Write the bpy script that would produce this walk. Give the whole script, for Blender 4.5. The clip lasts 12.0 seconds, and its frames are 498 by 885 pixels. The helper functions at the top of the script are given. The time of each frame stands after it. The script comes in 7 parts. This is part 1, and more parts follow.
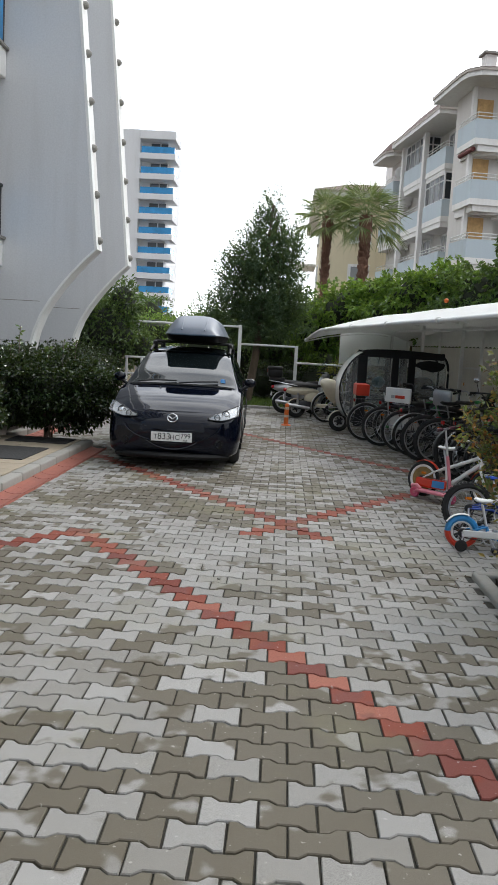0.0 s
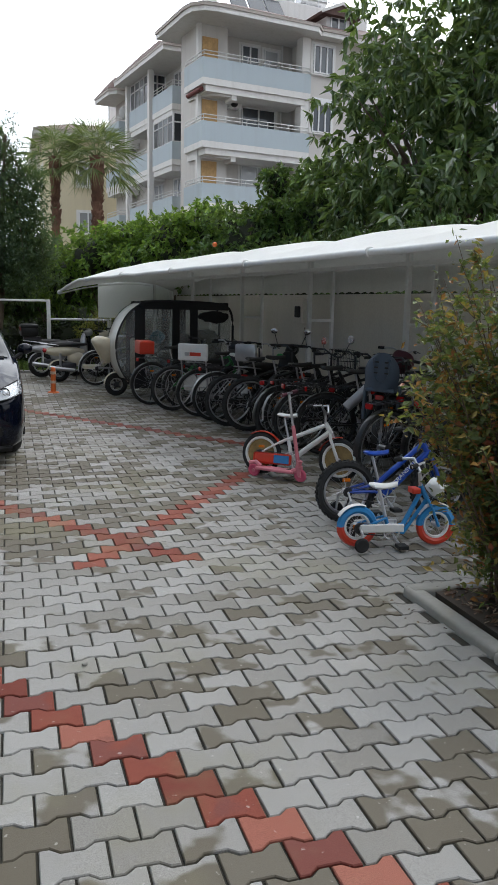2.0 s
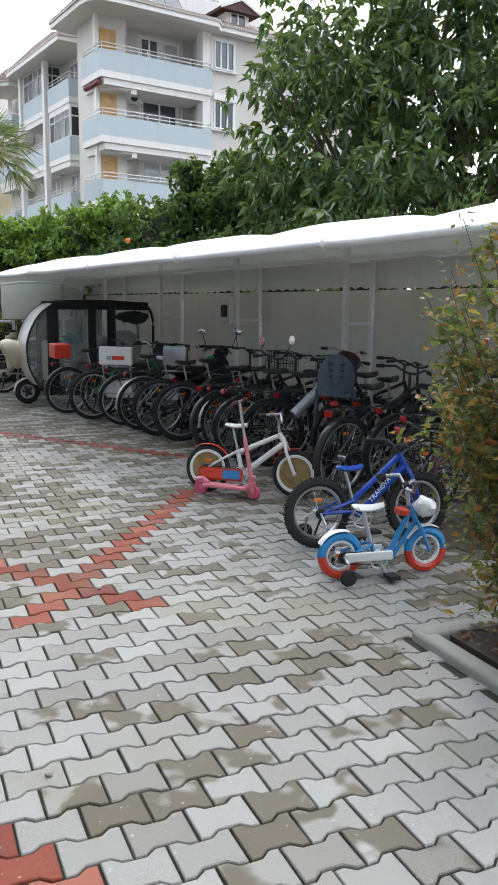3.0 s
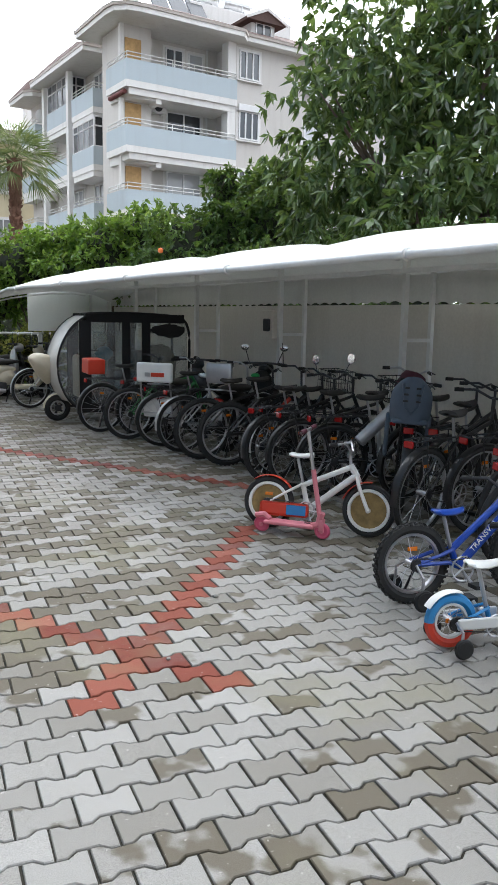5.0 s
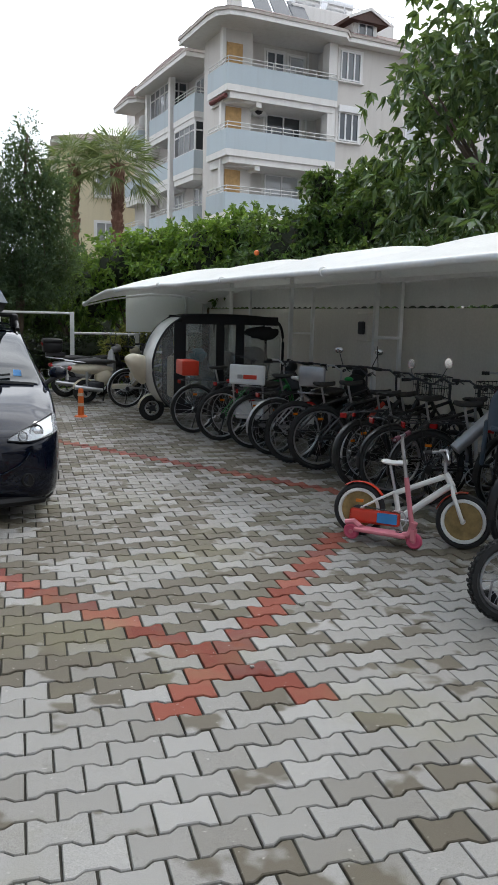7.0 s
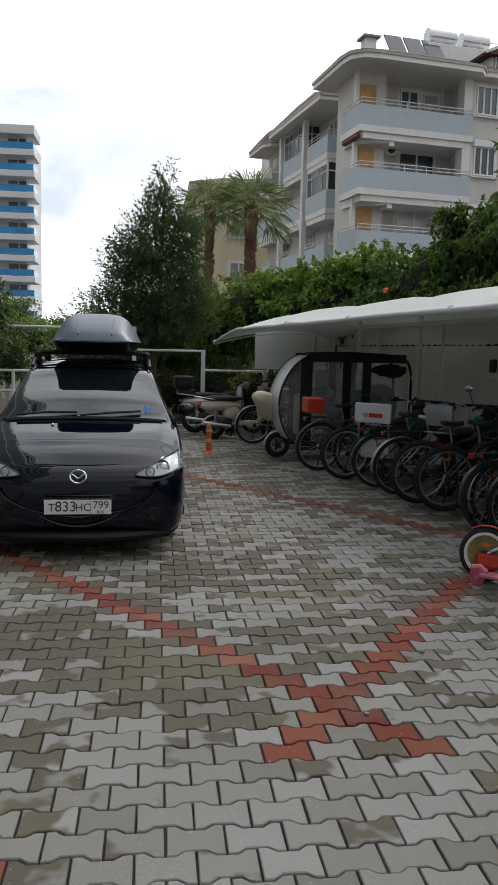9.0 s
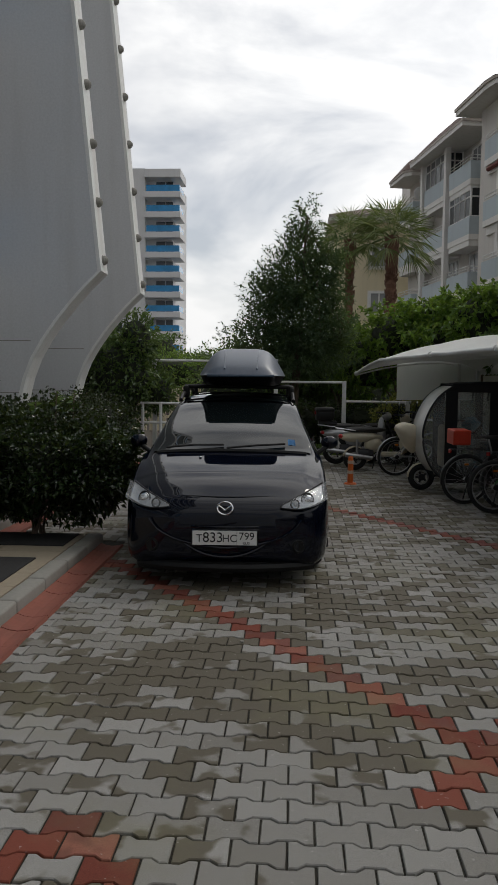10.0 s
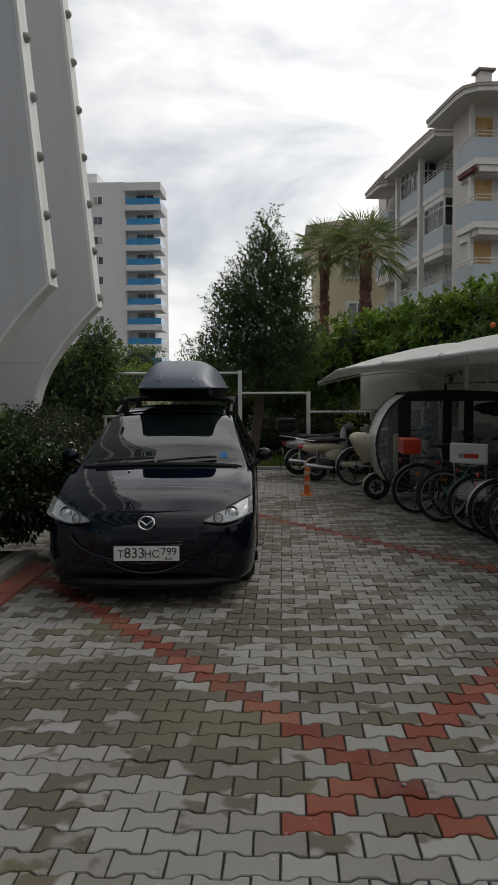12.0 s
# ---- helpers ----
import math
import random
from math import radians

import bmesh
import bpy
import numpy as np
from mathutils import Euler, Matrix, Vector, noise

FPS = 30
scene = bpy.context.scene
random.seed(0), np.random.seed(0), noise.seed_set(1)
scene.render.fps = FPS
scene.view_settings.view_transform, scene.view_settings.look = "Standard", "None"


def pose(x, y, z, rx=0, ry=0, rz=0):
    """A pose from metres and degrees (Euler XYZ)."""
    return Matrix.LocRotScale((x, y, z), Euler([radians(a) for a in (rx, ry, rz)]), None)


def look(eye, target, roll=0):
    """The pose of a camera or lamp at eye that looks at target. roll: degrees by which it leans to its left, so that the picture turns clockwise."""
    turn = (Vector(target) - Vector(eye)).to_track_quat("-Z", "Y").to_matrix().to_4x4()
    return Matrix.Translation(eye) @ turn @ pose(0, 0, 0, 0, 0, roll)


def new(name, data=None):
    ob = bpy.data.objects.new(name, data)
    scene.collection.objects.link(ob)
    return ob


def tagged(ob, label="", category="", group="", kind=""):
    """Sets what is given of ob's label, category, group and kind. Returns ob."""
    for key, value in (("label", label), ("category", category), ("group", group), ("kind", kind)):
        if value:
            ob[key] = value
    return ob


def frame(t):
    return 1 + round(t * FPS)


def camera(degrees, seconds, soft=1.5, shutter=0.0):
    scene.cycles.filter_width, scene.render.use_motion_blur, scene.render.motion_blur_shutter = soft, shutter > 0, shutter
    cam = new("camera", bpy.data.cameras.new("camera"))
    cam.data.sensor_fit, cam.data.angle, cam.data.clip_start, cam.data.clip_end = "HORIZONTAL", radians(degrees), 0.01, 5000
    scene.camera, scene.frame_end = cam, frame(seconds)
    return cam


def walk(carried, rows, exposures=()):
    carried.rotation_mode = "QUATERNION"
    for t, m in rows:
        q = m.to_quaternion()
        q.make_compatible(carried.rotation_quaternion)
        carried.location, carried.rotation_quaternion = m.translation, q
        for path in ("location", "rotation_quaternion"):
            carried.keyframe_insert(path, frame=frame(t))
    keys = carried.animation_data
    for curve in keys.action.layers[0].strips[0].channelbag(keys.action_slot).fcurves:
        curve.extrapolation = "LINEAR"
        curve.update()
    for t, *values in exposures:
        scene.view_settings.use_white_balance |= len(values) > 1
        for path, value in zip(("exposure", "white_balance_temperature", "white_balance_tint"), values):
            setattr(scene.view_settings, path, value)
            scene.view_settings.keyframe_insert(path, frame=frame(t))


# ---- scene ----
cam = camera(34.8, 12.0, soft=0.6)
METRES, EYE, TILT, LEAN, TURN = 4.5, 1.57, 0.0, 0.0, 2.2
ROWS = [
    (0.0, 0.0, 0.0, 0.0, 0.39, -6.9, -3.21),
    (0.5, -0.0254, 0.1172, -0.002, -4.42, -7.72, -1.46),
    (1.0, -0.0693, 0.2193, -0.0059, -12.58, -8.49, -1.98),
    (1.5, -0.1058, 0.3198, -0.006, -15.41, -9.19, -0.98),
    (2.0, -0.1244, 0.4188, -0.0006, -18.89, -9.67, -1.15),
    (2.5, -0.1477, 0.5115, 0.0009, -26.6, -9.6, -1.5),
    (3.0, -0.1407, 0.6063, -0.0034, -25.96, -9.6, -0.67),
    (5.0, -0.1512, 0.7859, 0.0039, -24.81, -8.83, -1.07),
    (5.5, -0.1509, 0.7941, 0.0033, -22.2, -8.86, -1.26),
    (6.0, -0.1482, 0.798, 0.0034, -21.05, -8.84, -1.5),
    (6.5, -0.1453, 0.7998, 0.0034, -20.16, -8.86, -1.73),
    (7.0, -0.1431, 0.8007, 0.005, -18.06, -8.83, -1.44),
    (7.5, -0.1448, 0.8027, 0.0074, -13.6, -8.36, -1.18),
    (9.5, -0.132, 0.7929, 0.0128, -5.13, -5.5, -0.99),
    (10.0, -0.1448, 0.791, 0.0157, 1.16, -4.45, -0.56),
    (10.5, -0.1172, 0.8032, 0.0105, 4.58, -4.1, -0.35),
    (11.0, -0.0532, 0.8181, 0.0153, 4.64, -3.74, 0.08),
    (11.5, -0.028, 0.8133, 0.016, -0.05, -3.6, 0.73),
    (12.0, -0.0322, 0.8144, 0.0165, 0.18, -3.63, 0.3),
]
EXPOSURES = [(0.0, 0.04, 6350, 10), (0.5, -0.42, 6200, 10), (1.5, -0.22, 6200, 10), (2.5, 0.27, 6150, 10), (3.0, 0.62, 6150, 10), (5.0, 0.58, 6150, 10), (5.5, 0.5, 6150, 10), (6.5, 0.24, 6200, 10), (7.5, 0.0, 6200, 10), (9.5, -0.98, 6550, 10), (10.0, -1.24, 6650, 10), (12.0, -1.2, 6700, 10)]
walk(cam, [(t, pose(0, 0, EYE, TILT, LEAN, TURN) @ pose(METRES * x, METRES * y, METRES * z, 90 + pitch, roll, yaw)) for t, x, y, z, yaw, pitch, roll in ROWS], EXPOSURES)

# ---- world and sun ----
SUN_EL, SUN_AZ = radians(48), radians(35)  # azimuth from +y towards +x
world = bpy.data.worlds.new("sky")
scene.world = world
world.use_nodes = True
wt = world.node_tree
wt.nodes.clear()
w_out = wt.nodes.new("ShaderNodeOutputWorld")
w_bg = wt.nodes.new("ShaderNodeBackground")
w_bg.inputs["Strength"].default_value = 0.12
w_sky = wt.nodes.new("ShaderNodeTexSky")
w_sky.sky_type = "NISHITA"
w_sky.sun_disc = False
w_sky.sun_elevation, w_sky.sun_rotation = SUN_EL, SUN_AZ
w_sky.air_density, w_sky.dust_density, w_sky.ozone_density = 1.0, 0.8, 3.0
w_co = wt.nodes.new("ShaderNodeTexCoord")
w_map = wt.nodes.new("ShaderNodeMapping")
w_map.inputs["Scale"].default_value = (1.0, 1.0, 2.6)
w_map.inputs["Location"].default_value = (0.3, 0.15, 0.42)
w_no = wt.nodes.new("ShaderNodeTexNoise")
w_no.inputs["Scale"].default_value, w_no.inputs["Detail"].default_value, w_no.inputs["Roughness"].default_value = 2.6, 7.0, 0.55
w_no.inputs["Distortion"].default_value = 0.4
w_rm = wt.nodes.new("ShaderNodeMapRange")
w_rm.inputs["From Min"].default_value, w_rm.inputs["From Max"].default_value = 0.34, 0.56
w_rm.inputs["To Min"].default_value, w_rm.inputs["To Max"].default_value = 0.42, 1.0
w_mix = wt.nodes.new("ShaderNodeMix")
w_mix.data_type = "RGBA"
# thin cloud, brighter round the hidden sun
w_dot = wt.nodes.new("ShaderNodeVectorMath")
w_dot.operation = "DOT_PRODUCT"
w_dot.inputs[1].default_value = (math.sin(SUN_AZ) * math.cos(SUN_EL), math.cos(SUN_AZ) * math.cos(SUN_EL), math.sin(SUN_EL))
w_glow = wt.nodes.new("ShaderNodeMapRange")
w_glow.inputs["From Min"].default_value, w_glow.inputs["From Max"].default_value = -0.5, 1.0
w_glow.inputs["To Min"].default_value, w_glow.inputs["To Max"].default_value = 4.0, 25.0
w_col = wt.nodes.new("ShaderNodeMix")
w_col.data_type, w_col.blend_type = "RGBA", "MULTIPLY"
w_col.inputs["Factor"].default_value = 1.0
w_col.inputs["B"].default_value = (0.985, 1.0, 1.015, 1)
wt.links.new(w_co.outputs["Generated"], w_dot.inputs[0])
wt.links.new(w_dot.outputs["Value"], w_glow.inputs["Value"])
wt.links.new(w_glow.outputs["Result"], w_col.inputs["A"])
wt.links.new(w_col.outputs["Result"], w_mix.inputs["B"])
wt.links.new(w_co.outputs["Generated"], w_map.inputs["Vector"])
wt.links.new(w_map.outputs["Vector"], w_no.inputs["Vector"])
wt.links.new(w_no.outputs["Fac"], w_rm.inputs["Value"])
wt.links.new(w_rm.outputs["Result"], w_mix.inputs["Factor"])
wt.links.new(w_sky.outputs["Color"], w_mix.inputs["A"])
wt.links.new(w_mix.outputs["Result"], w_bg.inputs["Color"])
wt.links.new(w_bg.outputs["Background"], w_out.inputs["Surface"])
sun = new("sun", bpy.data.lights.new("sun", "SUN"))
sun.data.energy, sun.data.angle, sun.data.color = 1.1, radians(11), (1.0, 0.95, 0.87)
sun_dir = Vector((math.sin(SUN_AZ) * math.cos(SUN_EL), math.cos(SUN_AZ) * math.cos(SUN_EL), math.sin(SUN_EL)))
sun.matrix_world = look(sun_dir * 80, (0, 0, 0))


# ---- materials ----
def nodes_of(name):
    m = bpy.data.materials.new(name)
    m.use_nodes = True
    nt = m.node_tree
    return m, nt, nt.nodes["Principled BSDF"]


def ramp(nt, fac, stops):
    r = nt.nodes.new("ShaderNodeValToRGB")
    el = r.color_ramp.elements
    el[0].position, el[0].color = stops[0][0], (*stops[0][1], 1)
    el[1].position, el[1].color = stops[-1][0], (*stops[-1][1], 1)
    for p, c in stops[1:-1]:
        e = el.new(p)
        e.color = (*c, 1)
    nt.links.new(fac, r.inputs["Fac"])
    return r.outputs["Color"]


def world_noise(nt, scale, detail=4.0, rough=0.6):
    g = nt.nodes.new("ShaderNodeNewGeometry")
    n = nt.nodes.new("ShaderNodeTexNoise")
    n.inputs["Scale"].default_value, n.inputs["Detail"].default_value, n.inputs["Roughness"].default_value = scale, detail, rough
    nt.links.new(g.outputs["Position"], n.inputs["Vector"])
    return n.outputs["Fac"]


def mixc(nt, fac, a, b, mode="MIX"):
    m = nt.nodes.new("ShaderNodeMix")
    m.data_type, m.blend_type = "RGBA", mode
    for sock, v in ((m.inputs["Factor"], fac), (m.inputs["A"], a), (m.inputs["B"], b)):
        if isinstance(v, (int, float)):
            sock.default_value = v
        elif isinstance(v, tuple):
            sock.default_value = (*v, 1)
        else:
            nt.links.new(v, sock)
    return m.outputs["Result"]


def bump_of(nt, b, height, strength=0.3, dist=0.01):
    bp = nt.nodes.new("ShaderNodeBump")
    bp.inputs["Strength"].default_value, bp.inputs["Distance"].default_value = strength, dist
    nt.links.new(height, bp.inputs["Height"])
    nt.links.new(bp.outputs["Normal"], b.inputs["Normal"])


def simple(name, col, rough=0.5, metal=0.0, vary=0.12, scale=9.0, bump=0.0, coat=0.0, spec=0.5, big=1.3):
    """Paint, plastic, metal: one colour with wear at two scales."""
    m, nt, b = nodes_of(name)
    f1, f2 = world_noise(nt, scale, 5), world_noise(nt, big, 3)
    lo, hi = tuple(c * (1 - vary) for c in col), tuple(min(1, c * (1 + vary)) for c in col)
    c1 = ramp(nt, f1, [(0.3, lo), (0.7, hi)])
    c2 = mixc(nt, 0.35, c1, ramp(nt, f2, [(0.35, lo), (0.65, hi)]))
    nt.links.new(c2, b.inputs["Base Color"])
    rr = nt.nodes.new("ShaderNodeMapRange")
    rr.inputs["To Min"].default_value, rr.inputs["To Max"].default_value = max(0.0, rough - min(0.08, rough * 0.5)), min(1, rough + min(0.1, rough * 0.6))
    nt.links.new(f1, rr.inputs["Value"])
    nt.links.new(rr.outputs["Result"], b.inputs["Roughness"])
    b.inputs["Metallic"].default_value = metal
    b.inputs["Coat Weight"].default_value = coat
    b.inputs["Coat Roughness"].default_value = 0.04
    b.inputs["Specular IOR Level"].default_value = spec
    if bump:
        bump_of(nt, b, f1, bump, 0.01)
    return m


def rand_socket(nt, per_object):
    if per_object:
        return nt.nodes.new("ShaderNodeObjectInfo").outputs["Random"]
    return nt.nodes.new("ShaderNodeNewGeometry").outputs["Random Per Island"]


def paver_mat(name, per_object, red):
    m, nt, b = nodes_of(name)
    rnd = rand_socket(nt, per_object)
    if red:
        base = ramp(nt, rnd, [(0.0, (0.14, 0.036, 0.025)), (0.4, (0.185, 0.05, 0.033)), (0.7, (0.22, 0.068, 0.046)), (1.0, (0.28, 0.108, 0.078))])
        dark = (0.12, 0.035, 0.028)
    else:
        base = ramp(nt, rnd, [(0.0, (0.20, 0.19, 0.172)), (0.25, (0.245, 0.236, 0.222)), (0.75, (0.275, 0.267, 0.255)), (1.0, (0.315, 0.307, 0.295))])
        dark = (0.092, 0.077, 0.051)
    # damp and dirt: patches with a firm edge that differ from stone to stone
    co = nt.nodes.new("ShaderNodeNewGeometry")
    add = nt.nodes.new("ShaderNodeVectorMath")
    add.operation = "MULTIPLY_ADD"
    comb = nt.nodes.new("ShaderNodeCombineXYZ")
    nt.links.new(rnd, comb.inputs["Z"])
    nt.links.new(rnd, comb.inputs["X"])
    add.inputs[1].default_value = (37.0, 0.0, 91.0)
    nt.links.new(comb.outputs[0], add.inputs[0])
    nt.links.new(co.outputs["Position"], add.inputs[2])
    n1 = nt.nodes.new("ShaderNodeTexNoise")
    n1.inputs["Scale"].default_value, n1.inputs["Detail"].default_value, n1.inputs["Roughness"].default_value = 5.0, 2.5, 0.5
    nt.links.new(add.outputs[0], n1.inputs["Vector"])
    broad = world_noise(nt, 0.5, 3, 0.5)
    # the yard dries first in the open middle; it stays damp before the car and along the bed
    for (px, py), reach, amount in (((0.6, 5.9), 2.2, -0.16), ((-1.0, 8.6), 2.6, 0.13), ((0.3, 2.6), 2.0, 0.10)):
        dist = nt.nodes.new("ShaderNodeVectorMath")
        dist.operation = "DISTANCE"
        dist.inputs[1].default_value = (px, py, 0.0)
        nt.links.new(co.outputs["Position"], dist.inputs[0])
        fall = nt.nodes.new("ShaderNodeMapRange")
        fall.interpolation_type = "SMOOTHSTEP"
        fall.inputs["From Max"].default_value = reach
        fall.inputs["To Min"].default_value, fall.inputs["To Max"].default_value = amount, 0.0
        nt.links.new(dist.outputs["Value"], fall.inputs["Value"])
        more = nt.nodes.new("ShaderNodeMath")
        nt.links.new(broad, more.inputs[0])
        nt.links.new(fall.outputs["Result"], more.inputs[1])
        broad = more.outputs[0]
    wn = nt.nodes.new("ShaderNodeTexWhiteNoise")
    wn.noise_dimensions = "1D"
    nt.links.new(rnd, wn.inputs["W"])
    stone = nt.nodes.new("ShaderNodeMath")
    stone.operation = "MULTIPLY_ADD"
    stone.inputs[1].default_value = 0.46
    nt.links.new(wn.outputs["Value"], stone.inputs[0])
    nt.links.new(broad, stone.inputs[2])
    sm = nt.nodes.new("ShaderNodeMath")
    sm.operation = "MULTIPLY_ADD"
    sm.inputs[1].default_value = 0.75
    nt.links.new(n1.outputs["Fac"], sm.inputs[0])
    nt.links.new(stone.outputs[0], sm.inputs[2])
    edge = nt.nodes.new("ShaderNodeMapRange")
    edge.inputs["From Min"].default_value, edge.inputs["From Max"].default_value = (1.11, 1.18) if not red else (1.14, 1.22)
    edge.interpolation_type = "SMOOTHSTEP"
    nt.links.new(sm.outputs[0], edge.inputs["Value"])
    grain = world_noise(nt, 260, 3, 0.7)
    c1 = mixc(nt, 0.4, base, ramp(nt, grain, [(0.35, (0.2, 0.19, 0.17)), (0.5, (0.5, 0.5, 0.48)), (0.68, (0.75, 0.75, 0.72))]), "OVERLAY")
    damp = nt.nodes.new("ShaderNodeMath")
    damp.operation = "MULTIPLY"
    damp.inputs[1].default_value = 0.88 if not red else 0.6
    nt.links.new(edge.outputs["Result"], damp.inputs[0])
    c2 = mixc(nt, damp.outputs[0], c1, dark)
    # pale grit and specks
    speck = ramp(nt, world_noise(nt, 42, 2, 0.4), [(0.70, (0, 0, 0)), (0.76, (1, 1, 1))])
    c3 = mixc(nt, mixc(nt, 1.0, speck, (0.35, 0.35, 0.35), "MULTIPLY"), c2, (0.55, 0.53, 0.49))
    # moss film
    moss = ramp(nt, world_noise(nt, 0.9, 5, 0.65), [(0.52, (0, 0, 0)), (0.72, (0.4, 0.4, 0.4))])
    c4 = mixc(nt, moss, c3, (0.20, 0.19, 0.10))
    nt.links.new(c4, b.inputs["Base Color"])
    rr = nt.nodes.new("ShaderNodeMapRange")
    rr.inputs["To Min"].default_value, rr.inputs["To Max"].default_value = 0.85, 0.68
    b.inputs["Specular IOR Level"].default_value = 0.22
    nt.links.new(edge.outputs["Result"], rr.inputs["Value"])
    nt.links.new(rr.outputs["Result"], b.inputs["Roughness"])
    bump_of(nt, b, grain, 0.35, 0.004)
    return m


def leaf_mat(name, stops, rough=0.42, thin=0.35, spec=0.5):
    m, nt, b = nodes_of(name)
    rnd = rand_socket(nt, False)
    c = ramp(nt, rnd, stops)
    c = mixc(nt, 0.3, c, ramp(nt, world_noise(nt, 1.4, 2), [(0.35, (0.3, 0.3, 0.3)), (0.65, (0.75, 0.75, 0.75))]), "OVERLAY")
    nt.links.new(c, b.inputs["Base Color"])
    b.inputs["Roughness"].default_value = rough
    b.inputs["Specular IOR Level"].default_value = spec
    tr = nt.nodes.new("ShaderNodeBsdfTranslucent")
    nt.links.new(mixc(nt, 0.5, c, (0.25, 0.33, 0.04)), tr.inputs["Color"])
    mx = nt.nodes.new("ShaderNodeMixShader")
    mx.inputs[0].default_value = thin
    nt.links.new(b.outputs[0], mx.inputs[1])
    nt.links.new(tr.outputs[0], mx.inputs[2])
    nt.links.new(mx.outputs[0], nt.nodes["Material Output"].inputs["Surface"])
    return m


def plaster(name, col, stain=(0.4, 0.38, 0.34), amount=0.25, rough=0.85):
    """Painted render with rain streaks and a fine grain."""
    m, nt, b = nodes_of(name)
    f = world_noise(nt, 30, 5)
    base = ramp(nt, f, [(0.3, tuple(c * 0.93 for c in col)), (0.7, tuple(min(1, c * 1.05) for c in col))])
    g = nt.nodes.new("ShaderNodeNewGeometry")
    mp = nt.nodes.new("ShaderNodeMapping")
    mp.inputs["Scale"].default_value = (2.2, 2.2, 0.22)
    nt.links.new(g.outputs["Position"], mp.inputs["Vector"])
    n = nt.nodes.new("ShaderNodeTexNoise")
    n.inputs["Scale"].default_value, n.inputs["Detail"].default_value = 1.6, 6
    nt.links.new(mp.outputs["Vector"], n.inputs["Vector"])
    st = ramp(nt, n.outputs["Fac"], [(0.5, (0, 0, 0)), (0.8, (amount, amount, amount))])
    nt.links.new(mixc(nt, st, base, stain), b.inputs["Base Color"])
    b.inputs["Roughness"].default_value = rough
    bump_of(nt, b, f, 0.12, 0.005)
    return m


def film_mat(name, tint, clear=0.7, rough=0.15):
    """Clear plastic film or thin glass: mostly see-through, with gloss."""
    m, nt, b = nodes_of(name)
    b.inputs["Base Color"].default_value = (*tint, 1)
    b.inputs["Roughness"].default_value = rough
    tp = nt.nodes.new("ShaderNodeBsdfTransparent")
    tp.inputs["Color"].default_value = (*tint, 1)
    mx = nt.nodes.new("ShaderNodeMixShader")
    f = world_noise(nt, 5, 4)
    mr = nt.nodes.new("ShaderNodeMapRange")
    mr.inputs["To Min"].default_value, mr.inputs["To Max"].default_value = 1 - clear - 0.15, 1 - clear + 0.15
    nt.links.new(f, mr.inputs["Value"])
    nt.links.new(mr.outputs["Result"], mx.inputs[0])
    nt.links.new(tp.outputs[0], mx.inputs[1])
    nt.links.new(b.outputs[0], mx.inputs[2])
    nt.links.new(mx.outputs[0], nt.nodes["Material Output"].inputs["Surface"])
    return m


def cloth_mat(name, col, thin, rough=0.5):
    """Tarpaulin: stained sheet that lets part of the light through."""
    m = plaster(name, col, tuple(c * 0.65 for c in col), 0.3, rough)
    nt = m.node_tree
    b = nt.nodes["Principled BSDF"]
    tr = nt.nodes.new("ShaderNodeBsdfTranslucent")
    tr.inputs["Color"].default_value = (*col, 1)
    mx = nt.nodes.new("ShaderNodeMixShader")
    mx.inputs[0].default_value = thin
    nt.links.new(b.outputs[0], mx.inputs[1])
    nt.links.new(tr.outputs[0], mx.inputs[2])
    nt.links.new(mx.outputs[0], nt.nodes["Material Output"].inputs["Surface"])
    return m


def window_glass(name, tint=(0.03, 0.04, 0.05)):
    m, nt, b = nodes_of(name)
    rnd = rand_socket(nt, True)
    nt.links.new(ramp(nt, rnd, [(0.0, tuple(c * 0.6 for c in tint)), (1.0, tuple(c * 1.8 for c in tint))]), b.inputs["Base Color"])
    b.inputs["Roughness"].default_value = 0.05
    b.inputs["Specular IOR Level"].default_value = 0.8
    return m


M = {}
M["paver"] = paver_mat("paver_grey", False, False)
M["paver1"] = paver_mat("paver_grey_single", True, False)
M["paver_red"] = paver_mat("paver_red", False, True)
M["paver_red1"] = paver_mat("paver_red_single", True, True)
M["soil"] = simple("joint_sand", (0.022, 0.020, 0.013), 0.95, vary=0.4, scale=60, bump=0.5)
M["earth"] = simple("earth", (0.055, 0.042, 0.030), 0.95, vary=0.4, scale=12, bump=0.5)
M["concrete"] = plaster("kerb_concrete", (0.27, 0.26, 0.235), (0.2, 0.19, 0.15), 0.5)
M["gutter"] = plaster("gutter_red", (0.25, 0.08, 0.055), (0.14, 0.06, 0.045), 0.6)
M["slab_tile"] = plaster("pavement_tile", (0.31, 0.26, 0.19), (0.22, 0.18, 0.13), 0.5)
M["mat_black"] = simple("rubber_mat", (0.02, 0.02, 0.02), 0.9, vary=0.4, scale=120, bump=0.4)
M["white_wall"] = plaster("hotel_render", (0.62, 0.63, 0.64), (0.36, 0.35, 0.33), 0.22)
M["white_edge"] = plaster("fin_edge", (0.80, 0.80, 0.78), (0.45, 0.38, 0.3), 0.35)
M["tower_wall"] = plaster("tower_render", (0.74, 0.745, 0.75), (0.55, 0.54, 0.52), 0.2)
M["house_wall"] = plaster("house_render", (0.64, 0.61, 0.575), (0.4, 0.37, 0.33), 0.25)
M["house_white"] = plaster("house_white", (0.80, 0.785, 0.76), (0.5, 0.47, 0.43), 0.3)
M["house_blue"] = plaster("balcony_blue", (0.50, 0.57, 0.61), (0.40, 0.43, 0.45), 0.35)
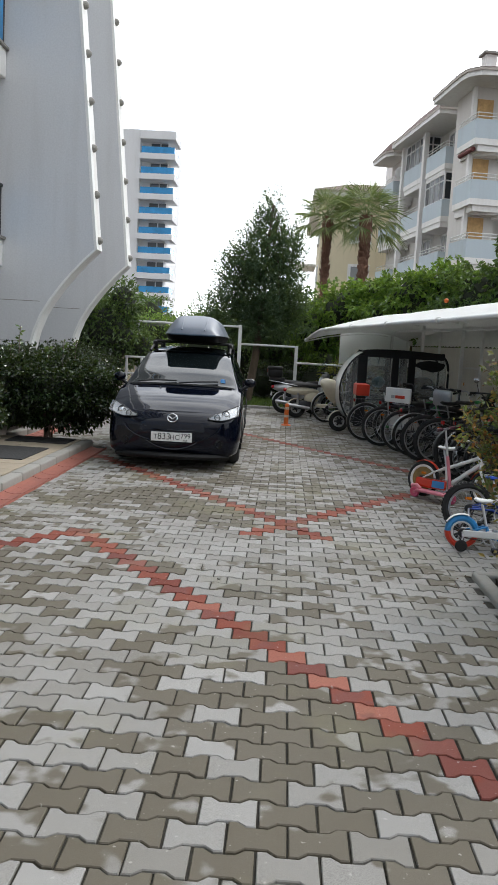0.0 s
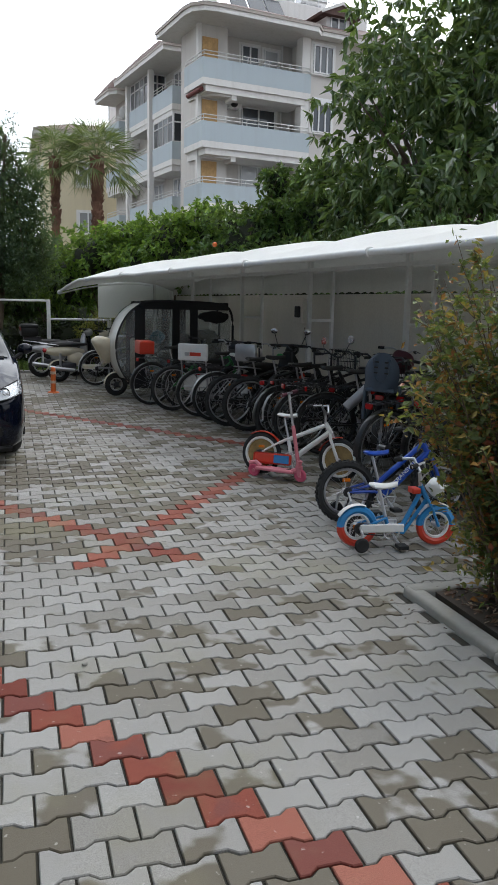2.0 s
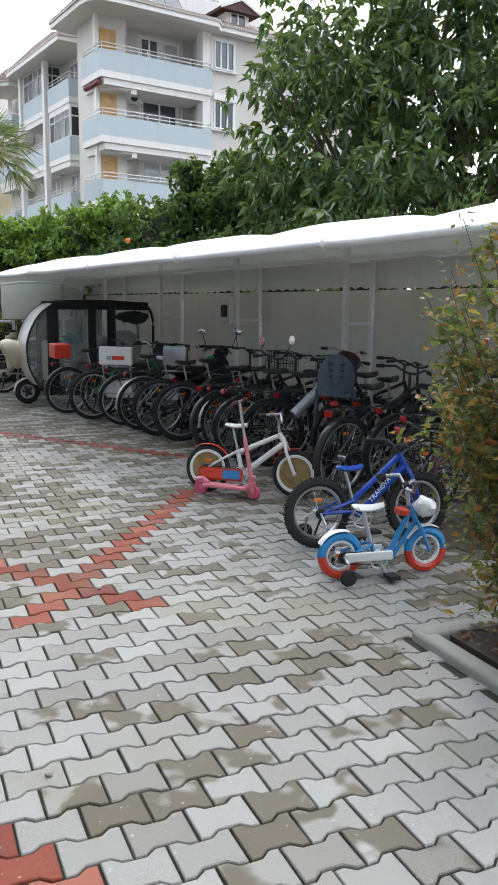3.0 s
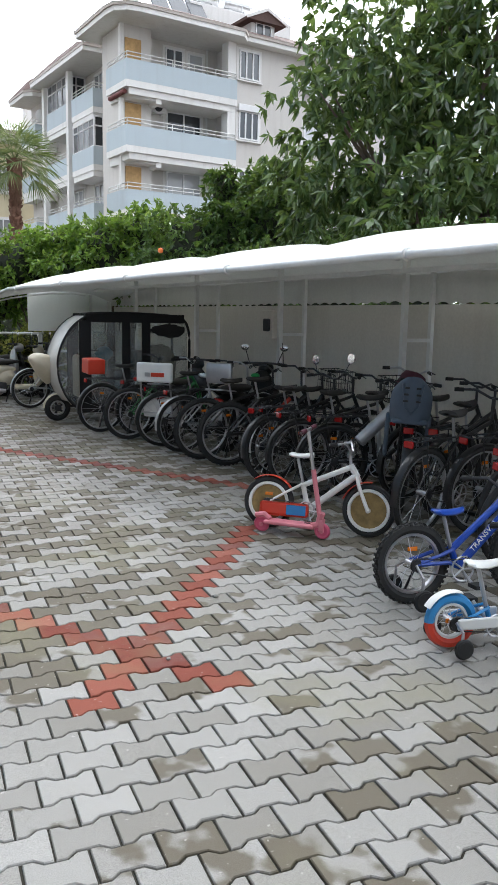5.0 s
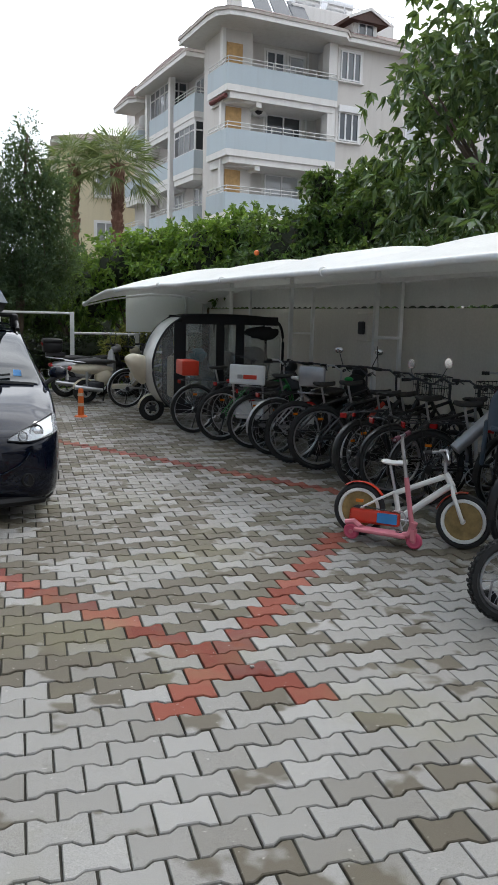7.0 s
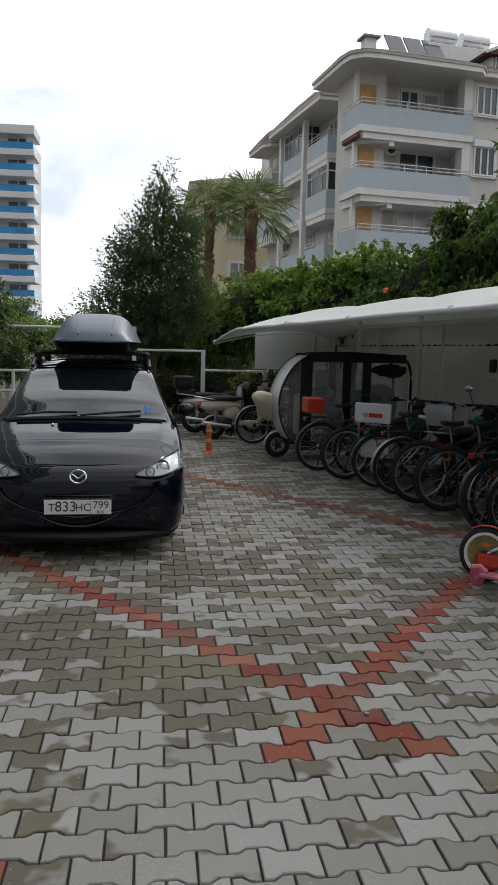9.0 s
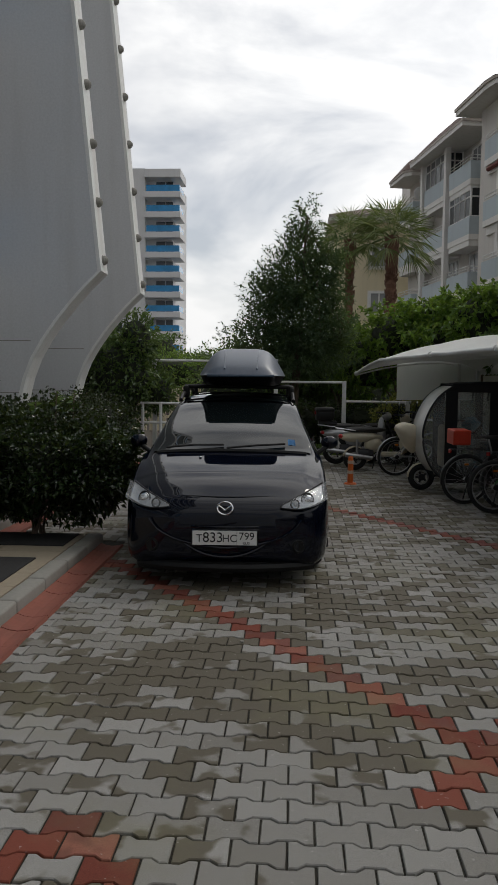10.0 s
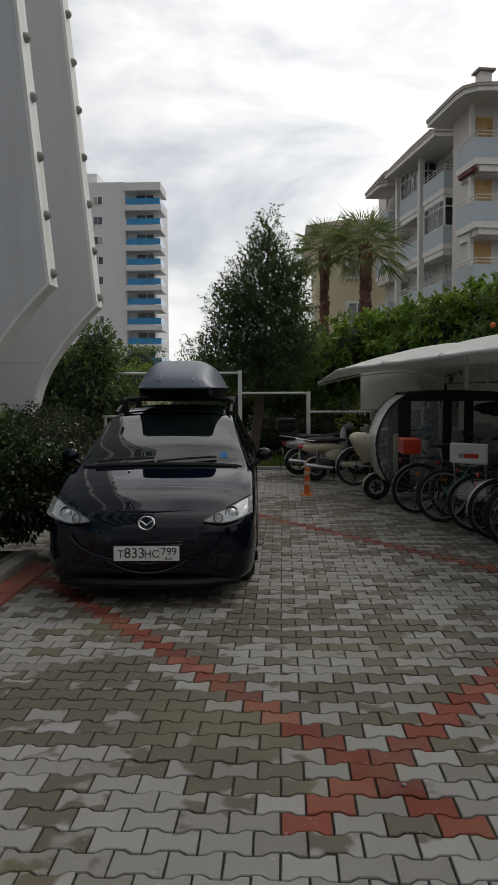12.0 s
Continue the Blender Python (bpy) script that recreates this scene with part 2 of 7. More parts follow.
M["house_yellow"] = plaster("house_yellow", (0.72, 0.64, 0.45), (0.5, 0.43, 0.3), 0.25)
M["brick_panel"] = simple("ochre_stone", (0.48, 0.30, 0.13), 0.8, vary=0.3, scale=6, bump=0.3)
M["roof"] = simple("roof_tiles", (0.10, 0.058, 0.048), 0.8, vary=0.3, scale=5, bump=0.4)
M["fascia"] = simple("eave_board", (0.45, 0.40, 0.36), 0.7)
M["white_paint"] = simple("white_paint", (0.74, 0.74, 0.72), 0.45, vary=0.08, scale=14)
M["pvc_frame"] = simple("pvc_frame", (0.8, 0.8, 0.8), 0.4, vary=0.05)
M["pane"] = window_glass("window_pane", (0.075, 0.085, 0.095))
M["pane_curtain"] = window_glass("pane_with_curtain", (0.36, 0.37, 0.38))
M["blue_glass"] = simple("blue_glass", (0.045, 0.27, 0.55), 0.08, vary=0.25, scale=0.6)
M["steel"] = simple("steel", (0.55, 0.55, 0.56), 0.3, 0.9, 0.15)
M["dark_metal"] = simple("dark_metal", (0.05, 0.05, 0.055), 0.4, 0.6, 0.3)


# ---- building helpers ----
def part(name, bm, material, parent=None, label="", smooth=False, at=None):
    me = bpy.data.meshes.new(name)
    bm.to_mesh(me)
    bm.free()
    return link_mesh(name, me, material, parent, label, smooth, at)


def link_mesh(name, me, material, parent=None, label="", smooth=False, at=None):
    if material and not me.materials:
        me.materials.append(material)
    if smooth:
        me.polygons.foreach_set("use_smooth", [True] * len(me.polygons))
        me.set_sharp_from_angle(angle=radians(40))
    ob = new(name, me)
    if parent:
        ob.parent = parent
    if at is not None:
        ob.matrix_basis = at
    if label:
        tagged(ob, label)
    return ob


def thing(name, label, category, m=None, group="", kind=""):
    ob = new(name)
    ob.empty_display_size = 0.1
    if m is not None:
        ob.matrix_basis = m
    return tagged(ob, label, category, group, kind)


def box(bm, x0, x1, y0, y1, z0, z1, bevel=0.0, m=None):
    if bevel:
        own = bmesh.new()
        box(own, x0, x1, y0, y1, z0, z1)
        bmesh.ops.bevel(own, geom=own.edges[:], offset=bevel, segments=2, affect="EDGES", profile=0.5)
        join(bm, own, m)
        return bm
    vs = [bm.verts.new(((x0, x1)[i & 1], (y0, y1)[i >> 1 & 1], (z0, z1)[i >> 2])) for i in range(8)]
    for f in ((0, 2, 3, 1), (4, 5, 7, 6), (0, 1, 5, 4), (2, 6, 7, 3), (0, 4, 6, 2), (1, 3, 7, 5)):
        bm.faces.new([vs[i] for i in f])
    if m is not None:
        bmesh.ops.transform(bm, matrix=m, verts=vs)
    return bm


def join(bm, other, m=None):
    """Adds the faces of another bmesh, and frees it."""
    made = {}
    for v in other.verts:
        made[v] = bm.verts.new(m @ v.co if m is not None else v.co)
    for f in other.faces:
        bm.faces.new([made[v] for v in f.verts])
    other.free()
    return bm


def cyl(bm, p0, p1, r0, r1=None, seg=10, caps=True):
    p0, p1 = Vector(p0), Vector(p1)
    r1 = r0 if r1 is None else r1
    q = (p1 - p0).to_track_quat("Z", "Y")
    ring = []
    for p, r in ((p0, r0), (p1, r1)):
        ring.append([bm.verts.new(p + q @ Vector((r * math.cos(2 * math.pi * i / seg), r * math.sin(2 * math.pi * i / seg), 0))) for i in range(seg)])
    for i in range(seg):
        bm.faces.new((ring[0][i], ring[0][(i + 1) % seg], ring[1][(i + 1) % seg], ring[1][i]))
    if caps:
        bm.faces.new(ring[0][::-1])
        bm.faces.new(ring[1])
    return bm


def tube(bm, pts, r, seg=8, radii=None):
    """A round bar along a line of points."""
    pts = [Vector(p) for p in pts]
    rings = []
    up = Vector((0, 0, 1))
    for i, p in enumerate(pts):
        d = (pts[min(i + 1, len(pts) - 1)] - pts[max(i - 1, 0)]).normalized()
        a = d.cross(up)
        if a.length < 0.05:
            a = d.cross(Vector((0, 1, 0)))
        a.normalize()
        b = d.cross(a)
        rr = radii[i] if radii else r
        rings.append([bm.verts.new(p + a * rr * math.cos(2 * math.pi * k / seg) + b * rr * math.sin(2 * math.pi * k / seg)) for k in range(seg)])
    for u, v in zip(rings, rings[1:]):
        for k in range(seg):
            bm.faces.new((u[k], u[(k + 1) % seg], v[(k + 1) % seg], v[k]))
    bm.faces.new(rings[0][::-1])
    bm.faces.new(rings[-1])
    return bm


def ring(bm, c, axis, big, small, seg=28, sec=8, squash=1.0):
    """A torus round an axis."""
    q = Vector(axis).to_track_quat("Z", "Y")
    c = Vector(c)
    rows = []
    for i in range(seg):
        a = 2 * math.pi * i / seg
        rows.append([])
        for k in range(sec):
            b = 2 * math.pi * k / sec
            rr = big + small * math.cos(b)
            rows[-1].append(bm.verts.new(c + q @ Vector((rr * math.cos(a), rr * math.sin(a), small * squash * math.sin(b)))))
    for i in range(seg):
        for k in range(sec):
            bm.faces.new((rows[i][k], rows[(i + 1) % seg][k], rows[(i + 1) % seg][(k + 1) % sec], rows[i][(k + 1) % sec]))
    return bm


def prism(bm, poly, z0, z1):
    """A plan outline (counter-clockwise) raised from z0 to z1."""
    lo = [bm.verts.new((x, y, z0)) for x, y in poly]
    hi = [bm.verts.new((x, y, z1)) for x, y in poly]
    n = len(poly)
    for i in range(n):
        bm.faces.new((lo[i], lo[(i + 1) % n], hi[(i + 1) % n], hi[i]))
    bm.faces.new(lo[::-1])
    bm.faces.new(hi)
    return bm


def extrude(bm, outline, a, axis, d):
    """An outline of (p, q) raised along an axis from a to a + d: axis 0 gives (a, p, q), axis 1 gives (p, a, q)."""
    def at(p, q, s):
        return (s, p, q) if axis == 0 else (p, s, q)
    lo = [bm.verts.new(at(p, q, a)) for p, q in outline]
    hi = [bm.verts.new(at(p, q, a + d)) for p, q in outline]
    n = len(outline)
    for i in range(n):
        bm.faces.new((lo[i], lo[(i + 1) % n], hi[(i + 1) % n], hi[i]))
    bm.faces.new(lo[::-1])
    bm.faces.new(hi)
    bmesh.ops.recalc_face_normals(bm, faces=bm.faces[:])
    return bm


def blob(bm, c, r, rough=0.12, seg=12, m=None, seed=0.0):
    """A lumpy round body of radii r."""
    own = bmesh.new()
    bmesh.ops.create_uvsphere(own, u_segments=seg, v_segments=max(6, seg * 2 // 3), radius=1.0)
    for v in own.verts:
        k = 1 + rough * noise.noise(v.co * 1.7 + Vector((seed, c[0], c[1])))
        v.co = Vector((v.co.x * r[0] * k, v.co.y * r[1] * k, v.co.z * r[2] * k)) + Vector(c)
    return join(bm, own, m)


def grid_mesh(name, nu, nv, f, thick=0.0):
    """A sheet f(u, v) over the unit square, with a back when it has thickness."""
    pts = np.array([[f(i / nu, j / nv) for j in range(nv + 1)] for i in range(nu + 1)], float)
    def idx(i, j, o=0):
        return o + i * (nv + 1) + j
    faces = [(idx(i, j), idx(i + 1, j), idx(i + 1, j + 1), idx(i, j + 1)) for i in range(nu) for j in range(nv)]
    verts = pts.reshape(-1, 3)
    if thick:
        du = np.gradient(pts, axis=0)
        dv = np.gradient(pts, axis=1)
        n = np.cross(du, dv)
        n /= np.linalg.norm(n, axis=2, keepdims=True) + 1e-9
        back = (pts - n * thick).reshape(-1, 3)
        o = len(verts)
        verts = np.concatenate([verts, back])
        faces += [(idx(i, j + 1, o), idx(i + 1, j + 1, o), idx(i + 1, j, o), idx(i, j, o)) for i in range(nu) for j in range(nv)]
        for i in range(nu):
            faces += [(idx(i, 0), idx(i, 0, o), idx(i + 1, 0, o), idx(i + 1, 0)), (idx(i + 1, nv), idx(i + 1, nv, o), idx(i, nv, o), idx(i, nv))]
        for j in range(nv):
            faces += [(idx(0, j + 1), idx(0, j + 1, o), idx(0, j, o), idx(0, j)), (idx(nu, j), idx(nu, j, o), idx(nu, j + 1, o), idx(nu, j + 1))]
    me = bpy.data.meshes.new(name)
    me.from_pydata([tuple(p) for p in verts], [], faces)
    return me


def B():
    return bmesh.new()


# ---- ground ----
ground = part("ground", box(B(), -600, 600, -300, 900, -0.6, -0.06), M["earth"])
tagged(ground, "dark bare earth between the gardens and buildings", "ground", kind="structure")
bed = part("paving_bed", box(B(), -4.1, 5.2, -6, 20.6, -0.059, -0.012), M["soil"])
tagged(bed, "dark sand bed with moss in the paving joints", "ground", kind="structure")

# the hotel's pavement along the kerb
pavement = part("pavement", box(B(), -9, -2.83, -6, 11.26, -0.05, 0.088), M["concrete"])
tagged(pavement, "concrete footway raised behind a kerb", "pavement", kind="structure")
tile_me = bpy.data.meshes.new("footway_tile")
_b = box(B(), 0.004, 0.596, 0.004, 0.396, 0, 0.018, 0.004)
_b.to_mesh(tile_me)
_b.free()
rng = random.Random(4)
for i in range(6):
    for j in range(14):
        x, y = -2.84 - 0.6 * (i + 1), 11.2 - 0.4 * (j + 1)
        link_mesh("tile", tile_me, M["slab_tile"], pavement, at=pose(x, y, 0.0885 + rng.uniform(-0.001, 0.002), rz=rng.uniform(-0.2, 0.2)))
for y0, y1, x0, x1 in ((10.62, 11.18, -3.75, -2.9), (9.05, 10.1, -3.85, -2.98)):
    pit = part("rubber_mat", box(B(), x0, x1, y0, y1, 0.107, 0.12, 0.004), M["mat_black"])
    tagged(pit, "black rubber mat laid over the planting pit", "mat")


def kerb_run(name, p0, p1, width, top, stone, label):
    """A kerb of separate stones with a rounded arris."""
    run = thing(name, label, "kerb", kind="structure")
    a, b = Vector((*p0, 0)), Vector((*p1, 0))
    d = b - a
    n = max(1, round(d.length / stone))
    ang = math.degrees(math.atan2(d.y, d.x))
    step = d.length / n
    own = B()
    box(own, 0.004, step - 0.004, 0, width, -0.15, top, 0.022)
    me = bpy.data.meshes.new("kerb_stone")
    own.to_mesh(me)
    own.free()
    me.polygons.foreach_set("use_smooth", [True] * len(me.polygons))
    me.set_sharp_from_angle(angle=radians(50))
    r = random.Random(len(name))
    for i in range(n):
        p = a + d * (i / n)
        link_mesh("kerb_stone", me, M["concrete"], run, at=pose(p.x, p.y, r.uniform(-0.004, 0.004), rz=ang + r.uniform(-0.5, 0.5)))
    return run


kerb_run("kerb_1", (-2.69, -6), (-2.69, 11.3), 0.15, 0.11, 0.62, "worn grey concrete kerb stones beside a red gutter")
kerb_run("kerb_2", (-3.9, 11.5), (-3.9, 20.5), 0.15, 0.11, 0.62, "worn grey concrete kerb stones before the hedge")
kerb_run("kerb_3", (1.45, 5.70), (1.45, 0.4), 0.10, 0.04, 0.9, "pale concrete kerb round a mulched bed")
kerb_run("kerb_4", (3.9, 5.71), (1.46, 5.71), 0.12, 0.05, 0.9, "low concrete kerb at the back of a mulched bed")
kerb_run("kerb_5", (5.2, 20.62), (-4.0, 20.62), 0.13, 0.06, 0.9, "low concrete edge between paving and lawn")

gutter = thing("gutter", "red cast channel stones along the kerb", "gutter", kind="structure")


def gutter_stone():
    prof = [(0.0, 0.03), (0.05, 0.012), (0.11, 0.004), (0.17, 0.010), (0.215, 0.024)]
    me = grid_mesh("gutter_stone", len(prof) - 1, 3, lambda u, v: (prof[round(u * 4)][0], 0.004 + v * 0.292, prof[round(u * 4)][1]), 0.04)
    return me


g_me = gutter_stone()
for i in range(46):
    link_mesh("gutter_stone", g_me, M["gutter"], gutter, at=pose(-2.685, -2.6 + 0.3 * i, -0.004 + rng.uniform(-0.002, 0.002)))
for i in range(30):
    link_mesh("gutter_stone", g_me, M["gutter"], gutter, at=pose(-3.895, 11.6 + 0.3 * i, -0.004 + rng.uniform(-0.002, 0.002)))

mulch = part("bed_soil", box(B(), 1.6, 3.9, 0.4, 5.71, -0.05, 0.03), M["earth"])
tagged(mulch, "brown soil of a planting bed", "ground", kind="structure")


def chips(name, x0, x1, y0, y1, z, n, size, mats, label, seed):
    r = np.random.RandomState(seed)
    vs, fs = [], []
    for i in range(n):
        c = np.array([r.uniform(x0, x1), r.uniform(y0, y1), z + r.uniform(0, 0.02)])
        a = r.uniform(0, 6.28)
        l, w = size * r.uniform(0.5, 1.4), size * r.uniform(0.15, 0.4)
        d, e = np.array([math.cos(a), math.sin(a), r.uniform(-0.3, 0.3)]), np.array([-math.sin(a), math.cos(a), r.uniform(-0.3, 0.3)])
        k = len(vs)
        vs += [tuple(c - d * l), tuple(c + e * w + (0, 0, 0.006)), tuple(c + d * l), tuple(c - e * w)]
        fs.append((k, k + 1, k + 2, k + 3))
    me = bpy.data.meshes.new(name)
    me.from_pydata(vs, [], fs)
    ob = link_mesh(name, me, mats)
    return tagged(ob, label, "litter", kind="stuff")


M["chip"] = leaf_mat("bark_chip", [(0.0, (0.05, 0.03, 0.02)), (0.5, (0.14, 0.08, 0.05)), (0.85, (0.22, 0.15, 0.09)), (1.0, (0.35, 0.3, 0.2))], 0.9, 0.0)
chips("bark_mulch", 1.62, 3.8, 0.5, 5.68, 0.03, 14000, 0.026, M["chip"], "brown bark chips and dry leaves in the bed", 3)
chips("fallen_leaves", 1.25, 1.6, 3.4, 5.9, 0.004, 60, 0.012, M["chip"], "dry fallen leaves along the kerb", 5)

# ---- the white hotel ----
FIN = [(-9.0, 0.0), (-4.98, 0.0), (-4.97, 0.9), (-4.93, 1.3), (-4.84, 1.65), (-4.72, 1.95), (-4.55, 2.24), (-4.35, 2.52), (-4.12, 2.8), (-3.9, 3.04), (-3.69, 3.24), (-3.72, 3.5), (-4.35, 10.0), (-5.4, 21.0), (-6.9, 36.7), (-9.0, 36.7)]


def hotel_fin(y, name):
    fin = thing(name, "white rendered fin wall with an arched foot and edge lamps", "wall", kind="structure")
    part("fin_body", extrude(B(), FIN, y, 1, 0.42), M["white_wall"], fin)
    # bright edge strip, a little proud
    strip = B()
    edge = FIN[2:15]
    for (xa, za), (xb, zb) in zip(edge, edge[1:]):
        vs = [strip.verts.new(p) for p in ((xa + 0.004, y - 0.004, za), (xa + 0.004, y + 0.424, za), (xb + 0.004, y + 0.424, zb), (xb + 0.004, y - 0.004, zb),
              (xa - 0.05, y - 0.004, za), (xa - 0.05, y + 0.424, za), (xb - 0.05, y + 0.424, zb), (xb - 0.05, y - 0.004, zb))]
        for f in ((0, 1, 2, 3), (4, 0, 3, 7), (1, 5, 6, 2)):
            strip.faces.new([vs[i] for i in f])
    part("edge_strip", strip, M["white_edge"], fin, "white edge strip with rust streaks")
    for i in range(9):
        z = 3.42 + 0.855 * i
        x = -3.70 - (z - 3.24) * 0.0955
        lamp = B()
        cyl(lamp, (x, y + 0.2, z), (x + 0.05, y + 0.2, z), 0.075, 0.07, 14)
        blob(lamp, (x + 0.05, y + 0.2, z), (0.045, 0.06, 0.06), 0.0, 12)
        part("edge_lamp", lamp, M["concrete"], fin, "small round grey lamp", True)
    for z in (1.42, 2.2):
        part("joint_line", box(B(), -9.0, -4.9 + (0.14 if z > 2 else 0), y - 0.003, y - 0.0005, z, z + 0.012), M["concrete"], fin)
    return fin


hotel_fin(15.3, "wall_fin_1")
hotel_fin(18.3, "wall_fin_2")
core = part("wall_hotel", box(B(), -16, -7.2, -14, 28.0, 0, 37.5), M["white_wall"])
tagged(core, "white rendered hotel wall behind the balconies", "wall", kind="structure")


def hotel_balcony(y0, y1, z, group):
    b = thing("balcony", "white balcony slab with blue glass railing", "balcony", group=group)
    part("slab", box(B(), -7.25, -5.5, y0, y1, z - 0.5, z, 0.01), M["white_edge"], b)
    part("slab_lip", box(B(), -7.2, -5.44, y0 - 0.03, y1 - 0.001, z, z + 0.05, 0.008), M["concrete"], b)
    part("glass", box(B(), -5.56, -5.53, y0 + 0.03, y1 - 0.12, z + 0.06, z + 0.92), M["blue_glass"], b, "blue glass panel")
    for yy in (y0 + 0.05, (y0 + y1) / 2, y1 - 0.06):
        part("post", cyl(B(), (-5.545, yy, z + 0.05), (-5.545, yy, z + 1.0), 0.022, seg=10), M["dark_metal"], b)
    part("handrail", cyl(B(), (-5.545, y0, z + 1.0), (-5.545, y1 - 0.01, z + 1.0), 0.035, seg=10), M["dark_metal"], b)


for z in (3.33, 6.76, 9.9, 13.1, 16.3, 19.5, 22.7, 25.9, 29.1, 32.3):
    hotel_balcony(11.4, 15.29, z, "hotel balconies")
    hotel_balcony(18.75, 22.0, z, "hotel balconies")
    for k in range(5):
        hotel_balcony(7.2 - 4.2 * k, 11.1 - 4.2 * k, z, "hotel balconies")

# ---- far white tower ----
def tower():
    t = thing("apartment_tower", "white apartment tower with blue glass balconies", "building")
    x0, xm, x1, y0, top = -40.0, -24.9, -19.2, 130.0, 34.3
    part("wall", box(B(), x0, xm, y0, y0 + 18, 0, top + 0.4), M["tower_wall"], t)
    part("recessed_wall", box(B(), xm, x1 - 1.6, y0 + 1.8, y0 + 18, 0, top), M["tower_wall"], t)
    part("roof_slab", box(B(), xm + 0.02, x1, y0 - 0.6, y0 + 6, top - 1.1, top + 0.2, 0.05), M["tower_wall"], t)
    part("lift_house", box(B(), -38, -30, y0 + 3, y0 + 10, top, top + 2.6), M["tower_wall"], t)
    for i in range(10):
        z = 31.1 - 3.11 * i
        part("slab", box(B(), xm + 0.01, x1, y0 - 0.6, y0 + 5, z - 0.95, z - 0.05, 0.03), M["tower_wall"], t)
        part("balcony_glass", box(B(), xm + 0.3, x1 - 0.15, y0 - 0.5, y0 - 0.44, z, z + 0.95), M["blue_glass"], t, "blue glass railing")
        part("balcony_glass", box(B(), x1 - 0.2, x1 - 0.14, y0 - 0.44, y0 + 4, z, z + 0.95), M["blue_glass"], t, "blue glass railing")
        for a, b_ in ((xm + 1.5, xm + 2.9), (xm + 3.1, xm + 4.2)):
            part("window", box(B(), a, b_, y0 + 1.72, y0 + 1.79, z, z + 1.9), M["pane"], t)
        for a in (-32.5, -30.0):
            w = part("window", box(B(), a, a + 1.5, y0 - 0.06, y0 - 0.01, z + 0.1, z + 1.45, 0.02), M["pvc_frame"], t)
            for k in (0, 1):
                part("pane", box(B(), a + 0.09 + 0.7 * k, a + 0.71 + 0.7 * k, y0 - 0.08, y0 - 0.061, z + 0.2, z + 1.36), M["pane"] if (i + k) % 3 else M["pane_curtain"], w)
        part("balcony_glass", box(B(), -36.5, -35.0, y0 - 0.1, y0 - 0.04, z - 0.6, z + 0.5), M["blue_glass"], t, "blue glass railing")
    return t


tower()


# ---- grey apartment house across the hedge ----
def window_unit(parent, p, w, h, axis, leaves=2, curtain=False, shutter=False):
    """A white framed window on a wall: axis 'y' faces -y, axis 'x' faces -x. p: lower left corner on the wall."""
    def bx(a0, a1, d0, d1, z0, z1, bev=0.0):
        if axis == "y":
            return box(B(), p[0] + a0, p[0] + a1, p[1] - d1, p[1] - d0, p[2] + z0, p[2] + z1, bev)
        return box(B(), p[0] - d1, p[0] - d0, p[1] + a0, p[1] + a1, p[2] + z0, p[2] + z1, bev)
    win = part("window", bx(0, w, 0.0, 0.03, 0, h), M["pane_curtain"] if curtain else M["pane"], parent)
    t = 0.07
    f = B()
    for a0, a1, z0, z1 in ((0, w, 0, t), (0, w, h - t, h), (0, t, t, h - t), (w - t, w, t, h - t)):
        join(f, bx(a0, a1, 0.031, 0.09, z0, z1, 0.008))
    for i in range(1, leaves):
        join(f, bx(w * i / leaves - 0.04, w * i / leaves + 0.04, 0.031, 0.08, t, h - t))
    part("window_frame", f, M["pvc_frame"], win)
    part("window_surround", bx(-0.14, w + 0.14, -0.02, 0.02, -0.14, h + 0.12), M["house_white"], win)
    part("window_sill", bx(-0.16, w + 0.16, 0.02, 0.16, -0.12, -0.06, 0.01), M["house_white"], win)
    if shutter:
        part("shutter_box", bx(-0.08, w + 0.08, 0.091, 0.2, h - 0.02, h + 0.3, 0.02), M["pvc_frame"], win, "white roller shutter box")
    return win


def railing(parent, pts, z, h, mat):
    r = B()
    for a, b in zip(pts, pts[1:]):
        for k in (1.0, 0.45):
            cyl(r, (*a, z + h * k), (*b, z + h * k), 0.025, seg=6)
        n = max(1, int((Vector(b) - Vector(a)).length / 1.1))
        for i in range(n + 1):
            q = Vector(a).lerp(Vector(b), i / n)
            cyl(r, (q.x, q.y, z), (q.x, q.y, z + h), 0.02, seg=6)
    part("railing", r, mat, parent, "thin white metal railing")


def inset(poly, d):
    """Moves the outline of a convex plan inwards (d > 0) or outwards."""
    n = len(poly)
    c = Vector((sum(p[0] for p in poly) / n, sum(p[1] for p in poly) / n))
    out = []
    for p in poly:
        v = Vector(p) - c
        out.append(tuple(c + v * (1 - d / v.length)))
    return out


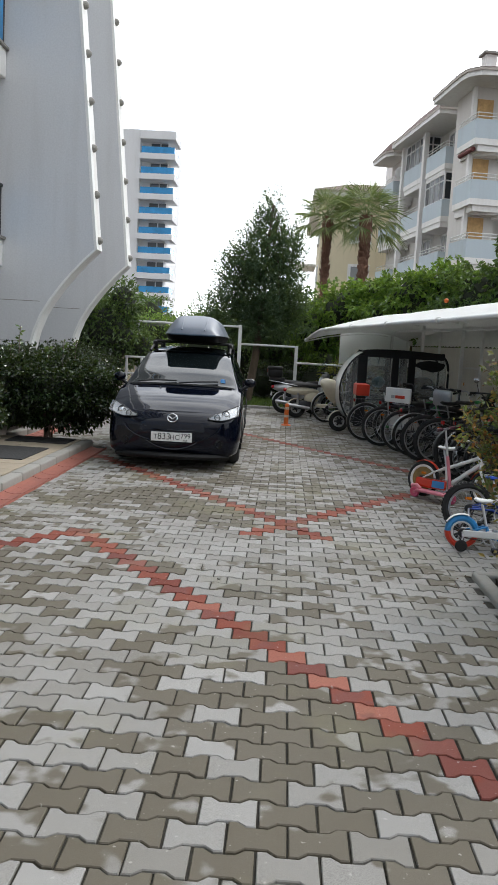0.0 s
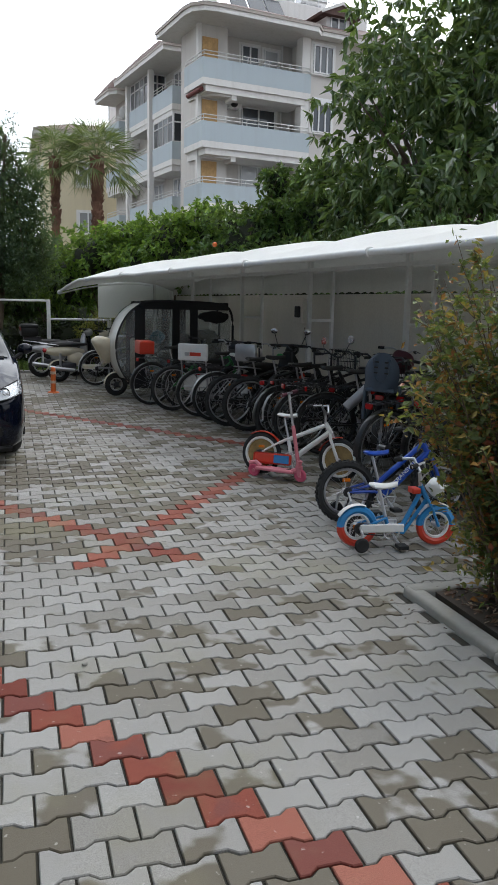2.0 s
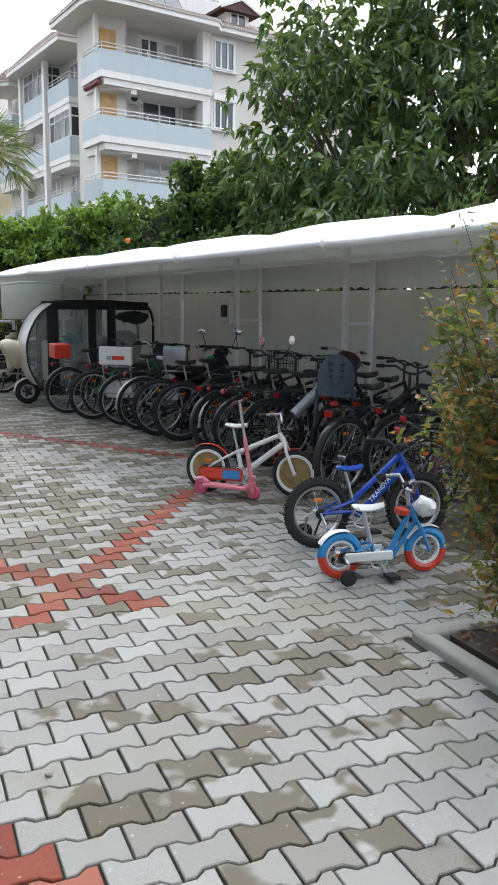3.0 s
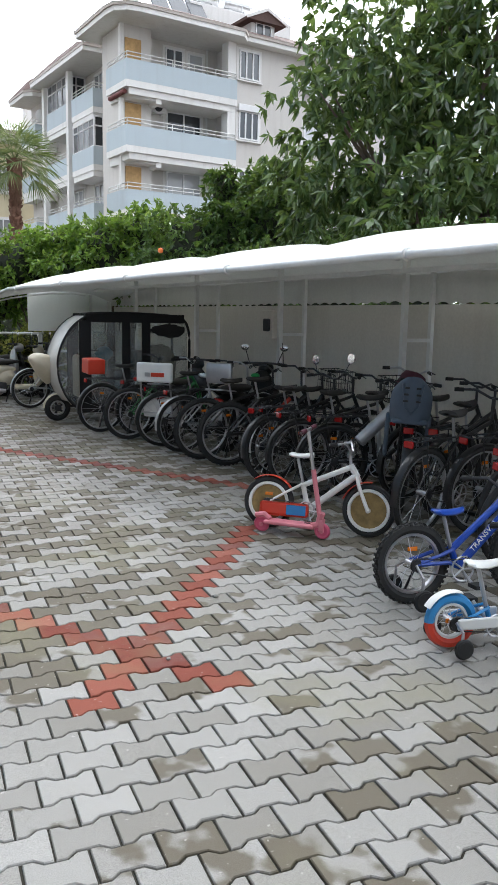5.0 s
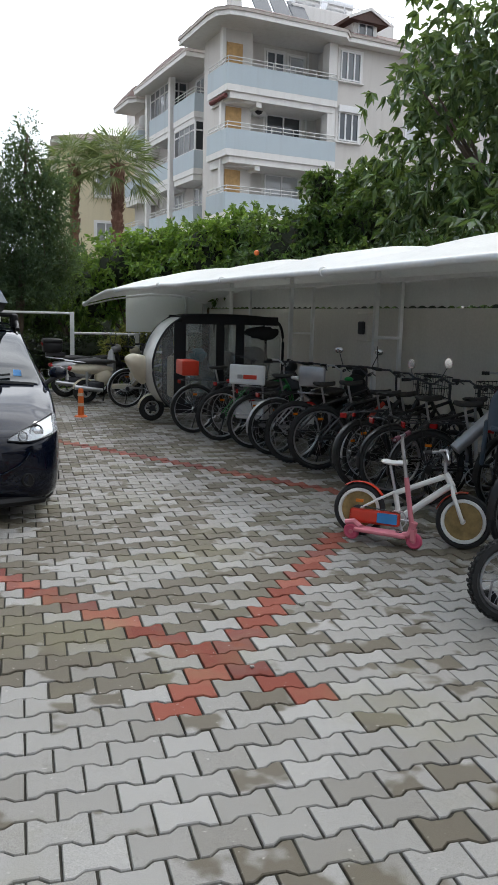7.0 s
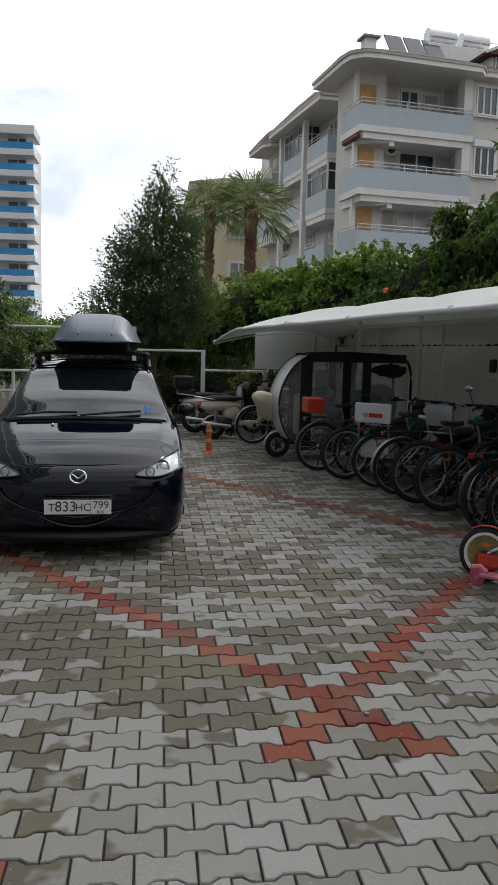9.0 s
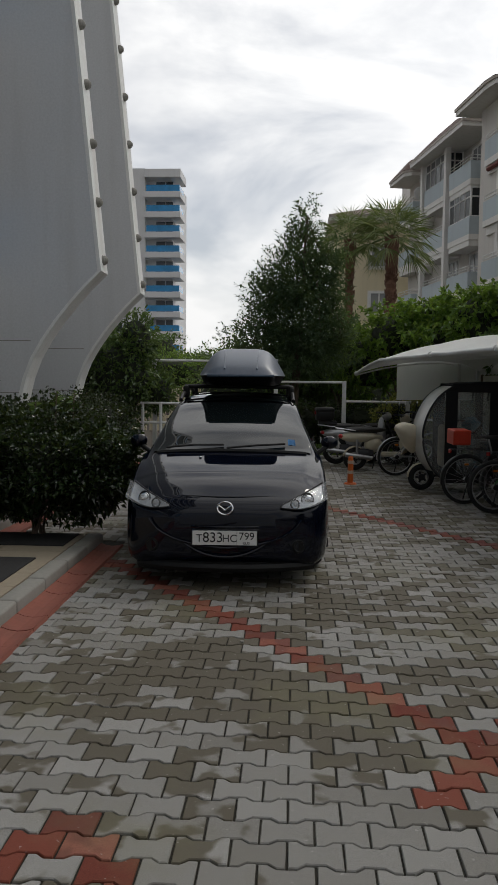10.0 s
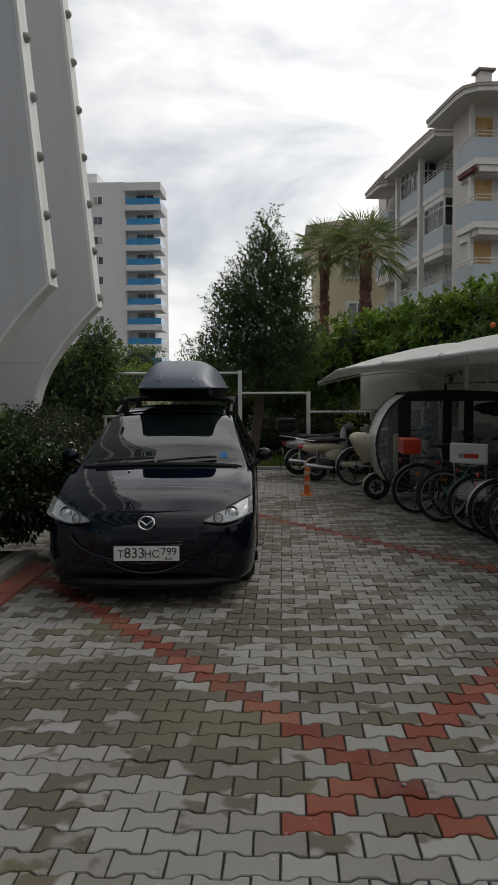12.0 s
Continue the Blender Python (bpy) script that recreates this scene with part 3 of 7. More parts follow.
def balcony(parent, outer, inner, z, rail=True):
    """A parapet balcony: outer is the open outline, inner the points back along the wall."""
    b = new("balcony")
    b.parent = parent
    poly = outer + inner
    part("slab", prism(B(), poly, z - 0.32, z - 0.02), M["house_white"], b)
    soffit = [(Vector(p) * 0.93 + Vector((sum(q[0] for q in poly) / len(poly), sum(q[1] for q in poly) / len(poly))) * 0.07) for p in poly]
    part("soffit_step", prism(B(), [tuple(p) for p in soffit], z - 0.62, z - 0.322), M["house_white"], b)
    c = Vector((sum(q[0] for q in poly) / len(poly), sum(q[1] for q in poly) / len(poly)))
    for p, q in zip(outer, outer[1:]):
        p, q = Vector(p), Vector(q)
        pi, qi = p + (c - p).normalized() * 0.14, q + (c - q).normalized() * 0.14
        w = B()
        lo = [w.verts.new((v.x, v.y, z - 0.018)) for v in (p, q, qi, pi)]
        hi = [w.verts.new((v.x, v.y, z + 0.9)) for v in (p, q, qi, pi)]
        for i in range(4):
            w.faces.new((lo[i], lo[(i + 1) % 4], hi[(i + 1) % 4], hi[i]))
        w.faces.new(lo[::-1])
        w.faces.new(hi)
        bmesh.ops.recalc_face_normals(w, faces=w.faces[:])
        part("parapet", w, M["house_blue"], b, "pale blue-grey parapet")
    mid = [tuple(Vector(p) + (c - Vector(p)).normalized() * 0.07) for p in outer]
    if rail:
        railing(b, mid, z + 0.9, 0.3, M["white_paint"])
    return b


def hip_roof(parent, poly, z, rise, over=0.0):
    """Eave slab and a hip roof over a plan."""
    part("eave", prism(B(), poly, z - 0.16, z + 0.06), M["house_white"], parent, "white eave soffit")
    part("gutter_board", prism(B(), inset(poly, -0.08), z + 0.061, z + 0.2), M["fascia"], parent)
    r = B()
    n = len(poly)
    c = Vector((sum(p[0] for p in poly) / n, sum(p[1] for p in poly) / n))
    lo = [r.verts.new((*p, z + 0.2)) for p in inset(poly, -0.1)]
    hi = [r.verts.new((*(c + (Vector(p) - c) * 0.35), z + 0.2 + rise)) for p in poly]
    for i in range(n):
        r.faces.new((lo[i], lo[(i + 1) % n], hi[(i + 1) % n], hi[i]))
    r.faces.new(hi)
    r.faces.new(lo[::-1])
    part("roof", r, M["roof"], parent, "dark brown tiled roof")


FLOORS = (0.85, 3.75, 6.65, 9.55, 12.45)


def grey_house():
    h = thing("apartment_house", "grey rendered apartment house with pale blue balconies and brown roof", "building", pose(9.6, 45.32, -0.16, rz=10) @ Matrix.Scale(1.1, 4))
    part("wall", prism(B(), [(1.75, 2.0), (6.0, 2.0), (6.0, 0.3), (20.0, 0.3), (20.0, 17.0), (1.75, 17.0)], 0, 15.3), M["house_wall"], h)
    part("corner_wall", box(B(), 0.25, 1.749, 0.95, 3.4, 0, 15.3), M["house_wall"], h)
    part("corner_strip", box(B(), 0.12, 0.30, 0.90, 1.15, 0, 15.3), M["house_white"], h)
    part("side_pillar", box(B(), 5.55, 6.0, 0.12, 0.75, 0, 15.3), M["house_white"], h)
    for i, z in enumerate(FLOORS):
        balcony(h, [(0.0, 2.35), (0.0, 0.0), (6.02, 0.0), (6.02, 0.295)], [(5.98, 1.98), (1.75, 1.98), (0.25, 2.35)], z)
        part("beam", box(B(), 1.62, 1.9, 0.16, 1.98, z - 0.85, z - 0.325), M["house_white"], h)
        drop = [(1.6, 0.2), (1.6, 2.2), (0.12, 2.2)] + [(1.6 - 1.48 * math.cos(a), 1.7 - 1.5 * math.sin(a)) for a in (0.0, 0.3, 0.6, 0.9, 1.2, 1.5)]
        part("rounded_soffit", prism(B(), drop, z - 0.72, z - 0.33), M["house_white"], h, "white rounded soffit under the corner")
        part("stone_panel", box(B(), 0.36, 1.20, 0.90, 0.949, z + 0.5, z + 2.1, 0.02), M["brick_panel"], h, "ochre stone facing beside the balcony")
        if i == 4:
            window_unit(h, (3.0, 2.0, z + 0.1), 1.0, 2.3, "y", 2)
            window_unit(h, (4.3, 2.0, z + 0.1), 0.85, 2.25, "y", 1, curtain=True)
        else:
            window_unit(h, (3.05, 2.0, z + 0.1), 2.0, 2.2, "y", 2, curtain=i != 3)
        window_unit(h, (6.3, 0.3, z + 1.1), 1.2, 1.38, "y", 3, shutter=i == 3)
        window_unit(h, (10.4, 0.3, z + 1.1), 1.2, 1.38, "y", 2, curtain=True)
        part("ceiling_lamp", cyl(B(), (3.6, 0.9, z - 0.44), (3.6, 0.9, z - 0.322), 0.16, 0.13, 12), M["dark_metal"], h)
    part("drain_pipe", cyl(B(), (5.35, 1.9, 0), (5.35, 1.9, 15.2), 0.05, seg=8), M["white_paint"], h)
    part("drain_pipe", cyl(B(), (0.62, 3.5, 0), (0.62, 3.5, 15.2), 0.05, seg=8), M["white_paint"], h)
    ac = part("air_conditioner", box(B(), 2.1, 2.85, 1.5, 1.9, 11.6, 12.1, 0.03), M["pvc_frame"], h, "white air conditioner on brackets")
    part("fan_grille", ring(cyl(B(), (2.4, 1.48, 11.85), (2.4, 1.499, 11.85), 0.2, seg=18), (2.4, 1.49, 11.85), (0, 1, 0), 0.21, 0.015), M["dark_metal"], ac)
    for k in (0.08, 0.6):
        part("bracket", box(B(), 2.1 + k, 2.16 + k, 1.52, 1.99, 11.54, 11.599), M["white_paint"], ac)
    part("awning", cyl(B(), (0.05, 0.25, 11.95), (0.05, 2.0, 11.95), 0.11, seg=10), M["awning"], h, "rolled dark red awning", True)
    hip_roof(h, [(-0.75, 4.4), (-0.8, 0.5), (-0.7, -0.25), (-0.25, -0.72), (0.4, -0.85), (5.9, -0.85), (6.4, -0.3), (6.4, 4.6)], 15.3, 0.5)
    hip_roof(h, [(5.7, -0.3), (20.6, -0.3), (20.6, 17.4), (5.7, 17.4)], 15.36, 2.5)
    # dormer
    d = new("dormer")
    d.parent = h
    part("dormer_wall", box(B(), 7.75, 9.2, 1.5, 6, 15.9, 17.0), M["house_white"], d)
    window_unit(d, (7.98, 1.5, 16.25), 1.0, 0.65, "y", 2)
    part("dormer_roof", extrude(B(), [(7.3, 16.85), (9.65, 16.85), (9.7, 16.97), (8.48, 17.5), (7.25, 16.97)], 1.1, 1, 5.2), M["roof"], d)
    part("barge_board", extrude(B(), [(7.2, 16.83), (8.48, 17.4), (9.75, 16.83), (9.75, 16.98), (8.48, 17.56), (7.2, 16.98)], 1.03, 1, 0.06), M["house_white"], d)
    # roof deck, solar panels, tanks and chimney
    part("roof_deck", box(B(), 5.9, 12.6, 4.8, 9, 17.0, 18.55, 0.05), M["house_white"], h)
    part("deck_rail", box(B(), 5.9, 12.6, 4.81, 4.85, 18.9, 18.95), M["steel"], h)
    for i in range(5):
        part("deck_post", box(B(), 6.0 + 1.6 * i, 6.05 + 1.6 * i, 4.81, 4.85, 18.5, 18.9), M["steel"], h)
    for i in range(3):
        s = part("solar_panel", box(B(), 0, 1.0, 0, 1.9, 0, 0.08, 0.01, pose(3.4 + 1.12 * i, 3.9, 17.1, 52, 0, 0)), M["solar"], h, "dark solar water panel on the roof")
        part("panel_stand", box(B(), 3.85 + 1.12 * i, 3.91 + 1.12 * i, 4.2, 5.2, 16.6, 17.5), M["steel"], s)
    for i in range(2):
        tk = part("water_tank", cyl(B(), (6.6 + 2.1 * i, 6.2, 19.4), (8.3 + 2.1 * i, 6.2, 19.4), 0.42, seg=18), M["steel"], h, "steel water tank on a stand", True)
        for k in (0.3, 1.3):
            part("tank_leg", box(B(), 6.6 + 2.1 * i + k, 6.68 + 2.1 * i + k, 5.9, 6.5, 18.5, 19.05), M["steel"], tk)
    part("chimney", box(B(), 1.2, 1.8, 2.4, 3.0, 15.6, 17.3, 0.02), M["house_white"], h)
    part("chimney_cap", box(B(), 1.05, 1.95, 2.25, 3.15, 17.3, 17.42, 0.02), M["concrete"], h)
    # bays along the side
    part("bay_pillar", box(B(), 0.45, 0.75, 8.85, 9.2, 0, 15.0), M["house_white"], h)
    part("bay_pillar", box(B(), 0.45, 0.75, 12.95, 13.3, 0, 15.0), M["house_white"], h)
    for i, z in enumerate(FLOORS):
        for y0, y1, glazed in ((5.5, 8.65, i in (3, 1)), (9.4, 12.85, i == 4)):
            balcony(h, [(0.58, y1), (0.58, y0), (1.745, y0)], [(1.745, y1)], z, rail=not glazed)
            window_unit(h, (1.75, y0 + 0.5, z + 0.1), 2.1, 2.1, "x", 3, curtain=i % 2 == 0)
            if not glazed:
                continue
            gl = B()
            runs = [((0.66, y1 - 0.04 - (y1 - y0 - 0.1) * k / 4), (0.66, y1 - 0.04 - (y1 - y0 - 0.1) * (k + 1) / 4)) for k in range(4)] + [((0.68 + 0.5 * k, y0 + 0.07), (1.18 + 0.5 * k, y0 + 0.07)) for k in range(2)]
            for a, b in runs:
                for q in (a, b):
                    cyl(gl, (*q, z + 0.86), (*q, z + 2.45), 0.055, seg=6)
                for zz in (0.92, 1.95, 2.42):
                    cyl(gl, (*a, z + zz), (*b, z + zz), 0.045, seg=6)
                pb = B()
                pb.faces.new([pb.verts.new(p) for p in ((*a, z + 0.92), (*b, z + 0.92), (*b, z + 2.42), (*a, z + 2.42))])
                bmesh.ops.solidify(pb, geom=pb.faces[:], thickness=0.02)
                part("glazing_pane", pb, M["pane_curtain"] if a[0] == b[0] else M["pane"], h)
            part("glazing_frame", gl, M["pvc_frame"], h, "white frame of a glazed balcony")
    hip_roof(h, [(-0.15, 5.0), (1.9, 4.9), (2.6, 13.8), (-0.15, 13.6)], 15.1, 0.9)
    # last wing, further back
    part("wing_wall", box(B(), 1.0, 1.745, 15.0, 17.0, 0, 14.7), M["house_wall"], h)
    for z in FLOORS:
        balcony(h, [(0.3, 17.0), (0.3, 14.2), (1.74, 14.2), (1.74, 14.99)], [(1.0, 15.0), (1.0, 17.0)], z - 0.25)
    hip_roof(h, [(-0.3, 17.4), (-0.3, 14.4), (0.1, 13.9), (2.1, 13.9), (2.2, 17.4)], 14.8, 0.9)
    part("satellite_dish", blob(B(), (0.7, 14.1, 13.6), (0.4, 0.1, 0.4), 0.0, 14), M["white_paint"], h, "", True)
    return h


M["awning"] = simple("awning_cloth", (0.16, 0.05, 0.045), 0.8)
M["solar"] = simple("solar_glass", (0.02, 0.025, 0.035), 0.15, vary=0.2)
grey_house()


def yellow_house():
    h = thing("yellow_house", "cream yellow rendered house with brown tiled roof", "building", pose(0.05, -0.73, -0.31) @ Matrix.Scale(1.2, 4))
    part("wall", prism(B(), [(1.9, 56.0), (9.0, 56.0), (9.0, 74), (2.3, 74), (2.3, 62), (1.9, 62)], 0, 12.0), M["house_yellow"], h)
    hip_roof(h, [(1.3, 55.2), (9.6, 55.2), (9.6, 75), (1.3, 75)], 12.0, 1.7)
    for z in (2.0, 5.0, 8.0):
        window_unit(h, (1.9, 57.6, z + 1.0), 1.2, 1.4, "x", 2)
        window_unit(h, (4.0, 56.0, z + 1.0), 1.2, 1.4, "y", 2, curtain=True)
        b = new("balcony")
        b.parent = h
        part("slab", box(B(), 0.4, 1.9, 62, 66, z - 0.2, z, 0.02), M["house_white"], b)
        railing(b, [(1.9, 62), (0.45, 62), (0.45, 66)], z, 1.0, M["white_paint"])
    part("chimney", box(B(), 6.4, 7.1, 59, 59.7, 13, 15, 0.02), M["house_white"], h)
    part("chimney_cap", box(B(), 6.25, 7.25, 58.85, 59.85, 15.0, 15.15, 0.02), M["concrete"], h)


yellow_house()

# ---- bicycle shed with a white awning ----
SHED = pose(2.06, 10.93, 0, rz=8.4)
BAY = 2.57
M["awning_white"] = cloth_mat("awning_sheet", (0.78, 0.78, 0.75), 0.27, 0.4)
M["end_film"] = cloth_mat("end_film", (0.86, 0.87, 0.85), 0.7, 0.4)
M["shed_sheet"] = plaster("shed_sheet", (0.68, 0.65, 0.585), (0.45, 0.41, 0.33), 0.25, 0.6)
shed = thing("bicycle_shed", "open steel bicycle shed with a sagging white tarpaulin roof", "shed", SHED)
V0, V1 = -2.2 * BAY, 4.0 * BAY


def roof_z(u, v):
    arch = (2.08, 2.20, 2.29, 2.35, 2.35, 2.29, 2.13)
    k = min(max(u / 2.85, 0), 1) * 6
    i = min(int(k), 5)
    f = k - i
    z = arch[i] * (1 - f) + arch[i + 1] * f
    w = (v / BAY) % 1.0
    z += 0.11 * math.sin(math.pi * w) ** 0.8 * math.sin(math.pi * min(max(u / 2.85, 0), 1)) + 0.02 * noise.noise(Vector((u * 1.5, v * 1.1, 0)))
    tail = max(0, (v - 3.2 * BAY) / (0.8 * BAY))
    z -= 0.14 * tail + (0.10 * tail * tail)
    return z


def awning(a, b):
    def f(s, t):
        u, v = s * 2.85, a + (b - a) * t
        return (u, v, roof_z(u, v))
    return grid_mesh("awning", 22, 30, f, 0.006)


for i in range(-2, 4):
    a, b = max(V0, i * BAY) + 0.001, (i + 1) * BAY + (0.0 if i == 3 else -0.001)
    link_mesh("awning", awning(a, b), M["awning_white"], shed, "white tarpaulin panel with creases", True)
rail = B()
tube(rail, [(-0.02, V0 + (V1 - V0) * i / 24, roof_z(0, V0 + (V1 - V0) * i / 24) - 0.02) for i in range(25)], 0.035, 10)
part("front_rail", rail, M["white_paint"], shed, "white tube rolled into the awning edge", True)
for i in range(-2, 5):
    v = i * BAY if i > -2 else V0
    cl = ring(B(), (-0.02, v, roof_z(0, v) - 0.02), (0, 1, 0), 0.04, 0.014, 14, 6)
    part("clamp", cl, M["white_paint"], shed, "", True)
    p1, p2 = B(), B()
    box(p1, 2.26, 2.32, v - 0.03, v + 0.03, 0, roof_z(2.29, v) - 0.02)
    box(p2, 2.68, 2.73, v - 0.025, v + 0.025, 0, roof_z(2.7, v) - 0.02)
    part("post", p1, M["white_paint"], shed)
    part("back_post", p2, M["white_paint"], shed)
    br = tube(B(), [(0.0 + 2.17 * k / 8, v, roof_z(2.17 * k / 8, v) - 0.05) for k in range(9)] , 0.018, 6)
    part("arched_rafter", br, M["white_paint"], shed, "", True)
    part("cross_bar", box(B(), 2.32, 2.68, v - 0.02, v + 0.02, 1.36, 1.40), M["white_paint"], shed)
part("back_beam", box(B(), 2.24, 2.29, V0, V1, 2.13, 2.18), M["white_paint"], shed)


def valance(s, t):
    v = V0 + (V1 - V0) * t
    low = 1.80 + 0.03 * abs(math.sin(v * 15.0)) + 0.03 * noise.noise(Vector((0, v * 0.8, 3)))
    return (2.78 + 0.04 * noise.noise(Vector((s * 2, v * 1.3, 7))), v, 2.2 * (1 - s) + low * s)


link_mesh("valance", grid_mesh("valance", 5, 420, valance, 0.004), M["awning_white"], shed, "scalloped white valance hanging at the back", True)


def sheet(s, t):
    v = V0 + (V1 + 0.15 - V0) * t
    return (2.90 + 0.02 * noise.noise(Vector((s * 3, v * 0.9, 1))) + 0.006 * math.sin(v * 9), v, 1.80 * s)


link_mesh("back_sheet", grid_mesh("back_sheet", 8, 160, sheet, 0.01), M["shed_sheet"], shed, "off-white sheet wall", True)
end = grid_mesh("end_sheet", 10, 10, lambda s, t: (0.9 + 1.9 * s, V1 + 0.05 + 0.03 * noise.noise(Vector((s * 4, t * 3, 2))), 1.25 + 0.9 * t + 0.15 * s * t), 0.01)
link_mesh("end_sheet", end, M["end_film"], shed, "white tarpaulin hung at the end", True)
mb = part("meter_box", box(B(), 2.17, 2.259, BAY + 0.02, BAY + 0.30, 1.32, 1.72, 0.015), M["shed_sheet"], shed, "grey electric box on the post")
part("meter_dial", box(B(), 2.12, 2.169, BAY + 0.06, BAY + 0.2, 1.42, 1.6, 0.02), M["dark_metal"], mb)

# ---- white stepped railings behind the yard ----
def stepped_rail():
    g = thing("pipe_railing", "white painted stepped pipe railing along the lawn", "railing")
    tops = ((-1.235, 2.10), (0.305, 1.62), (1.74, 1.19), (2.9, 0.8))
    y = 21.6
    for x, z in tops:
        part("post", box(B(), x - 0.045, x + 0.045, y - 0.045, y + 0.045, -0.06, z + 0.03, 0.006), M["white_paint"], g)
    for (xa, za), (xb, zb) in zip(tops, tops[1:]):
        part("rail", cyl(B(), (xa + 0.045, y, zb), (xb - 0.045, y, zb), 0.028, seg=10), M["white_paint"], g)
    part("rail", cyl(B(), (-4.0, y, 2.08), (-1.28, y, 2.08), 0.028, seg=10), M["white_paint"], g)
    part("post", box(B(), -4.05, -3.96, y - 0.045, y + 0.045, -0.06, 2.06), M["white_paint"], g)


stepped_rail()


def gate_rail():
    g = thing("gate_railing", "white painted pipe railing beside the hedge", "railing")
    for x in (-4.15, -3.75, -3.2):
        part("post", cyl(B(), (x, 20.9, -0.06), (x, 20.9, 1.15), 0.035, seg=10), M["white_paint"], g)
    for z in (1.13, 0.7):
        part("rail", cyl(B(), (-4.2, 20.9, z), (-3.15, 20.9, z), 0.028, seg=10), M["white_paint"], g)


gate_rail()


def picket_fence():
    f = thing("picket_fence", "cream balustrade fence beyond the garden", "fence")
    for i in range(26):
        part("picket", box(B(), -9.2 + 0.22 * i, -9.09 + 0.22 * i, 30.0, 30.05, -0.06, 1.45, 0.01), M["house_yellow"], f)
    for z in (0.35, 1.25):
        part("rail", box(B(), -9.4, -3.4, 30.051, 30.1, z, z + 0.1), M["house_yellow"], f)


picket_fence()


def bollard():
    b = thing("bollard", "orange flexible plastic bollard bolted to the paving", "bollard", pose(0.11, 16.3, 0.0))
    p = B()
    cyl(p, (0, 0, 0.02), (0, 0, 0.42), 0.048, 0.042, 16)
    cyl(p, (0, 0, 0.42), (0, 0, 0.45), 0.042, 0.028, 16)
    part("post", p, M["orange"], b, "", True)
    part("base", cyl(B(), (0, 0, 0), (0, 0, 0.024), 0.105, 0.085, 18), M["orange"], b, "", True)
    for z in (0.17, 0.33):
        part("reflective_band", cyl(B(), (0, 0, z), (0, 0, z + 0.05), 0.0485, 0.0475, 16), M["band"], b, "pale reflective band", True)


M["orange"] = simple("orange_plastic", (0.62, 0.13, 0.02), 0.5, vary=0.2)
M["band"] = simple("reflective_band", (0.55, 0.42, 0.33), 0.3)
bollard()


# ---- plants ----
def leaves_mesh(name, pts, dirs, length, width, rs, fold=0.25, vary=0.35, flat=None):
    """Folded leaves at points, each pointing along its direction."""
    pts, dirs = np.asarray(pts, float), np.asarray(dirs, float)
    n = len(pts)
    dirs /= np.linalg.norm(dirs, axis=1, keepdims=True) + 1e-9
    side = np.cross(dirs, rs.normal(0, 1, (n, 3)) * 0.8 + np.array([0, 0, 1.0]) * 1.2)
    side /= np.linalg.norm(side, axis=1, keepdims=True) + 1e-9
    up = np.cross(side, dirs)
    s = (1 + vary * rs.uniform(-1, 1, n))[:, None]
    L, W = length * s, width * s
    droop = rs.uniform(0.0, 0.35, n)[:, None] * L * np.array([0, 0, -1.0])
    base = pts
    mid = pts + dirs * L * 0.45 - up * W * fold
    a, b = mid + side * W * 0.5 + up * W * fold, mid - side * W * 0.5 + up * W * fold
    tip = pts + dirs * L + droop
    vs = np.stack([base, a, tip, b, mid], axis=1).reshape(-1, 3)
    k = np.arange(n)[:, None] * 5
    fs = np.concatenate([k + np.array([[0, 1, 4]]), k + np.array([[1, 2, 4]]), k + np.array([[0, 4, 3]]), k + np.array([[4, 2, 3]])])
    me = bpy.data.meshes.new(name)
    me.from_pydata(vs.tolist(), [], fs.tolist())
    return me


def shell(blobs, n, rs, inner=0.6, core=0.72):
    """Points in the outer layers of a heap of round masses, with outward directions."""
    vol = np.array([b[3] * b[4] + b[4] * b[5] + b[3] * b[5] for b in blobs])
    out_p, out_d = [], []
    for b, k in zip(blobs, (vol / vol.sum() * n * 1.5).astype(int)):
        d = rs.normal(0, 1, (k, 3))
        d /= np.linalg.norm(d, axis=1, keepdims=True)
        rad = inner + (1.04 - inner) * rs.uniform(0, 1, k) ** 0.6
        lump = 1 + 0.16 * np.sin(d[:, 0] * 7 + b[0] * 3) * np.sin(d[:, 1] * 6 + b[1]) + 0.12 * np.sin(d[:, 2] * 9 + b[2] * 5)
        p = np.array(b[:3]) + d * (rad * lump)[:, None] * np.array(b[3:6])
        out_p.append(p)
        out_d.append(d)
    p, d = np.concatenate(out_p), np.concatenate(out_d)
    keep = np.ones(len(p), bool)
    for b in blobs:
        q = (p - np.array(b[:3])) / np.array(b[3:6])
        keep &= (q ** 2).sum(1) > (core * inner) ** 2
    p, d = p[keep], d[keep]
    pick = rs.permutation(len(p))[:n]
    return p[pick], d[pick]


M["bark"] = simple("bark", (0.11, 0.08, 0.055), 0.9, vary=0.4, scale=30, bump=0.6)
# near-black fill for foliage: the shade between the leaves, put into colour
M["twig"] = simple("shade_fill", (0.02, 0.026, 0.013), 0.95, vary=0.5, scale=40, bump=0.8)
M["palm_bark"] = simple("palm_bark", (0.17, 0.09, 0.06), 0.95, vary=0.5, scale=25, bump=0.8)
M["leaf_dark"] = leaf_mat("leaf_dark", [(0.0, (0.035, 0.068, 0.028)), (0.5, (0.07, 0.125, 0.045)), (0.85, (0.11, 0.18, 0.062)), (1.0, (0.17, 0.24, 0.08))], 0.24, 0.32, 0.8)
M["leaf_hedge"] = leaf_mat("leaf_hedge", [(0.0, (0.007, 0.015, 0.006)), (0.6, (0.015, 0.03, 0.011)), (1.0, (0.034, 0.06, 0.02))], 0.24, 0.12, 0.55)
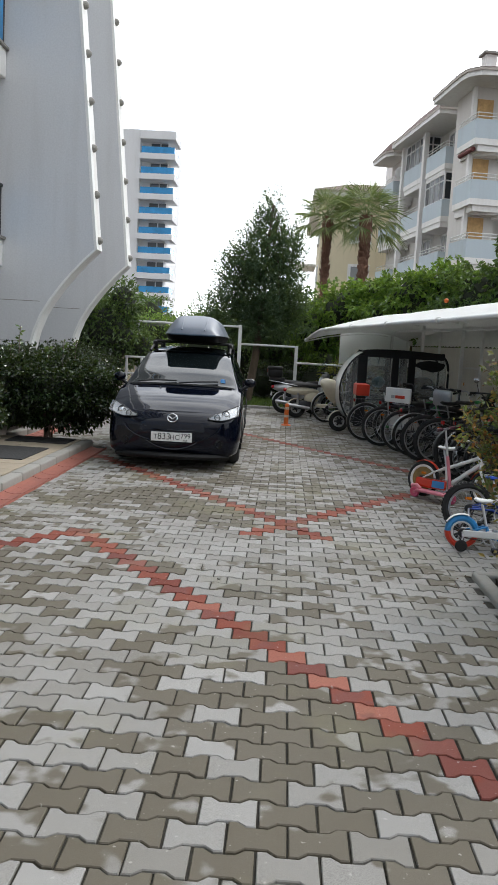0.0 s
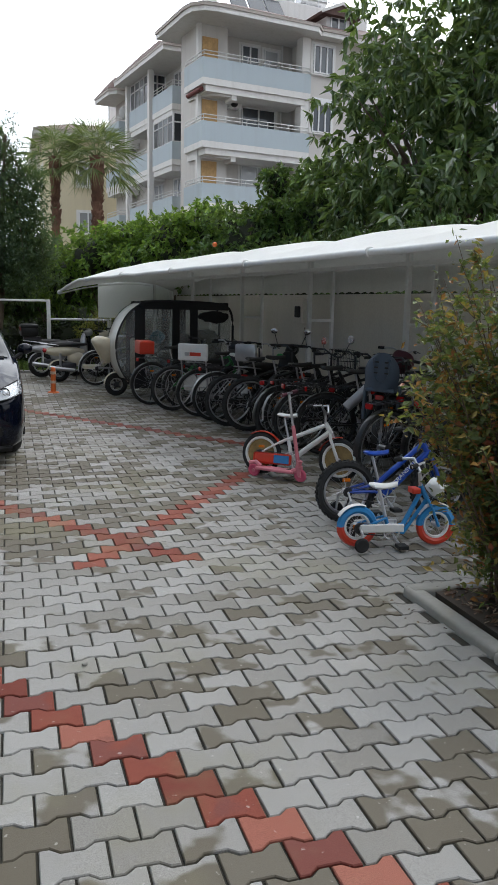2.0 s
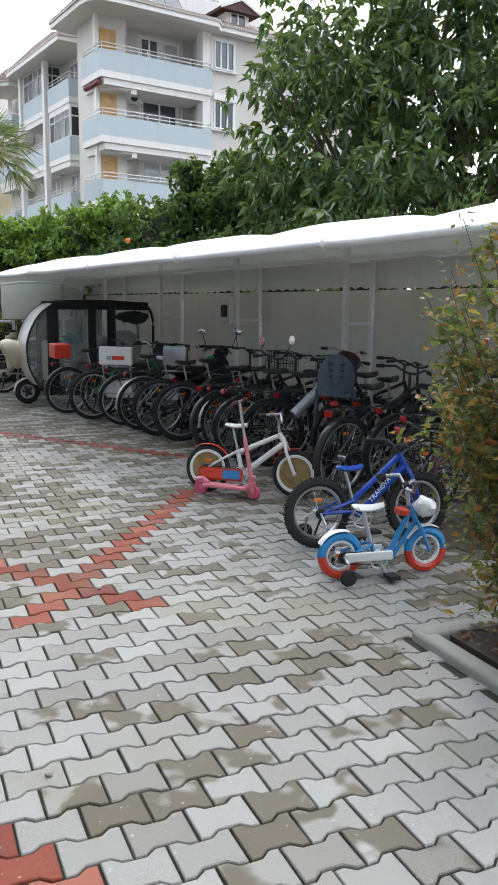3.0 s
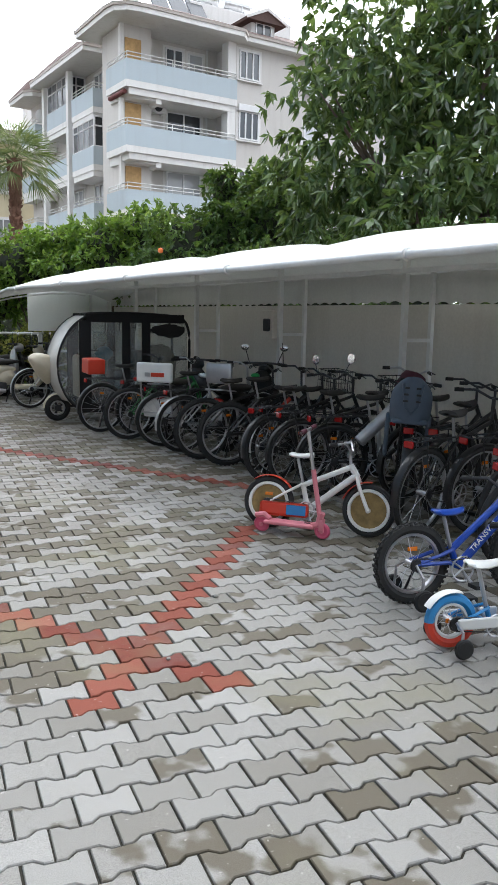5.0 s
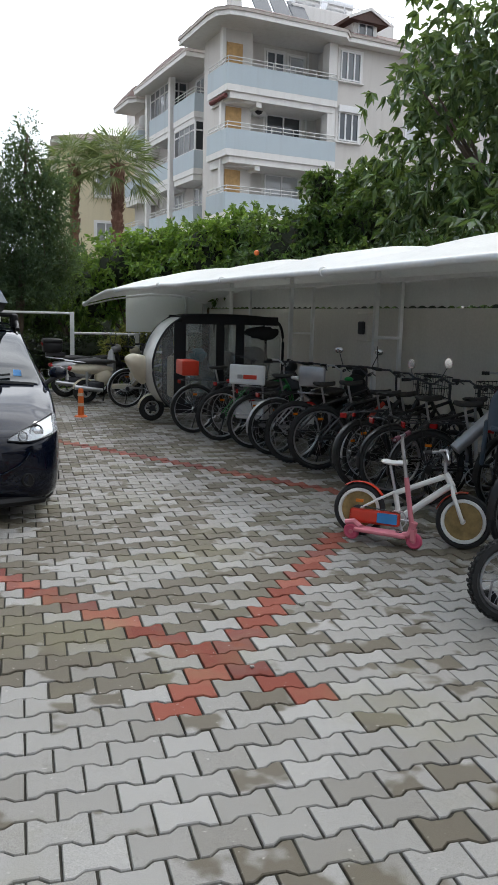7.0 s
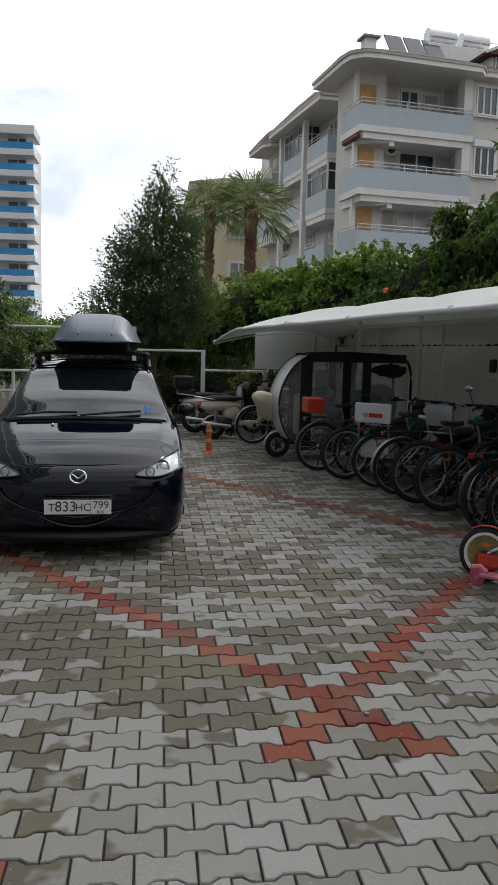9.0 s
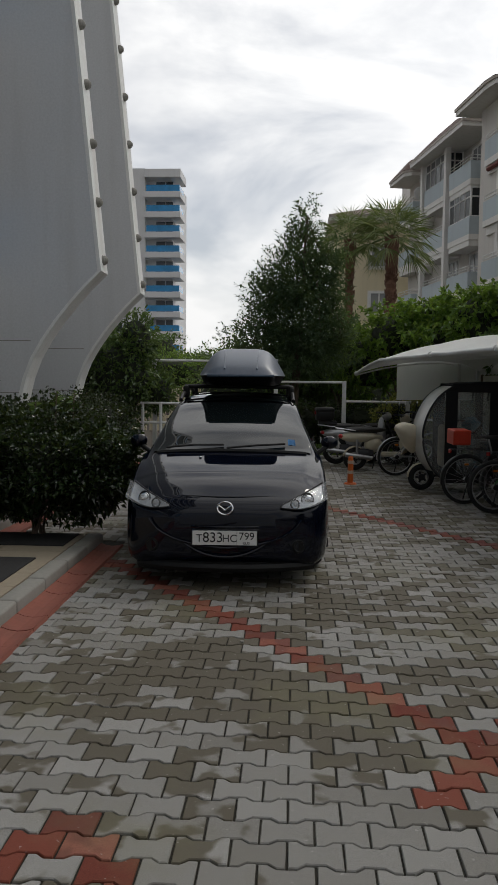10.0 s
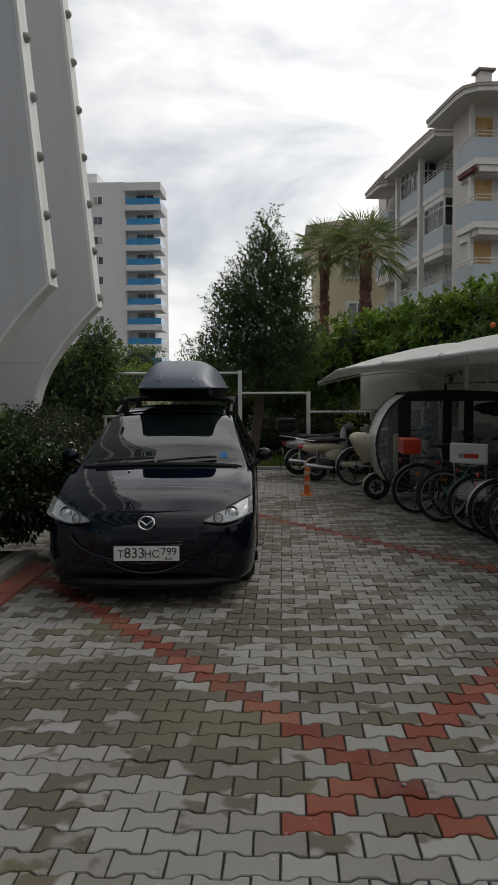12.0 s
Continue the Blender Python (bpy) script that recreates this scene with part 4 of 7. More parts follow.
M["leaf_citrus"] = leaf_mat("leaf_citrus", [(0.0, (0.04, 0.095, 0.018)), (0.5, (0.10, 0.20, 0.03)), (0.8, (0.17, 0.31, 0.042)), (1.0, (0.28, 0.40, 0.07))], 0.35, 0.42)
M["leaf_citrus_dark"] = leaf_mat("leaf_citrus_dark", [(0.0, (0.025, 0.06, 0.016)), (0.6, (0.055, 0.12, 0.028)), (1.0, (0.12, 0.22, 0.045))], 0.4, 0.3)
M["leaf_oak"] = leaf_mat("leaf_silver", [(0.0, (0.028, 0.052, 0.032)), (0.6, (0.055, 0.096, 0.058)), (1.0, (0.11, 0.16, 0.10))], 0.6, 0.35, 0.25)
M["leaf_palm"] = leaf_mat("leaf_palm", [(0.0, (0.09, 0.13, 0.05)), (0.6, (0.17, 0.22, 0.085)), (1.0, (0.30, 0.32, 0.15))], 0.4, 0.35)
M["leaf_autumn"] = leaf_mat("leaf_autumn", [(0.0, (0.05, 0.085, 0.03)), (0.45, (0.12, 0.15, 0.05)), (0.66, (0.22, 0.205, 0.065)), (0.8, (0.42, 0.28, 0.065)), (0.9, (0.36, 0.12, 0.04)), (1.0, (0.26, 0.045, 0.03))], 0.5, 0.4)
M["leaf_yellow"] = leaf_mat("leaf_yellow", [(0.0, (0.13, 0.17, 0.03)), (0.5, (0.24, 0.24, 0.05)), (1.0, (0.36, 0.32, 0.08))], 0.5, 0.35)
M["grass"] = leaf_mat("grass_blade", [(0.0, (0.05, 0.10, 0.02)), (1.0, (0.13, 0.21, 0.04))], 0.6, 0.3)


def limbs(trunk_pts, radii, blobs, rs, per=3):
    b = tube(B(), trunk_pts, 0.1, 9, radii)
    top = Vector(trunk_pts[-1])
    for c in blobs:
        for _ in range(per):
            t = Vector(c[:3]) + Vector(rs.uniform(-0.7, 0.7, 3) * np.array(c[3:6]))
            start = Vector(trunk_pts[-1 - (rs.randint(2) if len(trunk_pts) > 2 else 0)])
            mid = start.lerp(t, 0.5) + Vector(rs.uniform(-0.15, 0.15, 3))
            r0 = radii[-1] * 0.55
            tube(b, [start, mid, t], 0.02, 6, [r0, r0 * 0.6, 0.008])
    return b


def tree(name, label, trunk_pts, radii, blobs, n, leaf, width, mat, seed, category="tree", droop=0.3, whorl=0, inner=0.55, spread=0.9, mass=0.0):
    rs = np.random.RandomState(seed)
    t = thing(name, label, category)
    part("trunk", limbs(trunk_pts, radii, blobs, rs), M["bark"], t, "", True)
    if whorl:
        cp, cd = shell(blobs, n // whorl, rs, inner)
        p = np.repeat(cp, whorl, axis=0)
        a = rs.normal(0, 1, (len(p), 3))
        d = np.repeat(cd, whorl, axis=0) * 0.5 + a / np.linalg.norm(a, axis=1, keepdims=True) + np.array([0, 0, -droop])
    else:
        p, d = shell(blobs, n, rs, inner)
        a = rs.normal(0, 1, p.shape)
        d = d * 0.55 + a / np.linalg.norm(a, axis=1, keepdims=True) * spread + np.array([0, 0, -droop])
    link_mesh("crown", leaves_mesh("crown", p, d, leaf, width, rs), mat, t)
    # added dark lumps that paint the shade inside the crown
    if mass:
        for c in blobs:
            part("inner_shade", blob(B(), c[:3], (c[3] * mass, c[4] * mass, c[5] * mass), 0.25, 12, seed=seed), M["twig"], t)
    return t


tree("loquat_tree", "large dark green tree with long drooping leaves behind the shed", [(8.2, 16.2, -0.06), (8.0, 16.1, 1.6), (7.8, 16.0, 3.0)], [0.24, 0.2, 0.16],
     [(7.0, 16.6, 4.8, 2.2, 1.9, 1.8), (8.5, 15.6, 5.6, 2.3, 2.2, 2.0), (7.6, 17.0, 6.6, 1.9, 1.8, 1.5), (10.2, 14.4, 6.2, 2.4, 2.2, 2.2), (6.5, 16.3, 3.5, 1.3, 1.4, 1.1), (8.4, 13.6, 4.2, 2.2, 2.0, 1.6), (9.8, 11.6, 5.2, 2.3, 2.2, 2.0), (6.3, 14.0, 3.2, 1.2, 1.6, 0.9), (11.5, 9.8, 5.6, 2.2, 2.2, 2.2), (9.0, 15.0, 7.8, 2.0, 2.0, 1.5)],
     30000, 0.225, 0.10, M["leaf_dark"], 21, droop=0.75, whorl=7, inner=0.3)

CITRUS = [
    ((4.9, 20.4), [(4.9, 20.4, 3.0, 1.15, 1.1, 1.05), (5.9, 20.0, 3.45, 1.1, 1.1, 1.05), (4.4, 20.9, 2.4, 1.1, 1.0, 0.8), (5.5, 20.2, 4.35, 0.45, 0.45, 0.5)], "leaf_citrus_dark", 9000),
    ((3.6, 22.4), [(3.5, 22.4, 2.95, 1.1, 1.1, 1.0), (4.3, 22.0, 3.4, 0.9, 0.9, 0.75), (2.8, 22.8, 2.5, 1.0, 1.0, 0.8)], "leaf_citrus", 9000),
    ((1.9, 24.0), [(1.9, 24.0, 2.7, 1.2, 1.1, 0.95), (2.6, 23.6, 3.1, 0.9, 0.9, 0.7), (1.0, 24.4, 2.1, 1.0, 1.0, 0.9)], "leaf_citrus", 8000),
    ((6.6, 19.0), [(6.5, 19.0, 3.7, 1.2, 1.2, 1.0), (6.4, 19.6, 4.4, 0.6, 0.6, 0.55)], "leaf_citrus_dark", 6000),
    ((0.4, 26.0), [(0.4, 26.0, 2.3, 1.3, 1.1, 1.1), (-0.5, 26.5, 2.0, 1.1, 1.0, 1.0)], "leaf_citrus_dark", 6000),
]
for i, ((x, y), bl, mat, n) in enumerate(CITRUS):
    tree("citrus_tree", "bushy citrus tree with glossy bright green leaves" if mat == "leaf_citrus" else "bushy citrus tree with dark green leaves", [(x, y, -0.06), (x + 0.05, y, 0.9), (x, y + 0.05, 1.7)], [0.1, 0.085, 0.07], bl, n * 5 // 4, 0.15, 0.075, M[mat], 40 + i, droop=0.15, mass=0.66, whorl=7, inner=0.45)
for x, y, z in ((3.62, 18.65, 2.86),):
    o = part("orange_fruit", blob(B(), (0, 0, 0), (0.055, 0.055, 0.052), 0.03, 12), M["orange"], at=pose(x, y, z), smooth=True)
    tagged(o, "ripe orange hanging among citrus leaves", "fruit")

# feathery grey-green tree beyond the car
rs_f = np.random.RandomState(8)
oak_blobs = [(x * 0.95 + 0.10, y, z * 0.94, rx * 0.95, ry, rz * 0.92) for x, y, z, rx, ry, rz in [(-1.7, 22.6, 2.5, 1.0, 0.9, 0.8), (-0.5, 22.5, 2.5, 0.9, 0.9, 0.75), (-1.0, 22.6, 3.3, 1.2, 1.0, 0.9), (-0.85, 22.6, 4.2, 0.85, 0.8, 0.8), (-0.8, 22.6, 5.0, 0.5, 0.5, 0.65), (-0.72, 22.6, 5.7, 0.22, 0.22, 0.45), (-0.25, 22.5, 4.2, 0.45, 0.5, 0.75), (-0.15, 22.5, 4.9, 0.2, 0.2, 0.45), (-1.55, 22.6, 3.9, 0.5, 0.5, 0.6), (0.0, 22.4, 3.0, 0.4, 0.5, 0.5)]]


def feather_tree():
    t = thing("silk_oak_tree", "tall feathery grey-green tree with a leaning trunk", "tree")
    part("trunk", limbs([(-1.0, 22.4, -0.06), (-0.83, 22.5, 1.2), (-0.7, 22.6, 2.6), (-0.64, 22.6, 4.2), (-0.58, 22.6, 5.5)], [0.13, 0.11, 0.085, 0.05, 0.012], oak_blobs, rs_f, 5), M["bark"], t, "", True)
    cp, cd = shell(oak_blobs, 3300, rs_f, 0.2, 0.3)
    axis = cd * 0.8 + rs_f.normal(0, 0.35, cp.shape) + np.array([0, 0, 0.55])
    axis /= np.linalg.norm(axis, axis=1, keepdims=True)
    k = 13
    s = np.tile(np.linspace(0, 1, k), len(cp))
    ax = np.repeat(axis, k, axis=0)
    p = np.repeat(cp, k, axis=0) + ax * (s * 0.34)[:, None]
    side = np.cross(ax, rs_f.normal(0, 1, ax.shape))
    side /= np.linalg.norm(side, axis=1, keepdims=True)
    d = ax * 0.7 + side * 0.8
    link_mesh("crown", leaves_mesh("crown", p, d, 0.10, 0.03, rs_f), M["leaf_oak"], t)


feather_tree()


def palm(x, y, h, seed, size):
    rs = np.random.RandomState(seed)
    t = thing("fan_palm", "fan palm with shaggy brown trunk and hanging fronds", "palm", pose(x, y, -0.06) @ Matrix.Scale(size, 4), group="palms before the houses")
    tr = B()
    rows = []
    n = 46
    for i in range(n):
        z = h * i / (n - 1)
        r = 0.17 - 0.03 * (z / h) + (0.10 if z > h - 1.6 else 0.0) * min(1, (z - h + 1.6)) + (0.035 if i % 2 else 0.0)
        rows.append([tr.verts.new((r * math.cos(a) * (1 + rs.uniform(-0.08, 0.08)), r * math.sin(a) * (1 + rs.uniform(-0.08, 0.08)), z)) for a in np.linspace(0, 2 * math.pi, 14, endpoint=False)])
    for u, v in zip(rows, rows[1:]):
        for k in range(14):
            tr.faces.new((u[k], u[(k + 1) % 14], v[(k + 1) % 14], v[k]))
    tr.faces.new(rows[-1])
    part("trunk", tr, M["palm_bark"], t)
    # old leaf bases
    p = np.array([(0.15 * math.cos(a), 0.15 * math.sin(a), z) for a, z in zip(rs.uniform(0, 6.28, 500), rs.uniform(h * 0.2, h - 0.1, 500))])
    d = p * np.array([3.0, 3.0, 0]) + np.array([0, 0, 1.0])
    tagged(link_mesh("trunk_husk", leaves_mesh("trunk_husk", p, d, 0.24, 0.09, rs), M["palm_bark"], t), kind="stuff")
    stems = B()
    pp, dd = [], []
    for i in range(30):
        a = i * 2.4 + rs.uniform(-0.2, 0.2)
        el = 1.35 - 1.85 * (i / 30) + rs.uniform(-0.12, 0.12)
        dr = Vector((math.cos(a) * math.cos(el), math.sin(a) * math.cos(el), math.sin(el)))
        L = rs.uniform(0.75, 1.0)
        c0 = Vector((0, 0, h - 0.05))
        c1 = c0 + dr * L + Vector((0, 0, -0.10))
        tube(stems, [c0, c0.lerp(c1, 0.5) + Vector((0, 0, 0.06)), c1], 0.016, 5)
        side = dr.cross(Vector((0, 0, 1))).normalized()
        for k in range(19):
            f = -1.25 + 2.5 * k / 18
            v = dr * math.cos(f) + side * math.sin(f) + Vector((0, 0, -0.22 - 0.15 * abs(f)))
            pp.append(c1 + v * 0.02)
            dd.append(v)
    part("crown_stalk", stems, M["leaf_palm"], t)
    link_mesh("fronds", leaves_mesh("fronds", [tuple(q) for q in pp], [tuple(q) for q in dd], 1.0, 0.05, rs, 0.3, 0.2), M["leaf_palm"], t)


palm(4.05, 45.5, 6.7, 3, 1.37)
palm(2.0, 46.8, 7.7, 4, 1.2)


def shrub(name, label, blobs, n, leaf, width, mat, seed, stems=(), category="shrub", inner=0.7):
    rs = np.random.RandomState(seed)
    s = thing(name, label, category)
    b = B()
    for x, y, z0, z1 in stems:
        for k in range(6):
            tube(b, [(x + rs.uniform(-0.06, 0.06), y + rs.uniform(-0.06, 0.06), z0), (x + rs.uniform(-0.12, 0.12), y + rs.uniform(-0.1, 0.1), (z0 + z1) / 2), (x + rs.uniform(-0.4, 0.4), y + rs.uniform(-0.3, 0.3), z1)], 0.02, 6, [0.022, 0.018, 0.01])
    if stems:
        part("stem_clump", b, M["bark"], s, "", True)
    else:
        b.free()
    p, d = shell(blobs, n, rs, inner)
    a = rs.normal(0, 1, p.shape)
    d = d * 0.7 + a / np.linalg.norm(a, axis=1, keepdims=True) * 0.8 + np.array([0, 0, 0.25])
    link_mesh("foliage", leaves_mesh("foliage", p, d, leaf, width, rs), mat, s)
    # solid dark cores stand in for the shaded depth behind the leaves
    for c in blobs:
        part("inner_shade", blob(B(), c[:3], (c[3] * 0.72, c[4] * 0.72, c[5] * 0.72), 0.2, 12, seed=seed), M["twig"], s)
    return s


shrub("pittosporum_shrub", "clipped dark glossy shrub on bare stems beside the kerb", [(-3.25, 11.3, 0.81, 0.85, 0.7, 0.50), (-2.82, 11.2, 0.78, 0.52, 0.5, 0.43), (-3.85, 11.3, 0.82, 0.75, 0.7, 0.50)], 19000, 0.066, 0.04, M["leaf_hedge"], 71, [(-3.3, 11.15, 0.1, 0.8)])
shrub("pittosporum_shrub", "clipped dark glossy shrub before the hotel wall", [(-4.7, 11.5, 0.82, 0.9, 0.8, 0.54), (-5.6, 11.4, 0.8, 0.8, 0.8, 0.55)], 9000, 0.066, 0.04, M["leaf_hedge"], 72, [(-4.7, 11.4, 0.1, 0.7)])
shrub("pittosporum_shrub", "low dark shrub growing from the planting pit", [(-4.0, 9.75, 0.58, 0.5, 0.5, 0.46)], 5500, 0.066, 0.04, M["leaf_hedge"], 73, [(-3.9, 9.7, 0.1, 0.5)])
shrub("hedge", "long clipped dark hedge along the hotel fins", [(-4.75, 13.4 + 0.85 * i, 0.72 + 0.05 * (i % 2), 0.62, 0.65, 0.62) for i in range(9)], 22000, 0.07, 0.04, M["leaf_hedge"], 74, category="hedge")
shrub("laurel_bush", "tall dark evergreen bush beside the hotel fins", [(-4.7, 21.2, 1.7, 0.85, 0.8, 1.0), (-4.4, 21.3, 2.5, 0.5, 0.5, 0.6), (-5.3, 21.6, 1.6, 0.9, 0.8, 1.0), (-3.95, 21.6, 1.35, 0.45, 0.5, 0.5)], 9000, 0.12, 0.05, M["leaf_dark"], 75, [(-4.6, 21.2, 0, 1.2)])
shrub("light_bush", "light green bush behind the picket fence", [(-5.6, 33.0, 1.9, 1.3, 1.0, 0.9), (-4.3, 33.5, 1.7, 1.0, 1.0, 0.8), (-3.0, 33.2, 2.1, 0.7, 0.7, 1.1)], 6000, 0.12, 0.05, M["leaf_citrus"], 76, [(-5.5, 33.0, -0.06, 1.4), (-4.3, 33.5, -0.06, 1.2), (-3.0, 33.2, -0.06, 1.4)])
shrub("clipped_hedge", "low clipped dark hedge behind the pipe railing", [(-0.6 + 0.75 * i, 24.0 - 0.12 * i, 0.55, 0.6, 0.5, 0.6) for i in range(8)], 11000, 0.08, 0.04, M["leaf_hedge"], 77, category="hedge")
shrub("yellow_shrub", "yellow-green shrub between the lawn and the shed", [(1.75, 22.3, 0.95, 0.5, 0.5, 0.45), (2.2, 22.4, 0.8, 0.5, 0.5, 0.5), (1.35, 22.4, 0.75, 0.35, 0.4, 0.35)], 4500, 0.09, 0.03, M["leaf_yellow"], 78)
shrub("garden_thicket", "dense dark thicket of evergreen shrubs at the back of the garden", [(-3.0 + 1.5 * i, 28.2 + 0.5 * math.sin(i * 2.1), 1.2 + 0.25 * math.sin(i * 1.3), 1.1, 0.9, 1.4) for i in range(9)], 20000, 0.12, 0.055, M["leaf_dark"], 79, category="shrubs")
shrub("garden_thicket", "dense dark green shrubs under the trees behind the shed", [(5.93 - 0.147 * (2.0 * i), 11.0 + 2.0 * i, 1.5, 0.6, 1.1, 1.5) for i in range(-2, 6)], 16000, 0.11, 0.05, M["leaf_citrus_dark"], 80, category="shrubs")
shrub("street_trees", "distant green trees behind the fence", [(-14.0 + 3.2 * i, 60 + (i % 3) * 2, 2.2 + 0.6 * math.sin(i * 1.9), 2.2, 1.8, 2.4) for i in range(9)], 14000, 0.3, 0.14, M["leaf_citrus_dark"], 81, category="trees")


def sprouts():
    """Loose shoots above the clipped shrubs."""
    rs = np.random.RandomState(12)
    for x, y, z0, h in ((-3.14, 11.2, 1.24, 0.28), (-2.98, 11.25, 1.22, 0.30), (-3.35, 11.2, 1.26, 0.15), (-3.74, 11.1, 1.26, 0.42), (-3.88, 11.15, 1.26, 0.16)):
        s = thing("shrub_shoot", "young leafy shoot rising above the clipped shrub", "twig")
        part("stem", tube(B(), [(x, y, z0 - 0.15), (x + 0.01, y, z0 + h * 0.5), (x + 0.02, y, z0 + h)], 0.006, 6), M["bark"], s)
        k = 14
        p = [(x + 0.015, y, z0 + h * (0.35 + 0.65 * i / k)) for i in range(k)]
        a = rs.uniform(0, 6.28, k)
        link_mesh("leaf_tuft", leaves_mesh("leaf_tuft", p, np.stack([np.cos(a), np.sin(a), np.full(k, 0.5)], 1), 0.08, 0.035, rs), M["leaf_dark"], s)


sprouts()


def nandina():
    """The tall autumn shrub in the bed by the green column."""
    rs = np.random.RandomState(31)
    s = thing("barberry_shrub", "tall loose shrub with yellow, green and red autumn leaves", "shrub")
    stems = B()
    P, D = [], []
    for i in range(70):
        a = rs.uniform(0, 6.28)
        lean = rs.uniform(0.08, 0.62)
        h = rs.uniform(0.7, 1.65) if i > 16 else rs.uniform(1.6, 2.05)
        base = Vector((1.92 + rs.uniform(-0.1, 0.1), 5.35 + rs.uniform(-0.1, 0.1), 0.03))
        tip = base + Vector((math.cos(a) * lean - (0.16 if i < 8 else 0.08), math.sin(a) * lean * 0.9, h))
        if 3 <= i <= 11:
            tip = base + Vector((-0.72 + 0.05 * (i - 3), -0.1 + 0.07 * (i - 3), 1.15 + 0.07 * (i - 3)))
        mid = base.lerp(tip, 0.5) + Vector((-math.cos(a) * 0.06, -math.sin(a) * 0.06, 0.08))
        pts = [base, mid, tip]
        tube(stems, pts, 0.006, 5, [0.007, 0.005, 0.002])
        n = int(60 + 80 * (h / 2.0))
        for k in range(n):
            t = rs.uniform(0.12, 1.0)
            q = base.lerp(mid, t * 2) if t < 0.5 else mid.lerp(tip, t * 2 - 1)
            off = rs.normal(0, 0.03 + 0.10 * (1.05 - t), 3)
            P.append((q.x + off[0], q.y + off[1], max(0.08, q.z + off[2])))
            d = rs.normal(0, 1, 3)
            D.append((d[0], d[1], d[2] * 0.6 + 0.35))
        for k in range(8):
            t = rs.uniform(0.2, 0.95)
            q = base.lerp(mid, t * 2) if t < 0.5 else mid.lerp(tip, t * 2 - 1)
            e = q + Vector((rs.uniform(-0.16, 0.16), rs.uniform(-0.16, 0.16), rs.uniform(0.02, 0.14)))
            tube(stems, [q, e], 0.0025, 4)
            for j in range(16):
                r = q.lerp(e, rs.uniform(0.2, 1.05))
                P.append(tuple(r))
                d = rs.normal(0, 1, 3)
                D.append((d[0], d[1], d[2] * 0.6 + 0.3))
    tube(stems, [(1.88, 5.3, 0.02), (1.90, 5.33, 0.4), (1.95, 5.36, 0.9), (1.92, 5.4, 1.4)], 0.02, 8, [0.026, 0.02, 0.015, 0.006])
    part("stem_clump", stems, M["bark"], s)
    link_mesh("foliage", leaves_mesh("foliage", P, D, 0.046, 0.025, rs, 0.2, 0.4), M["leaf_autumn"], s)


nandina()

lawn = part("lawn", box(B(), -3.9, 5.4, 20.76, 27.0, -0.058, 0.0), M["soil"])
tagged(lawn, "small lawn beyond the paving", "lawn", kind="structure")


def grass():
    rs = np.random.RandomState(2)
    n = 16000
    p = np.stack([rs.uniform(-3.8, 5.3, n), rs.uniform(20.8, 24.5, n), np.zeros(n)], 1)
    d = np.stack([rs.normal(0, 0.35, n), rs.normal(0, 0.35, n), np.ones(n)], 1)
    ob = link_mesh("grass", leaves_mesh("grass", p, d, 0.09, 0.02, rs), M["grass"])
    tagged(ob, "short green grass of the small lawn", "grass", kind="stuff")


grass()


# ---- the parked car ----
CAR = pose(-1.325, 9.66, 0, rz=1.8) @ Matrix.Diagonal((0.965, 1, 1, 1))
M["car_paint"] = simple("car_paint", (0.0025, 0.004, 0.010), 0.012, 0.0, 0.1, spec=0.35, scale=60)
M["car_glass"] = simple("car_glass", (0.006, 0.009, 0.010), 0.01, 0.0, 0.1, spec=0.6)
M["black_plastic"] = simple("black_plastic", (0.006, 0.006, 0.006), 0.5, vary=0.3, scale=80, bump=0.05, spec=0.3)
M["rubber"] = simple("rubber", (0.018, 0.018, 0.018), 0.85, vary=0.35, scale=70, bump=0.2)
M["chrome"] = simple("chrome", (0.75, 0.75, 0.76), 0.12, 1.0, 0.05)
M["lamp_clear"] = film_mat("lamp_cover", (0.9, 0.92, 0.93), 0.82, 0.03)
M["lamp_white"] = simple("lamp_reflector", (0.42, 0.43, 0.45), 0.45, 0.25, 0.3)
M["box_grey"] = simple("roof_box_grey", (0.085, 0.105, 0.14), 0.34, vary=0.15, scale=30, spec=0.6)
M["plate"] = simple("plate_white", (0.68, 0.68, 0.66), 0.5, vary=0.06)
M["ink"] = simple("plate_ink", (0.015, 0.015, 0.015), 0.6)

